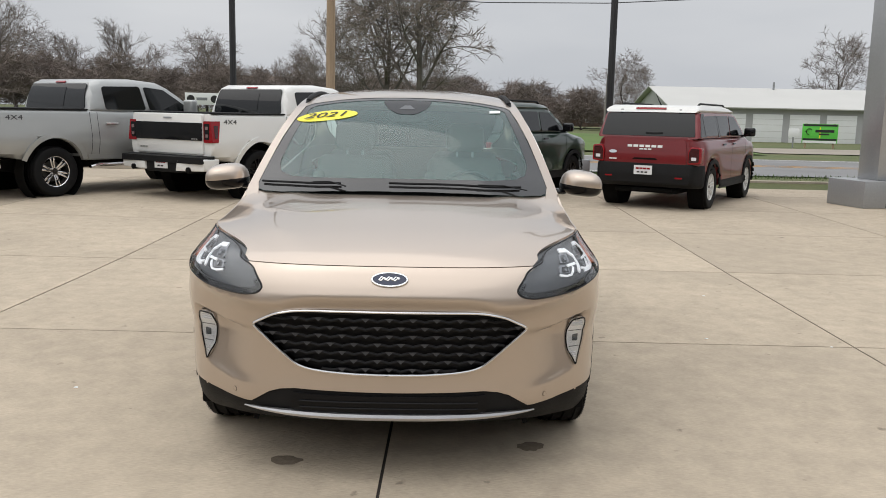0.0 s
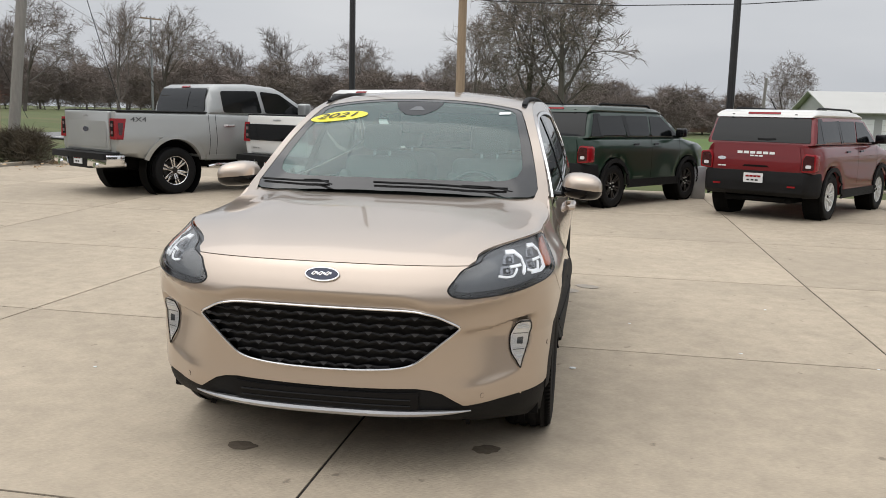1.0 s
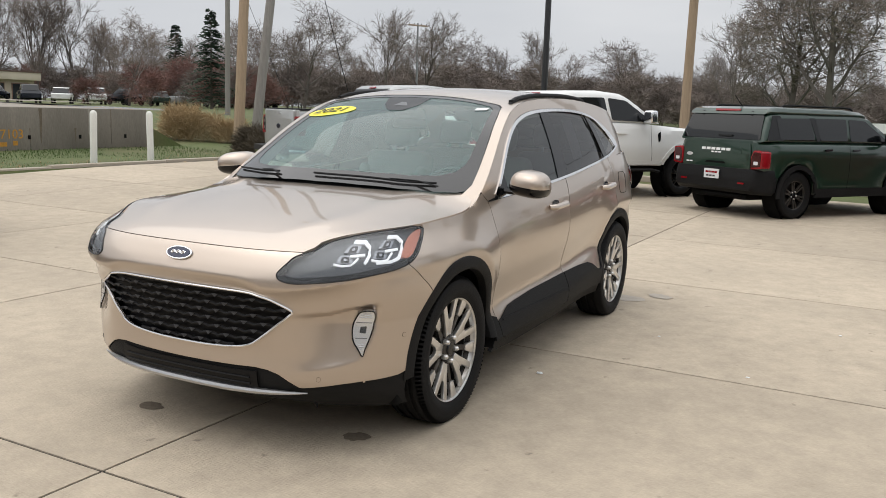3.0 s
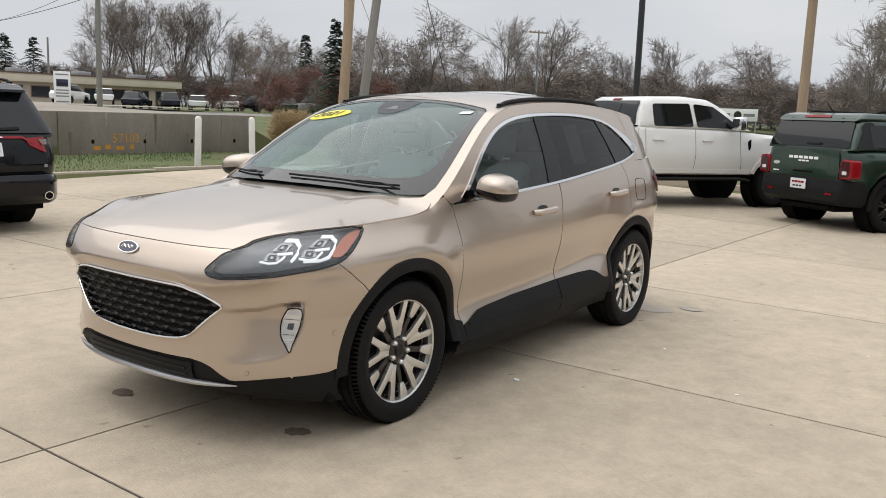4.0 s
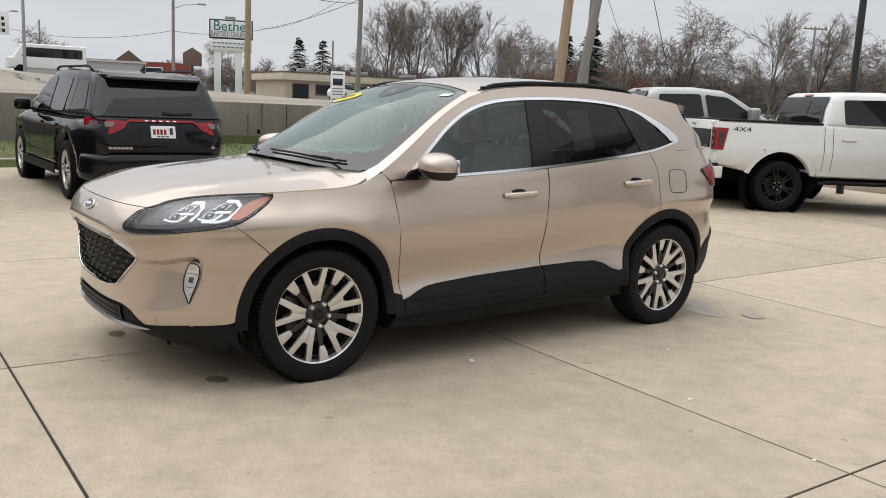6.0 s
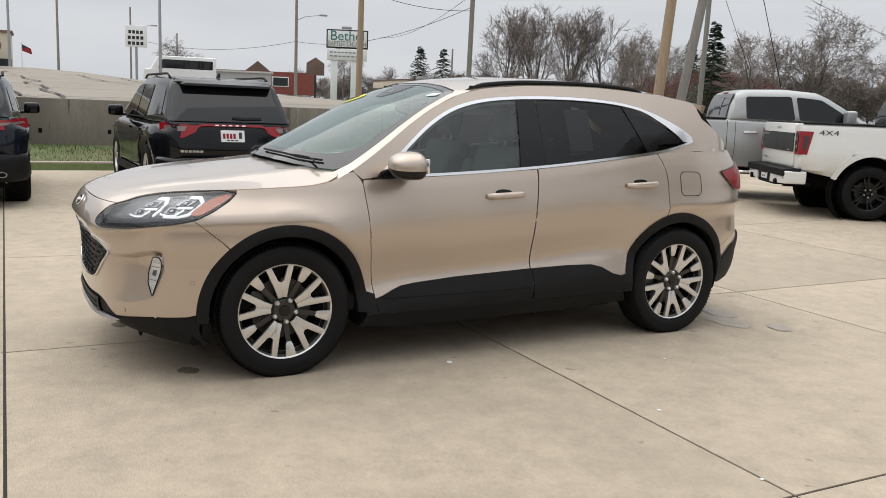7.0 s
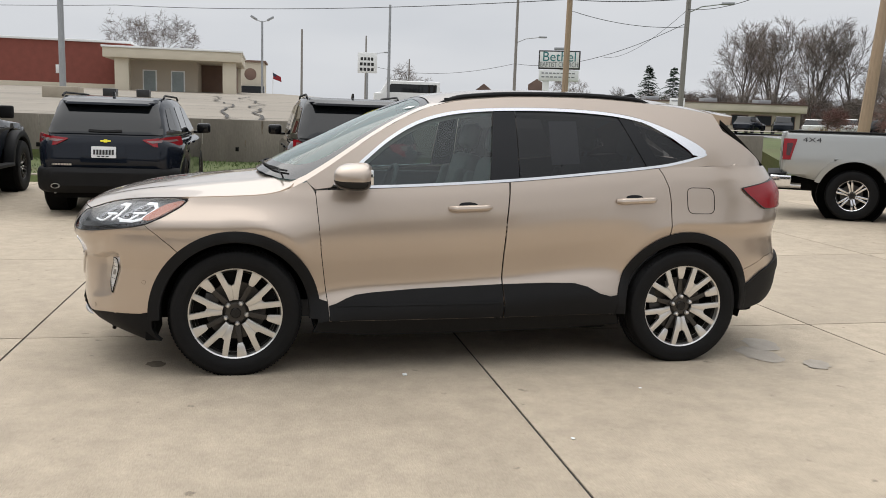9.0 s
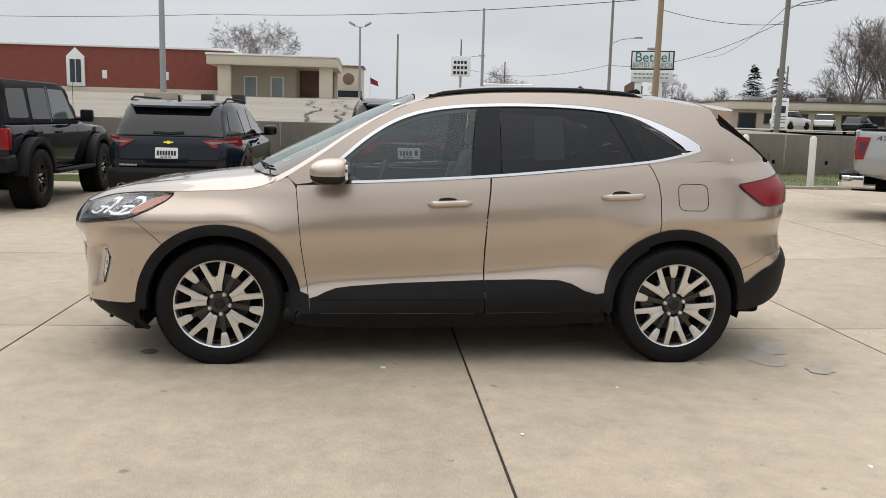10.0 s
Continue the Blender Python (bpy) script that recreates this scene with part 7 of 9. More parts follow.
# ---- ground ----
def flat(name, x0, x1, y0, y1, mat, label, z=0.0, nx=1, ny=1, fn=None, category="ground", kind="structure"):
    bm = bmesh.new()
    g = [[bm.verts.new((x0 + (x1 - x0) * i / nx, y0 + (y1 - y0) * j / ny, z)) for j in range(ny + 1)] for i in range(nx + 1)]
    for i in range(nx):
        for j in range(ny):
            bm.faces.new((g[i][j], g[i + 1][j], g[i + 1][j + 1], g[i][j + 1]))
    if fn:
        for v in bm.verts:
            v.co.z = fn(v.co.x, v.co.y)
    return tagged(link(name, bm, mat), label, category, "", kind)


def strip(name, pts, mat, label, category, fn, kind="structure"):
    """A band of ground given by its two edges, pts = [(xa, ya, xb, yb), ...]."""
    bm = bmesh.new()
    rows = []
    for xa, ya, xb, yb in pts:
        rows.append([bm.verts.new((xa + (xb - xa) * k / 6, ya + (yb - ya) * k / 6, fn(xa + (xb - xa) * k / 6, ya + (yb - ya) * k / 6))) for k in range(7)])
    for a, b in zip(rows, rows[1:]):
        for k in range(6):
            bm.faces.new((a[k], a[k + 1], b[k + 1], b[k]))
    bmesh.ops.recalc_face_normals(bm, faces=bm.faces[:])
    return tagged(link(name, bm, mat), label, category, "", kind)


WALL_X, WALL_END, WALL_TOP = -16.2, 18.0, 1.27


def land(x, y):
    """Height of the natural ground."""
    if x > -12.3 and y < 19.3:
        return -0.20
    z = 0.12
    z += 0.12 * ss(-12.4, -16, x)
    z += 0.72 * ss(-15, -30, x) * ss(16.5, 19, y)
    if x < WALL_X and y < WALL_END + 0.5:
        z = lot_z(x, y) - 0.15
    far = ss(60, 400, math.hypot(x, y))
    return z + 0.15 * ss(30, 80, y) * ss(20, -30, x) + far * 0.3 - 0.16 * ss(20, 24, y) * ss(-8, 4, x)


def lot_z(x, y):
    s = max(0.0, (WALL_X - x) / 51)
    return 1.22 + 1.65 * min(s, 1.3) * (1 - 0.95 * ss(5, 30, y))


gx = sorted(set([-900, -500, -300, -200, -150, -120] + list(range(-100, 100, 4)) + [-12.3, -12.31, -16.2, -16.25] + [120, 150, 200, 300, 500, 900]))
gy = sorted(set([-900, -500, -300, -200, -100, -60] + list(range(-40, 120, 4)) + [19.3, 19.31, 17.5, 17.55] + [150, 200, 300, 500, 900]))
bm = bmesh.new()
grid = [[bm.verts.new((x, y, land(x, y))) for y in gy] for x in gx]
for i in range(len(gx) - 1):
    for j in range(len(gy) - 1):
        bm.faces.new((grid[i][j], grid[i + 1][j], grid[i + 1][j + 1], grid[i][j + 1]))
tagged(link("ground", bm, M["grass"]), "winter grass and bare soil reaching the horizon", "ground", "", "structure")

# street behind the row, rising to the west
road_pts = [(140, 23.2, 140, 33.5), (40, 23.2, 40, 33.5), (14, 23.3, 14, 33.6), (0, 23.6, 0, 33.8), (-10, 25.5, -10, 36), (-20, 28, -20, 38), (-40, 33, -40, 43), (-120, 52, -120, 62)]
strip("road", road_pts, M["asphalt"], "worn grey asphalt street", "road", lambda x, y: land(x, y) + 0.03)
for k, f in ((0, 0.47), (1, 0.53), (2, 0.06), (3, 0.94)):
    line = [(xa + (xb - xa) * (f - 0.006), ya + (yb - ya) * (f - 0.006), xa + (xb - xa) * (f + 0.008), ya + (yb - ya) * (f + 0.008)) for xa, ya, xb, yb in road_pts]
    strip("road_line", line, M["white_paint"] if k > 1 else M["orange_paint"], "painted road line", "road marking", lambda x, y: land(x, y) + 0.036)
strip("pavement", [(140, 40, 140, 47), (30, 40, 30, 47), (14.5, 40, 14.5, 47)], M["lot"], "pale gravel apron by the storage building", "pavement", lambda x, y: land(x, y) + 0.04)
strip("lawn", [(14, 38, 14, 75), (0, 38, 0, 80), (-14, 42, -16, 82)], M["green_field"], "green mown lawn across the street", "lawn", lambda x, y: land(x, y) + 0.05)

# raised lot behind the retaining wall
bm = bmesh.new()
lx, ly = np.linspace(WALL_X - 0.2, -150, 28), list(np.linspace(-60, 17.9, 20)) + [22, 28, 34, 40, 48]
rows = [[bm.verts.new((x, y if y < 17 else y, lot_z(x, y) if y < 18 or x < -24 else land(x, y) + 0.02)) for y in ly] for x in lx]
for i in range(len(lx) - 1):
    for j in range(len(ly) - 1):
        if ly[j + 1] > 18 and lx[i + 1] > -52:
            continue
        bm.faces.new((rows[i][j], rows[i + 1][j], rows[i + 1][j + 1], rows[i][j + 1]))
bmesh.ops.recalc_face_normals(bm, faces=bm.faces[:])
tagged(link("raised_lot", bm, M["lot"]), "pale cracked paving of the raised car park", "pavement", "", "structure")

rnd = random.Random(91)
for k in range(16):
    along = k % 2 == 0
    a = rnd.uniform(-20, 14) if along else WALL_X - rnd.uniform(2, 34)
    x, y, pts = (WALL_X - 0.6, a, []) if along else (a, -24.0, [])
    for j in range(26):
        pts.append((x, y))
        step = rnd.uniform(1.0, 2.0)
        x, y = (x - step, y + rnd.gauss(0, 0.22)) if along else (x + rnd.gauss(0, 0.22), y + step)
        if x < -60 or y > 16:
            break
    line = [(q[0], q[1]) for q in pts]
    strip("pavement_crack", [(qx - 0.05, qy - 0.05, qx + 0.05, qy + 0.05) for qx, qy in line], M["tar"], "dark tar-filled crack in old paving", "crack", lambda qx, qy: lot_z(qx, qy) + 0.035)

wall = thing("wall_west", pose(0, 0, 0), "weathered grey concrete retaining wall with rust streaks", "wall", "", "structure")
k = 0
yy = WALL_END
while yy > -40:
    y0 = yy - 6.0
    part("wall_panel", box(WALL_X - 0.25, WALL_X - 0.012 * (k % 2), y0 + 0.02, yy, 0.0, WALL_TOP, 0.012), M["old_concrete"], wall)
    for j in range(4):
        part("weep_hole", box(WALL_X - 0.02, WALL_X + 0.004, yy - 0.8 - 1.45 * j, yy - 0.72 - 1.45 * j, 0.50, 0.60, 0.004), M["under"], wall)
    yy, k = y0, k + 1
part("wall_panel", box(WALL_X - 0.9, WALL_X - 0.25, WALL_END - 0.25, WALL_END, 0.0, WALL_TOP - 0.02, 0.012), M["old_concrete"], wall)
rs = random.Random(77)
M["stain"] = material("rust_runoff_stain", (0.150, 0.118, 0.085), 0.92, 0, 0.35, 6, 40, 0.3)
M["lime"] = material("pale_lime_runoff", (0.31, 0.285, 0.245), 0.92, 0, 0.35, 6, 40, 0.3)
for k in range(26):
    y, w, z0 = rs.uniform(-4, WALL_END - 0.4), rs.uniform(0.02, 0.09), WALL_TOP - rs.choice((0.02, 0.02, 0.3, 0.5))
    ln = rs.uniform(0.25, 0.85) * (z0 - 0.15)
    left = [(y - w * (0.5 - 0.42 * t) + rs.uniform(-0.010, 0.010), z0 - ln * t) for t in np.linspace(0, 1, 7)]
    right = [(y + w * (0.5 - 0.42 * t) + rs.uniform(-0.010, 0.010), z0 - ln * t) for t in np.linspace(1, 0, 7)]
    part("runoff_stain", prism(left + right, 0.002, lambda a, b, d: Vector((WALL_X + 0.0005 + d, a, b))), M["stain" if k % 3 else "lime"], wall)
graf = thing("wall_graffiti", pose(0, 0, 0), "orange spray-painted number on the concrete wall", "graffiti")
lettering("spray_number", "57103", 0.31, 0.002, M["orange_paint"], graf, pose(WALL_X + 0.006, 13.80, 0.62, 0, 0, 90))
for j, (dy, w) in enumerate(((0.0, 0.20), (0.32, 0.15), (0.62, 0.22), (1.0, 0.12))):
    part("spray_smear", box(WALL_X, WALL_X + 0.004, 13.80 - 0.9 + dy, 13.80 - 0.9 + dy + w, 0.34 + 0.02 * (j % 2), 0.44 + 0.03 * (j % 2)), M["orange_paint"], graf)

# white guard posts in the grass strip
for y in (13.52, 15.12):
    p = thing("guard_post", pose(-12.95, y, 0.12, 0, 2.0 if y < 14 else -1.2, 0), "white painted round-topped steel guard post in grass", "post", "guard posts")
    part("post", lathe([(0.075, -0.1), (0.075, 1.08), (0.066, 1.12), (0.04, 1.15), (0, 1.16)], 16, "z"), M["white_paint"], p)

# unseen wall added behind the walk, so that the car's front mirrors less sky
front = thing("wall_south", pose(0, -13.0, 0), "plain grey unseen wall added to darken reflections in the car's front", "wall", "", "structure")
part("facade", box(-14.0, 34.0, -0.4, 0.0, -0.1, 6.4, 0.02), M["grey_siding"], front)
part("fascia", box(-14.2, 34.2, -0.6, 0.25, 6.4, 7.3, 0.03), M["column_dark"], front)

# glazed showroom side that closes the lot to the east
east = thing("wall_east", pose(19.0, 0, 0), "glazed showroom side with pale fascia and dark panes", "wall", "", "structure")
part("base_wall", box(0.0, 0.4, -13.0, 12.0, -0.1, 0.45, 0.02), M["column_dark"], east)
part("fascia", box(-0.3, 0.6, -13.0, 12.0, 3.3, 5.2, 0.03), M["white_paint"], east)
part("back_wall", box(0.30, 0.42, -13.0, 12.0, 0.45, 3.3), M["tan_wall"], east)
for k in range(10):
    y0 = -13.0 + 2.5 * k
    part("mullion", box(-0.02, 0.10, y0, y0 + 0.10, 0.45, 3.3, 0.006), M["satin"], east)
    part("pane", box(0.04, 0.06, y0 + 0.10, y0 + 2.5, 0.45, 3.3), M["dark_glass"], east)

# kerb round the lot
kerb = thing("kerb", pose(0, 0, 0), "pale concrete kerb along the lot edge", "kerb", "", "structure")
y = -36.0
while y < 19.0:
    part("kerb_stone", box(-12.48, -12.30, y + 0.01, y + 2.99, -0.1, 0.15 + rise(-12.3, y) * 0.4, 0.02), M["kerb"], kerb)
    y += 3.0
x = -12.3
while x < 40:
    part("kerb_stone", box(x + 0.01, x + 2.99, 19.3, 19.48, -0.1, 0.14 + rise(x, 19), 0.02), M["kerb"], kerb)
    x += 3.0

# ---- concrete slabs ----
lot = thing("forecourt", pose(0, 0, 0), "pale broom-finished concrete forecourt in large slabs with dark joints", "pavement", "", "structure")
SX, SY, X0, Y0, JG = 3.02, 2.77, -0.16, 3.04, 0.014


def slab_piece(x0, x1, y0, y1):
    b = bmesh.new()
    nx = ny = 3
    g = [[b.verts.new((0, 0, 0)) for _ in range(ny + 1)] for _ in range(nx + 1)]
    for i in range(nx + 1):
        for j in range(ny + 1):
            x, y = x0 + (x1 - x0) * i / nx, y0 + (y1 - y0) * j / ny
            g[i][j].co = (x, y, rise(x, y))
    for i in range(nx):
        for j in range(ny):
            b.faces.new((g[i][j], g[i + 1][j], g[i + 1][j + 1], g[i][j + 1]))
    edges = [e for e in b.edges if e.is_boundary]
    ret = bmesh.ops.extrude_edge_only(b, edges=edges)["geom"]
    cx, cy = (x0 + x1) / 2, (y0 + y1) / 2
    for q in ret:
        if isinstance(q, bmesh.types.BMVert):
            q.co.z -= 0.05
    bmesh.ops.recalc_face_normals(b, faces=b.faces[:])
    return b


for i in range(-4, 8):
    for j in range(-5, 6):
        x0, y0 = X0 + SX * i, Y0 + SY * j
        x1, y1 = x0 + SX, y0 + SY
        if x0 < -12.3 or x1 > 24:
            x0 = max(x0, -12.29)
        y1 = min(y1, 19.29)
        if y1 - y0 < 0.3:
            continue
        part("slab", slab_piece(x0 + JG / 2, x1 - JG / 2, y0 + JG / 2, y1 - JG / 2), M["concrete"], lot)
flat("joint_bed", -12.29, 60, -60, 19.29, M["joint"], "dark joint filler between the slabs", -0.02, 150, 165, lambda x, y: rise(x, y) - 0.006)
flat("rear_apron", -12.29, 60, -60, Y0 - SY * 5, M["concrete"], "pale concrete paving behind", 0.0, 8, 8)
flat("side_apron", X0 + SX * 8, 60, Y0 - SY * 5, 19.29, M["concrete"], "pale concrete paving beside", 0.0, 8, 8, lambda x, y: rise(x, y))


# ---- small marks on the concrete ----
def blot(name, x, y, rx, ry, mat, label, z=0.003, seed=0, ring=0.0, category="stain", turn=0.0):
    rnd = random.Random(seed)
    n = 22
    rad = [1 + 0.16 * math.sin(2 * a * math.pi / n * 2 + seed) + rnd.uniform(-0.12, 0.12) for a in range(n)]
    bm = bmesh.new()
    c, s = math.cos(turn), math.sin(turn)

    def at(k, f):
        a = 2 * math.pi * k / n
        px, py = rx * rad[k] * f * math.cos(a), ry * rad[k] * f * math.sin(a)
        return (px * c - py * s, px * s + py * c, 0)
    outer = [bm.verts.new(at(k, 1)) for k in range(n)]
    if ring:
        inner = [bm.verts.new(at(k, 1 - ring)) for k in range(n)]
        for k in range(n):
            bm.faces.new((outer[k], outer[(k + 1) % n], inner[(k + 1) % n], inner[k]))
    else:
        bm.faces.new(outer)
    ob = link(name, bm, mat)
    ob.matrix_world = pose(x, y, z + rise(x, y))
    return tagged(ob, label, category)


blot("oil_stain", 0.497, 3.917, 0.055, 0.062, M["stain"], "small dark oil stain on concrete", seed=1)
blot("oil_stain", -0.587, 3.694, 0.062, 0.055, M["stain"], "small dark oil stain on concrete", seed=2)
for k, (x, y, rx) in enumerate(((0.60, 7.70, 0.16), (0.36, 7.86, 0.15), (0.86, 7.95, 0.10))):
    blot("water_ring", x, y, rx, rx * 0.85, M["wet_ring"], "dried water ring on concrete", seed=20 + k, ring=0.0, z=0.003 + 0.001 * k)
rnd = random.Random(5)
for k, (x, y, r) in enumerate(((0.832, 5.32, 0.018), (1.9, 5.95, 0.012), (2.7, 5.80, 0.010), (3.1, 4.9, 0.008), (1.2, 6.6, 0.010), (-1.9, 4.6, 0.012), (2.3, 7.4, 0.012))):
    b = bmesh.new()
    bmesh.ops.create_icosphere(b, subdivisions=1, radius=r)
    for v in b.verts:
        v.co = Vector((v.co.x * rnd.uniform(0.8, 1.4), v.co.y, v.co.z * 0.35 + r * 0.2))
    ob = link("paper_scrap", b, M["paper"])
    ob.matrix_world = pose(x, y, rise(x, y) + 0.001)
    tagged(ob, "tiny white scrap lying on concrete", "litter")

# ---- plants ----
def blades(name, spots, h, w, lean, mat, label, category, seed, flare=0.0):
    """Many thin curved blades in one mesh."""
    rnd = random.Random(seed)
    verts, faces = [], []
    for x, y, z in spots:
        a, L = rnd.uniform(0, 6.283), h * rnd.uniform(0.5, 1.15)
        lx, ly = math.cos(a) * lean * L * rnd.uniform(0.3, 1.2), math.sin(a) * lean * L * rnd.uniform(0.3, 1.2)
        sx, sy = -math.sin(a) * w, math.cos(a) * w
        i = len(verts)
        verts += [(x - sx, y - sy, z), (x + sx, y + sy, z), (x + lx * 0.4 + sx * 0.7, y + ly * 0.4 + sy * 0.7, z + L * 0.6), (x + lx * 0.4 - sx * 0.7, y + ly * 0.4 - sy * 0.7, z + L * 0.6), (x + lx, y + ly, z + L)]
        faces += [(i, i + 1, i + 2, i + 3), (i + 3, i + 2, i + 4)]
    me = bpy.data.meshes.new(name)
    me.from_pydata(verts, [], faces)
    me.materials.append(mat)
    return tagged(new(name, me), label, category, "", "stuff")


rnd = random.Random(11)
spots = []
for k in range(16000):
    x, y = rnd.uniform(-16.15, -12.5), rnd.uniform(-12, 19)
    if noise.noise((x * 0.7, y * 0.7, 0)) > -0.28:
        spots.append((x, y, land(x, y) - 0.01))
blades("grass", spots, 0.065, 0.007, 0.6, M["grass_blade"], "short patchy winter grass by the kerb", "grass", 3)
blades("dry_grass", [(rnd.uniform(-16.15, -12.5), rnd.uniform(-12, 19), 0.14) for k in range(2200)], 0.06, 0.008, 0.9, M["dry_grass"], "straw-coloured dead grass among the green", "grass", 4)
blades("street_grass", [(rnd.uniform(-12, 34), rnd.uniform(19.6, 23.1), 0.0) for k in range(7000)], 0.12, 0.014, 0.5, M["grass_blade"], "rough verge grass between kerb and street", "grass", 6)


def clump(x, y, rx, h, n, seed):
    rnd = random.Random(seed)
    return [(x + rnd.gauss(0, rx * 0.35), y + rnd.gauss(0, rx * 0.35), land(x, y) - 0.02) for k in range(n)]


def bush(x, y, r, h, mat, label, seed, n=1500, w=0.006, lean=0.55, name="shrub"):
    """A rounded tangle: short stems that start all through a dome and point outwards and up."""
    rnd = random.Random(seed)
    v = thing(name, pose(x, y, 0), label, "bush")
    g = land(x, y)
    verts, faces = [], []
    humps = [(rnd.gauss(0, 0.35) * r, rnd.gauss(0, 0.35) * r, rnd.uniform(0.65, 1.05)) for _ in range(7)]
    for k in range(n):
        hx, hy, hf = humps[k % 7]
        a, rad, up = rnd.uniform(0, 6.283), r * 0.62 * rnd.random() ** 0.5, rnd.random() ** 0.7
        rr = rad * math.sqrt(max(0.0, 1 - 0.9 * up * up))
        q = Vector((hx + rr * math.cos(a), hy + rr * math.sin(a), g - 0.02 + h * hf * 0.85 * up))
        d = Vector((math.cos(a) * lean + rnd.gauss(0, 0.45), math.sin(a) * lean + rnd.gauss(0, 0.45), 0.55 + rnd.gauss(0, 0.35))).normalized()
        side = (Matrix.Rotation(rnd.uniform(0, 6.28), 3, d) @ d.orthogonal().normalized()) * w
        L = h * rnd.uniform(0.18, 0.42)
        bend = Vector((rnd.gauss(0, 0.12), rnd.gauss(0, 0.12), -0.10)) * L
        i = len(verts)
        verts += [tuple(q - side), tuple(q + side), tuple(q + d * L * 0.6 + side * 0.7), tuple(q + d * L * 0.6 - side * 0.7), tuple(q + d * L + bend)]
        faces += [(i, i + 1, i + 2, i + 3), (i + 3, i + 2, i + 4)]
    me = bpy.data.meshes.new("foliage")
    me.from_pydata(verts, [], faces)
    me.materials.append(mat)
    new("foliage", me).parent = v
    return v


bush(-17.85, 20.82, 0.80, 1.20, M["dry_grass"], "tangled mound of straw-coloured dead grass", 21, 5200, 0.006, 0.5, "ornamental_grass")
bush(-16.95, 21.82, 0.75, 1.00, M["dry_grass"], "tangled mound of straw-coloured dead grass", 22, 3800, 0.006, 0.5, "ornamental_grass")
bush(-12.78, 18.50, 0.75, 0.90, M["shrub"], "dark twiggy low shrub by the kerb", 23, 5200, 0.006, 0.6)
bush(-11.68, 19.20, 0.7, 0.55, M["dry_grass"], "low straw-coloured grass clump", 24, 2600, 0.006, 0.5, "ornamental_grass")

rnd = random.Random(77)
for k in range(26):
    b = bmesh.new()
    q = [b.verts.new((0.05 * math.cos(a) * rnd.uniform(0.6, 1.3), 0.035 * math.sin(a) * rnd.uniform(0.6, 1.3), 0.012 * math.sin(3 * a))) for a in np.linspace(0, 6.283, 8)[:-1]]
    b.faces.new(q)
    ob = link("dry_leaf", b, M["leaf_litter"])
    ob.matrix_world = pose(-11.3 + rnd.gauss(0, 0.8), 16.9 + rnd.gauss(0, 0.8), 0.085 + rise(-11, 16), rnd.uniform(-15, 15), rnd.uniform(-15, 15), rnd.uniform(0, 360))
    tagged(ob, "curled dry brown leaf on the concrete", "leaf", "fallen leaves")


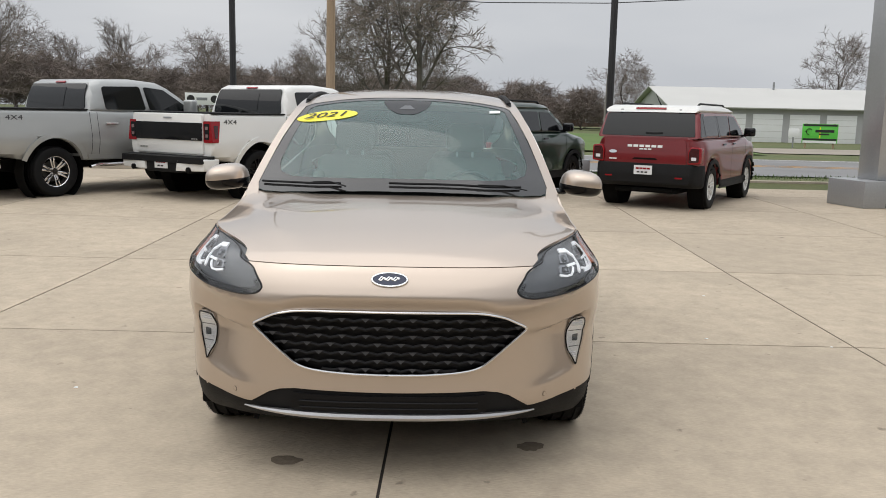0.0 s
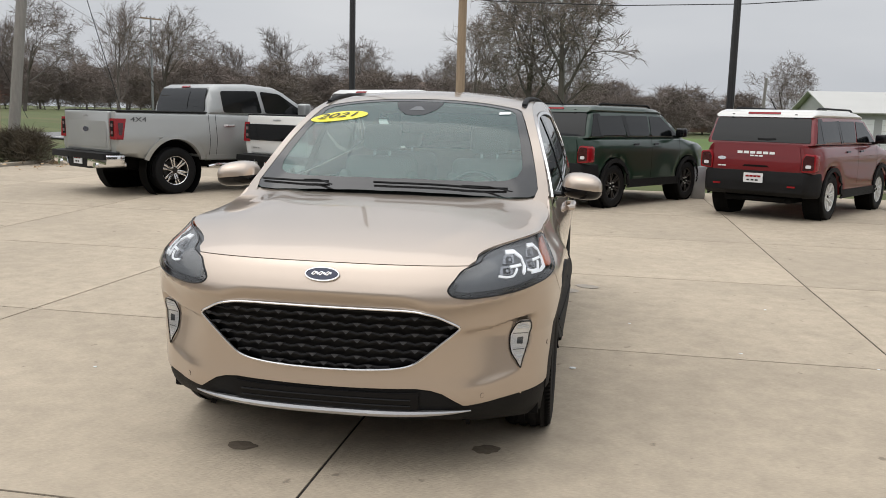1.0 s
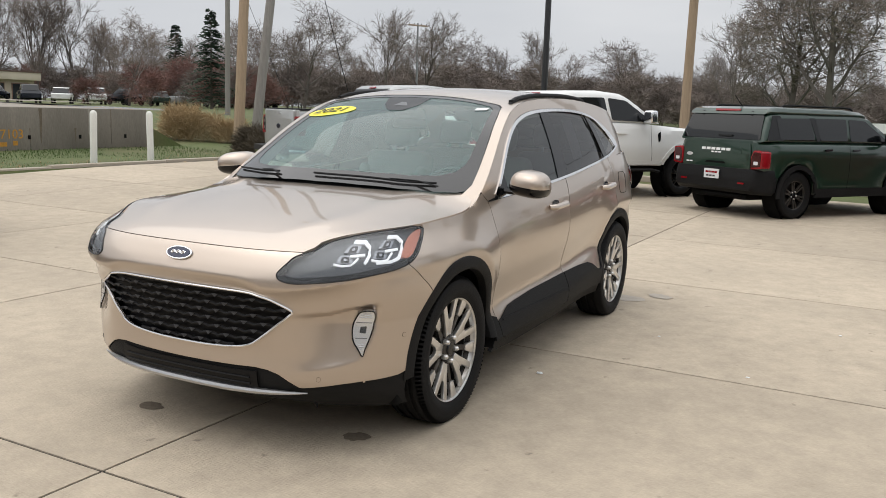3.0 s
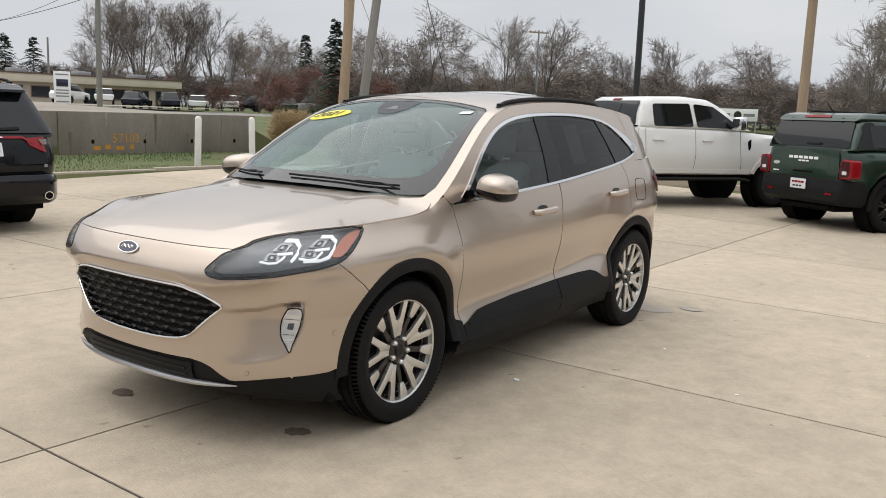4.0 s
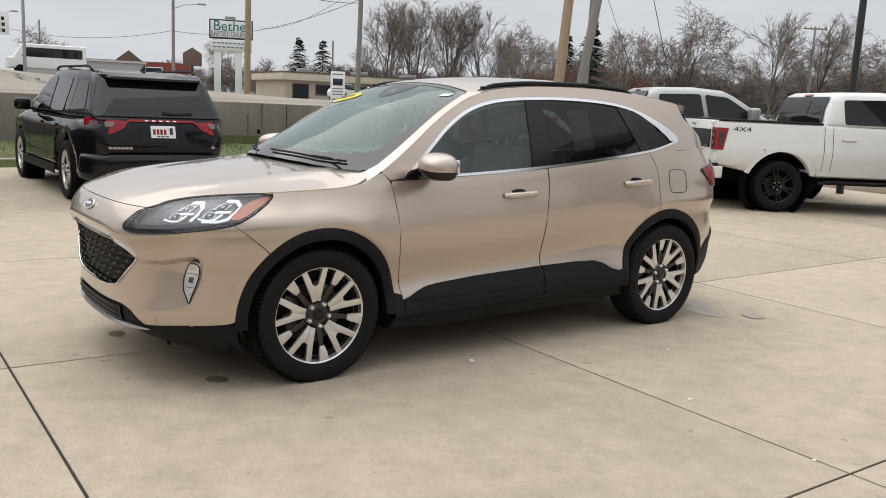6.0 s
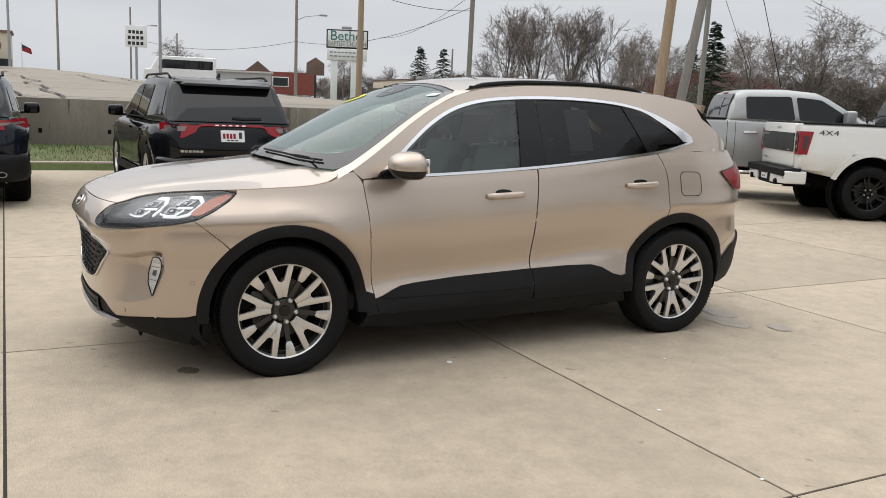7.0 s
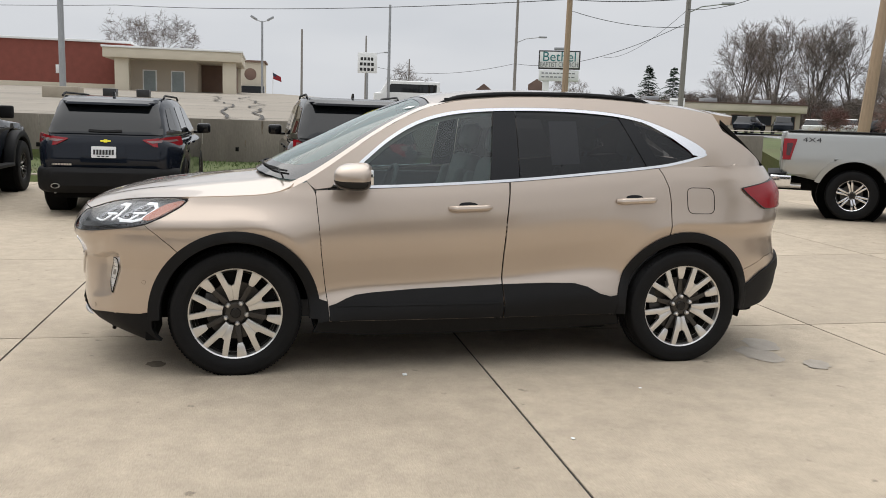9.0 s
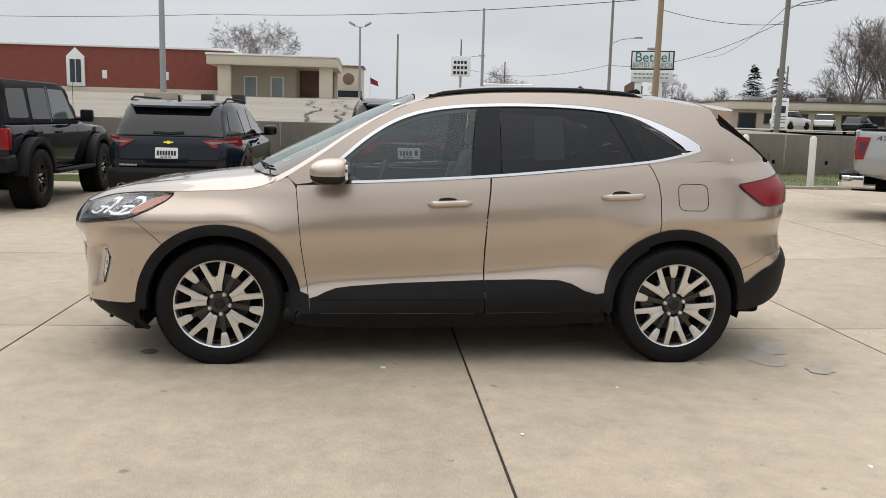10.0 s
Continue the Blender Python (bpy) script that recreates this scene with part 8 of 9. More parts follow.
def tree_mesh(name, h, seed, spread=0.62, first=0.30, kids=(7, 6, 5, 4), thick=0.020, upright=0.5, tips=4, tip=0.6, tipw=0.014, fork=0.45):
    """Bare tree: a forking trunk, limbs of three-sided tapering segments, and fine straight twigs along the ends, as two meshes."""
    rnd = random.Random(seed)
    data = {"w": ([], []), "t": ([], [])}
    levels = len(kids)

    def limb(p, d, L, r, lev):
        seg = (6, 5, 4, 3, 2)[min(lev, 4)]
        vs, fs = data["w" if lev < 3 else "t"]
        prev, pos, dirn = None, Vector(p), Vector(d)
        pts = [pos.copy()]
        wob = (0.07, 0.17, 0.20, 0.20, 0.16)[min(lev, 4)]
        for k in range(seg + 1):
            rr = r * (1 - (0.62 if lev == 0 else 0.80) * k / seg)
            s = dirn.cross(Vector((0.3, 0.2, 1)))
            s = s.normalized() if s.length > 0.01 else Vector((1, 0, 0))
            u = s.cross(dirn)
            i = len(vs)
            for j in range(3):
                a = 2.094 * j
                vs.append(tuple(pos + (s * math.cos(a) + u * math.sin(a)) * rr))
            if prev is not None:
                for j in range(3):
                    fs.append((prev + j, prev + (j + 1) % 3, i + (j + 1) % 3, i + j))
            prev = i
            if k < seg:
                lift = 0.02 if lev == 0 else (0.07, 0.03, 0.01, 0.0)[min(lev, 4) - 1] * upright
                dirn = (dirn + Vector((rnd.gauss(0, wob), rnd.gauss(0, wob), rnd.gauss(0, wob * 0.7) + lift))).normalized()
                pos = pos + dirn * (L / seg)
                pts.append(pos.copy())
        if lev >= levels - 1:
            ts, tf = data["t"]
            for k in range(tips if lev >= levels else tips // 2):
                t = 0.25 + 0.75 * (k + rnd.random()) / tips
                i = min(seg - 1, int(t * seg))
                q = pts[i].lerp(pts[i + 1], min(1, t * seg - i))
                nd = (dirn + Vector((rnd.gauss(0, 0.5), rnd.gauss(0, 0.5), rnd.gauss(0, 0.5)))).normalized()
                sd = Matrix.Rotation(rnd.uniform(0, 6.28), 3, nd) @ nd.orthogonal().normalized()
                ln = tip * rnd.uniform(0.5, 1.3)
                b = len(ts)
                ts += [tuple(q - sd * tipw), tuple(q + sd * tipw), tuple(q + nd * ln)]
                tf.append((b, b + 1, b + 2))
        if lev >= levels:
            return
        n = kids[lev]
        f0 = first if lev == 0 else 0.25
        for k in range(n):
            t = f0 + (1 - f0) * (k + 0.3 + rnd.random() * 0.6) / n
            i = min(seg - 1, int(t * seg))
            q = pts[i].lerp(pts[i + 1], min(1, t * seg - i))
            ax = (pts[i + 1] - pts[i]).normalized()
            s = Matrix.Rotation(k * 2.4 + rnd.uniform(-0.5, 0.5), 3, ax) @ ax.orthogonal().normalized()
            ang = (fork + spread * 0.6) * rnd.uniform(0.75, 1.25) if lev else spread * rnd.uniform(0.8, 1.15) * (1.35 - 0.70 * t)
            nd = (ax * math.cos(ang) + s * math.sin(ang)).normalized()
            if lev > 0 and nd.z < -0.15:
                nd.z *= 0.3
                nd.normalize()
            f = (0.80 - 0.22 * t if lev == 0 else 0.66 - 0.26 * t) * rnd.uniform(0.82, 1.15)
            limb(q, nd, L * f, max(r * (1 - 0.66 * t) * 0.56, 0.011 + 0.004 * (levels - lev)), lev + 1)
    limb((0, 0, -0.2), (rnd.gauss(0, 0.03), rnd.gauss(0, 0.03), 1), h * 0.62, h * thick, 0)
    out = []
    for key in ("w", "t"):
        me = bpy.data.meshes.new(name + key)
        me.from_pydata(data[key][0], [], data[key][1])
        out.append(me)
    return out


def tree(name, meshes, m, mats, label):
    v = thing(name, m, label, "tree", "bare trees")
    for me, mt, nm in zip(meshes, mats, ("trunk", "crown")):
        if not me.materials:
            me.materials.append(mt)
        ob = new(nm, me)
        ob.parent = v
    return v


wood, twig = (M["bark"], M["twig"]), (M["bark"], M["red_twig"])
forms = [tree_mesh("tree_a", 10, 1), tree_mesh("tree_b", 10, 2, 0.46, 0.14, (8, 6, 4, 4), 0.018, 1.8, 3, 0.7, 0.011, 0.18), tree_mesh("tree_c", 10, 3, 0.70, 0.28, (7, 7, 5, 4)), tree_mesh("tree_d", 10, 4, 0.38, 0.12, (9, 6, 4, 4), 0.017, 2.0, 3, 0.7, 0.011, 0.16)]
big_form = tree_mesh("tree_big", 10, 12, 0.60, 0.20, (9, 7, 6, 5), 0.026, 0.55, 5, 0.5, 0.014)
low_forms = [tree_mesh("thicket_a", 5, 31, 0.80, 0.06, (10, 6, 4, 3), 0.012, 0.6, 4, 0.8, 0.020), tree_mesh("thicket_b", 5, 32, 0.85, 0.05, (11, 6, 4, 3), 0.012, 0.5, 4, 0.8, 0.020)]
red_forms = [tree_mesh("thicket_r", 5, 33, 0.80, 0.06, (10, 6, 4, 3), 0.012, 0.6, 5, 0.7)]
made = {}


def plant(key, meshes, mats, x, y, s, rz, label, sz=1.0):
    m = pose(x, y, land(x, y) - 0.1, 0, 0, rz) @ Matrix.Diagonal((s, s, s * sz, 1))
    if key not in made:
        made[key] = tree("bare_tree" if "t" not in key[:1] else "thicket", meshes, pose(0, 0, 0), mats, label)
        made[key].matrix_world = m
        return made[key]
    ob = copy_thing(made[key], pose(x, y, land(x, y) - 0.1, 0, 0, rz))
    ob.scale = (s, s, s * sz)
    return ob


rnd = random.Random(42)
TALL = "leafless grey-brown tree with fine spreading twigs"
plant("big", big_form, wood, -2.0, 57, 1.28, 40, "large leafless tree with wide-reaching crooked limbs")
plant("big", big_form, wood, -4.6, 60, 1.15, 200, TALL)
plant("a3", forms[3], wood, -8.5, 62, 0.85, 0, TALL)
for x, y, s, f in ((-44, 61, 0.90, 2), (-39, 66, 0.90, 3), (-35.5, 67, 0.85, 1), (-50, 60, 0.80, 0), (-117.6, 76.2, 1.56, 3), (-115, 80.7, 1.70, 1), (-112.5, 85.2, 1.62, 3), (-110, 89.7, 1.56, 1), (-106, 94.2, 1.14, 3), (-122, 84, 1.62, 1), (-119, 90, 1.66, 3), (-121, 79, 1.5, 1), (-113, 96, 1.3, 3), (-103, 99, 1.1, 1), (-99, 102, 1.0, 3), (39, 88, 1.05, 0), (20, 98, 0.85, 2), (22, 104, 0.8, 0), (-60, 56, 0.8, 2), (-96, 20, 0.65, 2), (-110, -12, 1.0, 0), (-108, -8, 0.95, 2), (-90, 38, 0.7, 0)):
    plant("a%d" % f, forms[f], wood, x, y, s, rnd.uniform(0, 360), TALL)
for k in range(40):
    th = radians(1.5 + 1.7 * k + rnd.uniform(-0.7, 0.7))
    d = rnd.uniform(92, 124) + 34 * ss(46, 52, math.degrees(th))
    f = rnd.randrange(4)
    plant("a%d" % f, forms[f], wood, 2 - d * math.sin(th), 2 + d * math.cos(th), rnd.uniform(0.60, 0.85) + 0.12 * ss(46, 34, math.degrees(th)) * ss(8, 16, math.degrees(th)), rnd.uniform(0, 360), TALL)
for k in range(74):
    th = radians(-8 + 1.09 * k + rnd.uniform(-0.6, 0.6))
    d = rnd.uniform(84, 104) + 44 * ss(46, 52, math.degrees(th))
    red = 40 < math.degrees(th) < 62 and k % 2
    f = k % 2
    plant("tr" if red else "t%d" % f, red_forms[0] if red else low_forms[f], twig if red else wood, 2 - d * math.sin(th), 2 + d * math.cos(th), rnd.uniform(0.9, 1.4), rnd.uniform(0, 360), "dense leafless thicket with reddish twigs" if red else "dense leafless brown thicket", 0.8)
for k in range(4):
    plant("tr", red_forms[0], twig, -62 + 4.5 * k + rnd.uniform(-1, 1), 54 + 2.2 * k, rnd.uniform(0.65, 0.85), rnd.uniform(0, 360), "dense leafless thicket with reddish twigs", 0.8)
for k in range(48):
    th = radians(-6 + 1.5 * k + rnd.uniform(-0.8, 0.8))
    d = rnd.uniform(104, 122) + 30 * ss(46, 52, math.degrees(th))
    plant("t%d" % (k % 2), low_forms[k % 2], wood, 2 - d * math.sin(th), 2 + d * math.cos(th), rnd.uniform(1.15, 1.6), rnd.uniform(0, 360), "dense leafless brown thicket", 0.8)
for x, y, s in ((22, 112, 0.9), (27, 115, 1.0), (12, 118, 1.0), (5, 112, 1.1), (32, 116, 0.8), (60, 110, 0.8), (70, 108, 0.8)):
    plant("t0", low_forms[0], wood, x, y, s, rnd.uniform(0, 360), "dense leafless brown thicket", 0.8)


def conifer(x, y, h, seed, wide=0.26):
    rnd = random.Random(seed)
    v = thing("conifer", pose(x, y, land(x, y)), "dark green pointed spruce tree", "tree")
    part("trunk", tube([(0, 0, -0.3), (0, 0, h * 0.9)], lambda t: 0.14 * (1 - 0.85 * t), 6), M["bark"], v)
    verts, faces = [], []
    for lev in range(16):
        z = h * (0.10 + 0.90 * lev / 16)
        R = h * wide * (1 - lev / 16.0) * rnd.uniform(0.85, 1.1) + 0.08
        for k in range(11):
            a = 6.283 * k / 11 + lev * 0.7 + rnd.uniform(-0.2, 0.2)
            L = R * rnd.uniform(0.55, 1.15)
            z = h * (0.08 + 0.92 * (lev + rnd.uniform(-0.7, 0.7)) / 16)
            for j in range(6):
                f = (j + 0.6) / 6
                cx, cy, cz = math.cos(a) * L * f, math.sin(a) * L * f, z - L * 0.25 * f + h * 0.03 + rnd.uniform(-0.12, 0.12)
                w = (0.22 * (1.15 - f) + 0.14) * h / 10
                for s in (-1, 1):
                    i = len(verts)
                    sa = a + s * 0.9
                    verts += [(cx, cy, cz + 0.03), (cx + math.cos(sa) * w * 1.6, cy + math.sin(sa) * w * 1.6, cz - 0.10), (cx + math.cos(a) * w * 1.5, cy + math.sin(a) * w * 1.5, cz - 0.02)]
                    faces.append((i, i + 1, i + 2))
    me = bpy.data.meshes.new("needles")
    me.from_pydata(verts, [], faces)
    me.materials.append(M["needle"])
    new("crown", me).parent = v
    return v


conifer(-73.0, 74.5, 9.2, 1, 0.34)
conifer(-49.0, 55.0, 8.0, 2, 0.34)
conifer(-118, 61.0, 9.2, 3, 0.52)
conifer(-118, 65.0, 9.0, 4, 0.52)

# ---- poles and cables ----
def pole(name, x, y, h, r, mat, label, lean=(0, 0), z0=None, arm=None, cross=None, n=10):
    z = land(x, y) if z0 is None else z0
    v = thing(name, pose(x, y, z), label, "pole")
    part("shaft", tube([(0, 0, -0.3), (lean[0] * h * 0.5, lean[1] * h * 0.5, h * 0.5), (lean[0] * h, lean[1] * h, h)], lambda t: r * (1.08 - 0.28 * t), n), mat, v)
    if arm:
        ax, ay, za = arm
        part("lamp_arm", tube([(0, 0, za), (ax * 0.4, ay * 0.4, za + 0.35), (ax, ay, za + 0.5)], 0.04, 6), M["galv"], v)
        L = math.hypot(ax, ay)
        part("lamp_head", moved(box(-0.10, 0.55, -0.13, 0.13, -0.08, 0.06, 0.03), pose(ax, ay, za + 0.52, 0, 0, math.degrees(math.atan2(ay, ax)))), M["galv"], v)
    if cross:
        zc, hl, ang = cross
        part("crossarm", moved(box(-hl, hl, -0.06, 0.06, -0.06, 0.06, 0.01), pose(0, 0, zc, 0, 0, ang)), M["pole_wood"], v)
        for t in (-0.9, -0.35, 0.35, 0.9):
            part("insulator", moved(lathe([(0, 0.16), (0.04, 0.14), (0.05, 0.05), (0.02, 0.0)], 8, "z"), pose(0, 0, zc + 0.06, 0, 0, ang) @ pose(hl * t, 0, 0)), M["galv"], v)
    return v


pole("lamp_post", -4.45, 18.18, 8.5, 0.068, M["pole_black"], "tall black square lamp post behind the vehicles", z0=rise(-4, 18))
pole("lamp_post", 3.25, 17.6, 8.5, 0.072, M["pole_black"], "tall black square lamp post behind the vehicles", z0=rise(3, 17))
pole("utility_pole", -3.99, 29.15, 10.5, 0.15, M["pole_wood"], "weathered brown wooden utility pole", (0.006, 0))
pole("utility_pole", -14.2, 19.45, 11.0, 0.145, M["pole_wood"], "pale brown wooden utility pole", (-0.040, 0.115))
pole("utility_pole", -14.21, 20.1, 11.0, 0.135, M["pole_grey"], "leaning weathered grey wooden utility pole", (-0.030, 0.215))
pole("utility_pole", -28.5, 34.6, 10.5, 0.13, M["pole_grey"], "weathered grey utility pole with crossarm", (0.0, 0.01), None, None, (9.6, 1.0, 35))
pole("street_lamp", -37.84, 26.26, 10.5, 0.14, M["pole_grey"], "grey wooden pole with curved street lamp arm", (0, 0.01), 1.5, (0.7, 1.7, 5.9))
pole("utility_pole", -36.25, 19.13, 11.0, 0.15, M["pole_wood"], "brown wooden utility pole by the car park", (0, 0.006), 1.5)
pole("street_lamp", -65.1, 24.75, 9.5, 0.13, M["pole_grey"], "grey pole with curved street lamp arm", (0, 0), 1.9, (0.5, 1.9, 6.0))
pole("street_lamp", -38.0, 69.8, 8.2, 0.10, M["galv"], "thin grey street pole with a short crossarm", (0, 0), None, None, (8.0, 1.0, 60))
pole("street_lamp", -71.7, 15.0, 9.0, 0.13, M["galv"], "plain tall galvanised lamp pole", (0, 0), 2.2)
pole("street_lamp", -35.04, -4.26, 9.5, 0.13, M["galv"], "galvanised car park lamp pole on a concrete block", (0, 0), 1.85)
pole("utility_pole", -84.3, 7.8, 7.5, 0.12, M["pole_grey"], "thin grey utility pole far off", (0, 0), 2.4)
pole("street_lamp", -88.9, 14.8, 7.8, 0.10, M["pole_grey"], "grey pole with street lamp arm far off", (0, 0), 2.2, (0.4, 2.0, 5.6))
pole("utility_pole", -103, 21.8, 6.5, 0.10, M["pole_grey"], "thin grey utility pole far off", (0, 0), 2.2)
pole("utility_pole", -96, 55.2, 7.2, 0.13, M["pole_grey"], "thin grey utility pole far off", (0, 0), 1.6)
pole("utility_pole", 15.5, 88, 5.8, 0.16, M["pole_grey"], "short grey utility pole far off", (0.03, 0))
pole("utility_pole", 12.6, 112, 4.8, 0.12, M["pole_grey"], "short dark utility pole far off", (0.0, 0))
fl = pole("flood_light", -94.3, 3.8, 9.0, 0.14, M["galv"], "grey pole with two flood lights", (0, 0), 2.5)
for s in (-1, 1):
    part("lamp_head", moved(box(-0.2, 0.2, -0.4, 0.4, -0.12, 0.12, 0.04), pose(0, s * 0.9, 9.3, s * 30, 0, 0)), M["galv"], fl)
    part("bracket", tube([(0, 0, 8.9), (0, s * 0.8, 9.15)], 0.05, 6), M["galv"], fl)
blk = thing("concrete_block", pose(-35.04, -4.26, 1.75), "pale concrete block under the lamp pole", "concrete block")
part("block", box(-0.55, 0.55, -0.75, 0.75, 0, 0.55, 0.04), M["kerb"], blk)
for dy in (1.4, 2.9):
    cab = thing("utility_box", pose(-38, -4.2 + dy, 1.9), "small dark utility cabinet", "cabinet")
    part("case", box(-0.3, 0.3, -0.3, 0.3, 0, 0.45, 0.03), M["pole_black"], cab)
gb = thing("utility_box", pose(2.75, 17.5, rise(2.7, 17.5)), "grey metal electrical cabinet behind the vehicles", "cabinet")
part("case", box(-0.13, 0.13, -0.12, 0.12, 0, 0.62, 0.02), M["galv"], gb)
part("cabinet_door", box(-0.11, 0.11, -0.132, -0.12, 0.06, 0.57, 0.004), M["galv"], gb)


def cable(pts, r=0.014, sag=0.0):
    line = []
    for a, b in zip(pts, pts[1:]):
        for k in range(16):
            t = k / 16
            q = Vector(a).lerp(Vector(b), t)
            q.z -= sag * 4 * t * (1 - t)
            line.append(q)
    line.append(Vector(pts[-1]))
    ob = link("overhead_cable", tube(line, r, 4), M["wire"])
    return tagged(ob, "thin black overhead cable strung between poles", "cable", "overhead cables")


cable([(x, 29.0, 5.1 + 0.006 * (x - 2) ** 2) for x in np.linspace(-30, 44, 20)], 0.014)
cable([(-14.9, 20.3, 5.6), (-36.25, 19.1, 7.5), (-60, -6, 8.6), (-75, -40, 9.5)], 0.018, 0.35)
cable([(-14.9, 20.3, 8.6), (-37.84, 26.3, 8.3)], 0.015, 0.9)
cable([(-14.4, 21.0, 7.4), (-37.84, 26.3, 7.6), (-84, 40, 8.6)], 0.015, 0.8)
cable([(-36.25, 19.1, 7.0), (-37.84, 26.3, 6.7)], 0.014, 0.3)
cable([(-37.84, 26.3, 6.9), (-65.1, 24.7, 6.2), (-88.9, 14.8, 7.0)], 0.016, 0.9)
cable([(-28.5, 34.6, 10.0), (-38, 69.8, 6.9)], 0.013, 0.8)
cable([(-28.5, 34.6, 10.0), (-14.9, 20.3, 9.8), (-4, 29.1, 9.6)], 0.013, 0.3)
cable([(-28.5, 34.6, 9.2), (-26.5, 37.5, 0.9)], 0.012, 0.0)
cable([(-14.4, 21.6, 9.4), (-13.2, 24.0, 0.8)], 0.012, 0.0)

# ---- signs ----
sg = thing("church_sign", pose(-46, 22.1, 1.40, 0, 0, 68), "white two-post church sign with teal lettering", "sign")
for x in (-0.78, 0.45):
    part("leg", box(x - 0.20, x + 0.20, -0.10, 0.10, -0.3, 2.6, 0.01), M["sign_white"], sg)
part("upper_case", box(-1.27, 1.27, -0.18, 0.18, 3.30, 4.42, 0.02), M["pole_black"], sg)
part("upper_face", box(-1.19, 1.19, -0.19, -0.17, 3.38, 4.34, 0.004), M["sign_white"], sg)
part("lower_case", box(-1.22, 1.22, -0.16, 0.16, 2.58, 3.24, 0.02), M["sign_white"], sg)
lettering("sign_lettering", "Bethel", 0.82, 0.006, M["sign_teal"], sg, pose(0, -0.196, 4.02, 0, 0, 0))
lettering("sign_lettering", "BAPTIST CHURCH", 0.36, 0.006, M["grey_ink"], sg, pose(0, -0.196, 3.56, 0, 0, 0) @ Matrix.Diagonal((0.80, 1, 1.2, 1)))
for z, n in ((3.05, 9), (2.82, 8)):
    for k in range(n):
        part("text_bar", box(-1.05 + 2.1 * k / n, -1.05 + 2.1 * (k + 0.72) / n, -0.172, -0.158, z - 0.035, z + 0.035), M["grey_ink"], sg)
part("top_lamp", box(-0.35, 0.25, -0.1, 0.1, 4.46, 4.62, 0.02), M["galv"], sg)
gs = thing("roadside_sign", pose(21.3, 50.2, land(21, 50), 0, 0, -18), "bright green roadside advertising board on two legs", "sign")
for x in (-0.75, 0.75):
    part("leg", box(x - 0.05, x + 0.05, -0.05, 0.05, -0.2, 1.4), M["pole_wood"], gs)
part("board", box(-0.95, 0.95, -0.10, -0.05, 0.28, 1.38, 0.01), M["sign_green"], gs)
part("logo", moved(tube([(0.16 * math.cos(a), 0, 0.16 * math.sin(a)) for a in np.linspace(0.6, 4.8, 14)], 0.06, 6, False, 0.3), pose(-0.58, -0.105, 0.95)), M["ink"], gs)
for x0, x1, z, h, mt in ((-0.9, 0.9, 1.31, 0.11, "ink"), (-0.9, 0.9, 0.50, 0.11, "ink"), (-0.25, 0.75, 0.98, 0.15, "ink"), (-0.05, 0.5, 0.80, 0.09, "ink"), (-0.9, 0.9, 0.36, 0.14, "sign_white")):
    part("text_bar", box(x0, x1, -0.112, -0.10, z - h / 2, z + h / 2), M[mt], gs)
part("yellow_stripe", moved(box(-0.03, 0.03, -0.11, -0.10, 0.58, 1.20), pose(0, 0, 0, 0, 0, 0)), M["yellow"], gs)
ws2 = thing("roadside_sign", pose(19.6, 49.4, land(19, 49)), "small white roadside sign", "sign")
part("board", box(-0.42, 0.20, -0.03, 0.0, 0.62, 1.10, 0.01), M["sign_white"], ws2)
part("leg", box(-0.15, -0.08, 0.0, 0.05, -0.2, 0.9), M["galv"], ws2)
bn = thing("fence_banner", pose(-17.5, 62.9, 0.75, 0, 0, 16), "white banner with dark round marks on a fence", "banner")
part("cloth", box(-1.7, 1.7, -0.03, 0.0, 1.0, 1.85, 0.005), M["sign_white"], bn)
for x in (-1.3, 0.35):
    part("round_mark", moved(lathe([(0, 0.01), (0.26, 0.008), (0.27, 0)], 20, "z"), pose(x, -0.03, 1.42, 90, 0, 0)), M["ink"], bn)
    part("text_bar", box(x + 0.4, x + 1.15, -0.04, -0.03, 1.32, 1.52), M["grey_ink"], bn)
for x in (-1.6, 0, 1.6):
    part("fence_post", box(x - 0.04, x + 0.04, 0.0, 0.08, -0.9, 1.0), M["galv"], bn)
bs = thing("roadside_sign", pose(-66.5, 40.3, 0.95, 0, 0, 62), "tall white business sign with a blue mark", "sign")
part("panel", box(-0.65, 0.65, -0.15, 0.15, 0.15, 3.0, 0.03), M["sign_white"], bs)
part("blue_mark", box(-0.45, 0.45, -0.165, -0.15, 1.75, 2.35, 0.02), M["blue_badge"], bs)
for z in (1.45, 1.2, 0.95, 0.5, 2.75):
    part("text_bar", box(-0.5, 0.5, -0.162, -0.15, z - 0.05, z + 0.05), M["grey_ink"], bs)
ss_ = thing("pole_sign", pose(-71.0, 13.0, 2.2, 0, 0, 85), "white square store sign with dark bars on a pole", "sign")
part("shaft", tube([(0, 0, -0.3), (0, 0, 3.2)], 0.1, 8), M["galv"], ss_)
part("panel", box(-0.85, 0.85, -0.12, 0.12, 3.0, 4.75, 0.03), M["sign_white"], ss_)
for z, w in ((4.2, 0.6), (3.75, 0.65), (3.3, 0.65)):
    for k in range(4):
        part("text_bar", box(-w + 2 * w * k / 4, -w + 2 * w * (k + 0.7) / 4, -0.13, -0.12, z - 0.13, z + 0.13), M["ink"], ss_)
cs = thing("pole_sign", pose(-80.3, 31.5, 1.1, 0, 0, 70), "dark red gabled store sign on a black pole", "sign")
part("shaft", tube([(0, 0, -0.3), (0, 0, 3.0)], 0.12, 8), M["pole_black"], cs)
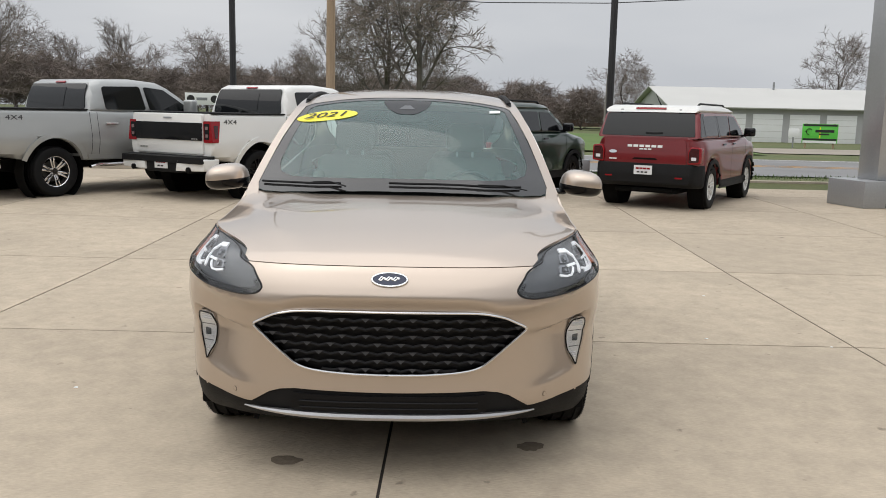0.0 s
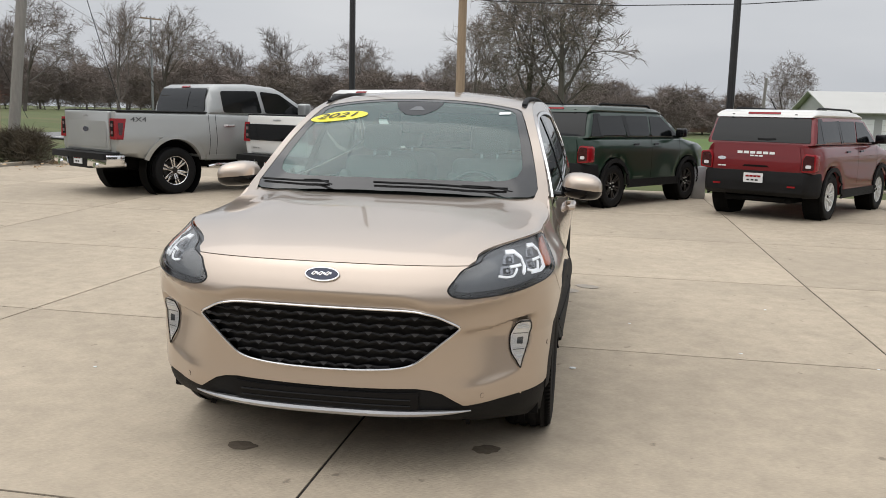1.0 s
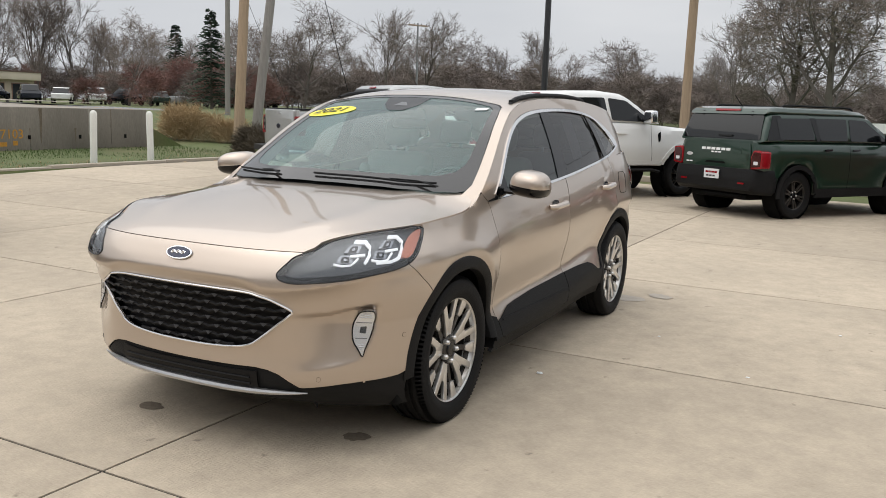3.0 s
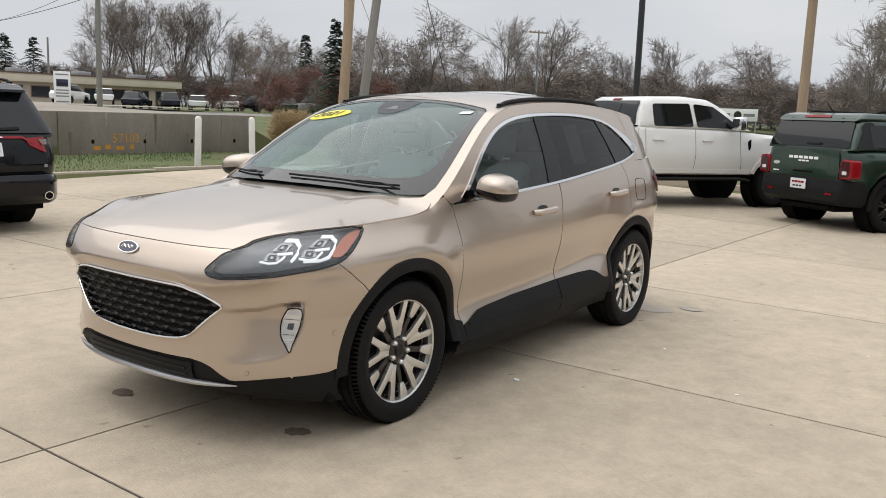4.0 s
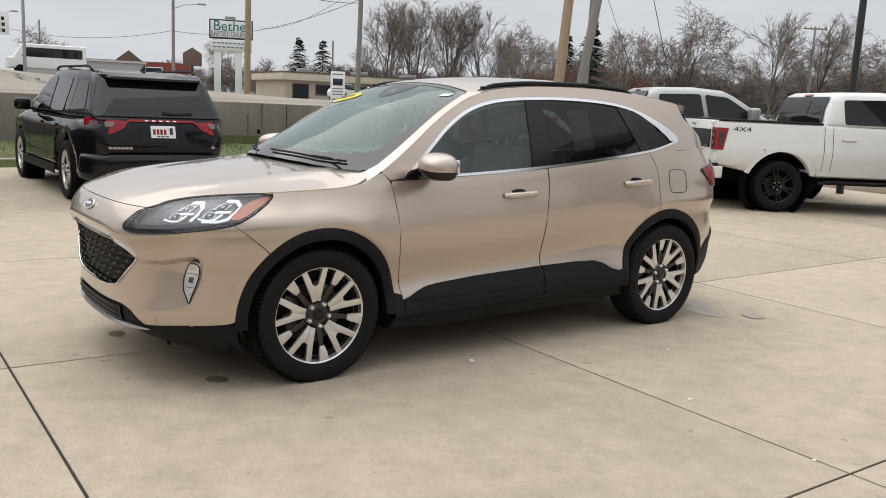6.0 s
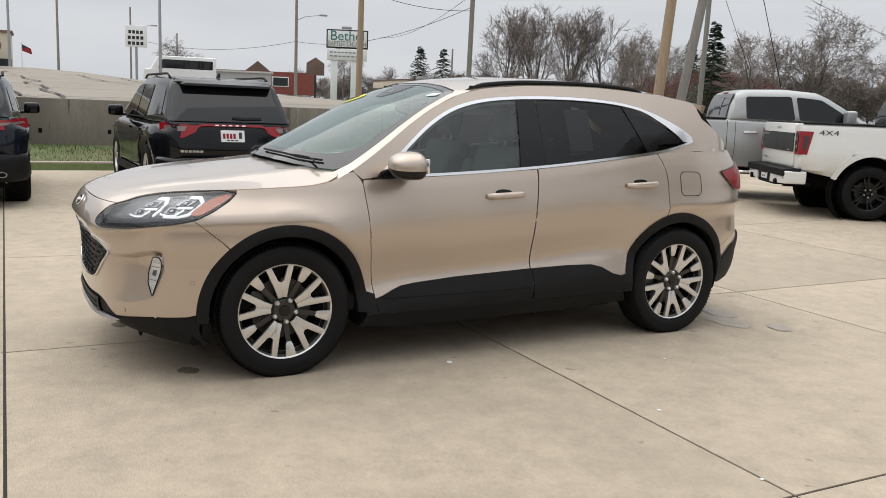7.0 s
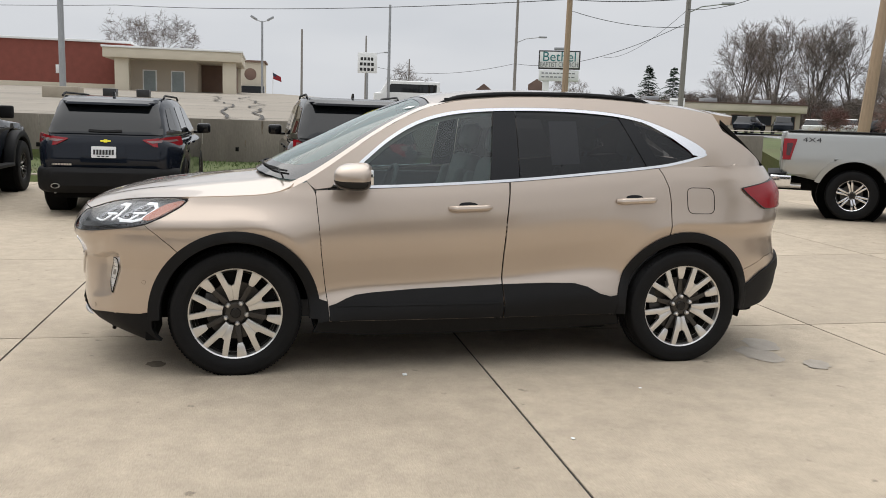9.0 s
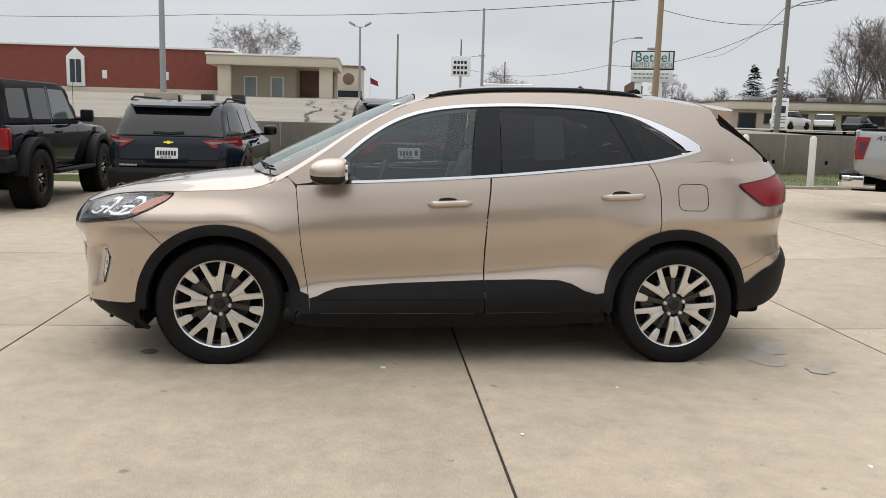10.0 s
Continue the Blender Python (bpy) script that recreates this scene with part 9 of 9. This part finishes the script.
part("panel", prism([(-0.9, 2.9), (0.9, 2.9), (0.9, 4.1), (0, 4.7), (-0.9, 4.1)], 0.3, lambda a, b, d: Vector((a, d - 0.15, b)), 0.02), M["brown_roof"], cs)

# ---- buildings ----
def windows(v, places, y, mat_frame="sign_white", mat_pane="window_dark"):
    for x0, x1, z0, z1 in places:
        w = part("window", box(x0, x1, y - 0.06, y + 0.02, z0, z1, 0.01), M[mat_frame], v)
        part("pane", box(x0 + 0.1, x1 - 0.1, y - 0.075, y - 0.055, z0 + 0.1, z1 - 0.1), M[mat_pane], w)


brick_hall = thing("brick_hall", pose(-72, -7.2, 2.25, 0, 0, 90), "long single-storey red brick building with a tan canopied entrance", "building")
part("wall", box(-52, 0.3, 0.0, 14, 1.15, 4.55), M["brick"], brick_hall, "red brick upper wall")
part("base_wall", box(-52, 0.32, -0.05, 14, -0.8, 1.15), M["cream"], brick_hall)
part("parapet_cap", box(-52.2, 0.4, -0.15, 14.2, 4.55, 4.75, 0.03), M["sign_white"], brick_hall)
for x in (-13.0, -30.0, -46.0):
    w = part("window", prism([(x - 0.75, 1.2), (x + 0.75, 1.2), (x + 0.75, 3.7), (x, 4.45), (x - 0.75, 3.7)], 0.2, lambda a, b, d: Vector((a, -0.18 + d, b)), 0.01), M["sign_white"], brick_hall, "white gabled window surround")
    for dx in (-0.45, 0.05):
        part("pane", box(x + dx, x + dx + 0.42, -0.21, -0.17, 1.5, 3.45), M["window_dark"], w)
for x in (-10.6, -5.4):
    part("vent_plate", box(x - 0.2, x + 0.2, -0.06, 0.0, 1.9, 2.6, 0.01), M["sign_white"], brick_hall)
part("porch_wall", box(0.3, 6.0, -3.2, 4.0, -0.8, 3.1), M["tan_wall"], brick_hall)
part("porch_inner_wall", box(6.0, 9.0, 1.0, 4.0, -0.8, 3.1), M["school_wall"], brick_hall)
part("canopy", box(-0.9, 9.6, -5.8, 4.5, 3.1, 3.85, 0.03), M["cream"], brick_hall)
part("canopy_cap", box(-1.0, 9.7, -5.9, 4.6, 3.85, 4.0, 0.02), M["sign_white"], brick_hall)
for x in (0.0, 8.2):
    part("column", box(x - 0.1, x + 0.95, -5.4, -4.4, -0.8, 3.1, 0.02), M["cream"], brick_hall)
part("column", box(8.7, 9.3, 2.6, 3.4, -0.8, 3.1, 0.02), M["cream"], brick_hall)
windows(brick_hall, [(1.7, 2.8, 0.45, 2.35), (3.9, 5.0, 0.45, 2.35)], -3.2, "sign_white", "pale_pane")

shop = thing("emblem_shop", pose(-100, 2.4, 2.9, 0, 0, 88), "small cream shop with a round emblem over a dark porch", "building")
part("wall", box(-1.6, 1.6, 0, 6, 0, 4.4), M["cream"], shop)
part("porch", box(-1.65, 1.65, -0.9, 0.02, -0.3, 1.6), M["window_dark"], shop)
part("cornice", box(-1.8, 1.8, -0.2, 6.1, 4.4, 4.6), M["school_wall"], shop)
part("emblem", moved(lathe([(0, 0.05), (0.55, 0.05), (0.7, 0.0)], 24, "z"), pose(0, -0.02, 3.0, 90, 0, 0)), M["school_wall"], shop)
fp = thing("flag_pole", pose(-98.3, 5.0, 2.9), "white flag pole with a small striped flag", "flag")
part("shaft", tube([(0, 0, 0), (0, 0, 3.4)], 0.05, 6), M["sign_white"], fp)
part("flag", prism([(0, 2.5), (1.0, 2.15), (0.9, 2.75), (0, 3.2)], 0.03, lambda a, b, d: Vector((d, a, b))), M["red_lens"], fp)
part("canton", prism([(0, 2.85), (0.4, 2.7), (0.4, 3.0), (0, 3.2)], 0.05, lambda a, b, d: Vector((d - 0.01, a, b))), M["blue_badge"], fp)

office = thing("low_office", pose(-91.0, 46.3, 1.45, 0, 0, 82), "long low tan office building with dark shopfront windows", "building")
part("wall", box(0, 21, 0, 13, -0.6, 2.0), M["tan_wall"], office)
part("roof_band", box(-0.5, 21.5, -0.6, 13.5, 2.0, 2.88, 0.02), M["cream"], office)
part("roof_edge", box(-0.6, 21.6, -0.7, 13.6, 2.88, 3.01), M["brown_roof"], office)
windows(office, [(0.9 + 2.9 * k, 3.0 + 2.9 * k, 0.35 if k % 3 else -0.3, 1.65) for k in range(7)], 0.0, "school_wall")
for x in (2.9, 10.2, 17.0):
    part("roof_unit", box(x, x + 1.6, 3, 5, 3.01, 3.55, 0.03), M["galv"], office)
red_shed = thing("red_shop", pose(-101.7, 31.2, 2.6, 0, 0, 70), "low dark red shop far across the car park", "building")
part("wall", box(-7, 7, 0, 6, -0.5, 2.2), M["brick"], red_shed)
part("gable", prism([(-1.5, 2.2), (1.5, 2.2), (0, 3.4)], 1.0, lambda a, b, d: Vector((a, d, b))), M["brown_roof"], red_shed)
windows(red_shed, [(-5 + 3.4 * k, -3 + 3.4 * k, 0.4, 1.6) for k in range(3)], 0.0)
whs = thing("white_shed", pose(-92, 24.0, 2.3, 0, 0, 75), "low white metal shed beside the street", "building")
part("wall", box(-6, 6, 0, 5, -0.5, 1.9), M["grey_siding"], whs)
part("roof", box(-6.2, 6.2, -0.2, 5.2, 1.9, 2.1), M["pale_roof"], whs)

store = thing("storage_building", pose(15.6, 61.5, land(20, 61), 0, 0, 0), "long pale storage building with white roll-up doors", "building")
part("wall", box(0, 66, 0, 12, -0.3, 2.42), M["grey_siding"], store)
part("gable_wall", prism([(0, 2.42), (12, 2.42), (6, 3.85)], 0.2, lambda a, b, d: Vector((d, a, b))), M["grey_siding"], store)
roof = bmesh.new()
for pts in (((-0.4, -0.5, 2.38), (66.4, -0.5, 2.38), (66.4, 6, 3.95), (-0.4, 6, 3.95)), ((-0.4, 12.5, 2.38), (66.4, 12.5, 2.38), (66.4, 6, 3.95), (-0.4, 6, 3.95))):
    roof.faces.new([roof.verts.new(p) for p in pts])
bmesh.ops.remove_doubles(roof, verts=roof.verts[:], dist=1e-4)
bmesh.ops.solidify(roof, geom=roof.faces[:], thickness=0.08)
part("roof", roof, M["pale_roof"], store)
for k in range(25):
    d = part("roller_door", box(0.5 + 2.6 * k, 2.6 + 2.6 * k, -0.05, 0.02, -0.2, 1.95, 0.01), M["sign_white"], store)
    for z in (0.3, 0.75, 1.2, 1.6):
        part("door_rib", box(0.52 + 2.6 * k, 2.58 + 2.6 * k, -0.06, -0.05, z, z + 0.02), M["pale_roof"], d)
part("roof_vent", tube([(9, 5.5, 3.8), (9, 5.5, 4.4)], 0.08, 6), M["galv"], store)

school = thing("low_school", pose(10.2, 106, 0.55, 0, 0, -5), "low brown brick building with a wide shingle roof", "building")
part("wall", box(0, 8.6, 0, 8, -0.3, 1.55), M["school_wall"], school)
part("roof", prism([(-0.5, 1.5), (9.1, 1.5), (6.9, 2.45), (1.9, 2.45)], 9.4, lambda a, b, d: Vector((a, -0.7 + d, b))), M["brown_roof"], school)
windows(school, [(0.9, 1.7, 0.55, 1.05), (4.2, 5.0, 0.55, 1.05), (6.0, 7.1, 0.2, 0.6), (7.5, 8.3, 0.2, 0.6)], 0.0)
part("school_door", box(2.6, 3.5, -0.05, 0.0, -0.1, 1.2), M["window_dark"], school)
part("wing_wall", box(8.7, 14.0, 1, 8, -0.3, 1.35), M["school_wall"], school)
part("wing_roof", prism([(8.6, 1.3), (14.4, 1.3), (13.4, 1.95), (8.6, 1.95)], 8, lambda a, b, d: Vector((a, 0.4 + d, b))), M["brown_roof"], school)
fence = thing("white_fence", pose(0.5, 85.5, 0.80), "long low white fence behind the lawn", "fence")
for k in range(8):
    part("fence_panel", box(-13.25 + 2.4 * k, -10.9 + 2.4 * k, 0, 0.1, 0, 0.85), M["sign_white"], fence)
for x, y, s in ((-46, 108, 0.8), (-24, 112, 0.8)):
    hs = thing("house", pose(x, y, land(x, y), 0, 0, 20), "small pale gabled house among bare trees", "house")
    part("wall", box(-4 * s, 4 * s, 0, 7, -0.3, 2.6), M["tan_wall"], hs)
    part("roof", prism([(-0.5, 2.5), (7.5, 2.5), (3.5, 5.0)], 8.6 * s, lambda a, b, d: Vector((d - 4.3 * s, a, b))), M["brown_roof"], hs)
    windows(hs, [(-3, -1.8, 0.8, 2.0), (0.3, 1.5, 0.8, 2.0), (2.2, 3.2, 0.8, 2.0)], 0.0)

# entrance pillar of the showroom beside the lot
pil = thing("showroom_pillar", pose(7.22, 14.95, rise(7, 15), 0, 0, 14), "grey metal-clad showroom pillar on a block base with glazing", "building")
part("base_block", box(0.0, 3.4, 0.0, 0.95, 0, 0.47, 0.012), M["column_dark"], pil)
part("base_seam", box(0.46, 0.475, -0.003, 0.96, 0.01, 0.472), M["under"], pil)
part("column_cladding", box(0.42, 0.80, 0.22, 0.72, 0.47, 6.0, 0.01), M["column"], pil)
part("mullion", box(1.12, 1.22, 0.28, 0.66, 0.47, 6.0, 0.006), M["satin"], pil)
part("glazing", box(0.80, 3.4, 0.40, 0.42, 0.47, 6.0), M["side_pane"], pil)
part("transom", box(0.80, 3.4, 0.36, 0.46, 2.45, 2.52), M["satin"], pil)
part("canopy_beam", box(0.2, 5.0, -0.6, 1.6, 6.0, 6.8, 0.02), M["column"], pil)

# ---- far parked cars ----
def far_car(m, col, label, tall=0.0):
    v = thing("parked_car", m, label, "car", "far parked cars")
    half = lambda y, z: 0.86
    low = [(-2.2, 0.45), (-2.2, 0.85), (-1.9, 0.95 + tall), (0.9, 0.97 + tall * 0.6), (2.1, 0.85 + tall * 0.4), (2.25, 0.5), (2.1, 0.35)] + arch(1.4, 0.36, 0.33, 6, 0.33) + arch(-1.35, 0.36, 0.33, 6, 0.33)
    part("body", slab(low, half, 0.10, 0.5), col, v)
    cabo = [(-1.95, 0.93 + tall), (-1.6, 1.40 + tall), (0.1, 1.46 + tall), (1.0, 0.95 + tall * 0.6)]
    part("cabin", slab(cabo, lambda y, z: 0.78 - 0.2 * (z - 0.95), 0.06, 0.5), M["dark_glass"], v)
    part("roof_panel", slab([(-1.6, 1.395 + tall), (-1.5, 1.46 + tall), (0.0, 1.50 + tall), (0.15, 1.44 + tall)], lambda y, z: 0.70, 0.04, 0.6), col, v)
    for y in (-1.35, 1.4):
        for s in (-1, 1):
            part("wheel", moved(lathe([(0, 0.10), (0.2, 0.10), (0.31, 0.09), (0.33, 0.0), (0.31, -0.1), (0, -0.1)], 14), pose(s * 0.78, y, 0.33, 0, 0, 0 if s > 0 else 180)), M["rubber"], v)
    return v


cols = [white, white, charcoal, charcoal, white, white, black, green, silver, black, charcoal, black]
words = {id(white): "white", id(black): "black", id(silver): "silver grey", id(charcoal): "dark blue", id(green): "dark green"}
rnd = random.Random(8)
protos = {}
for k, c in enumerate(cols):
    x, y = -71.8 + 1.05 * k, 44.0 + 2.75 * k
    m = pose(x, y, max(lot_z(x, y) if x < -52 and y < 48 else 0, land(x, y)), 0, 0, 40 + 5 * k + rnd.uniform(-14, 14))
    tall = (0.18, 0.0, 0.10)[k % 3]
    key = (id(c), tall)
    if key in protos:
        copy_thing(protos[key], m)
    else:
        protos[key] = far_car(m, c, "%s car parked far across the street" % words[id(c)], tall)
bus = thing("minibus", pose(-74, 17.0, 2.35, 0, 0, 175), "white minibus with dark windows parked far off", "bus")
part("body", slab([(-3, 0.4), (-3, 2.4), (1.8, 2.4), (2.4, 1.4), (3.0, 1.2), (3.0, 0.4)], lambda y, z: 1.0, 0.12, 0.3), M["sign_white"], bus)
both_sides("window_band", rounded([(-2.7, 1.35), (-2.7, 2.1), (1.5, 2.1), (1.9, 1.35)], 0.08, 3), lambda y, z: 1.0, 0.004, M["dark_glass"], bus)
for y in (-1.8, 2.0):
    for s in (-1, 1):
        part("wheel", moved(lathe([(0, 0.12), (0.34, 0.1), (0.36, 0.0), (0, -0.1)], 14), pose(s * 0.9, y, 0.36, 0, 0, 0 if s > 0 else 180)), M["rubber"], bus)
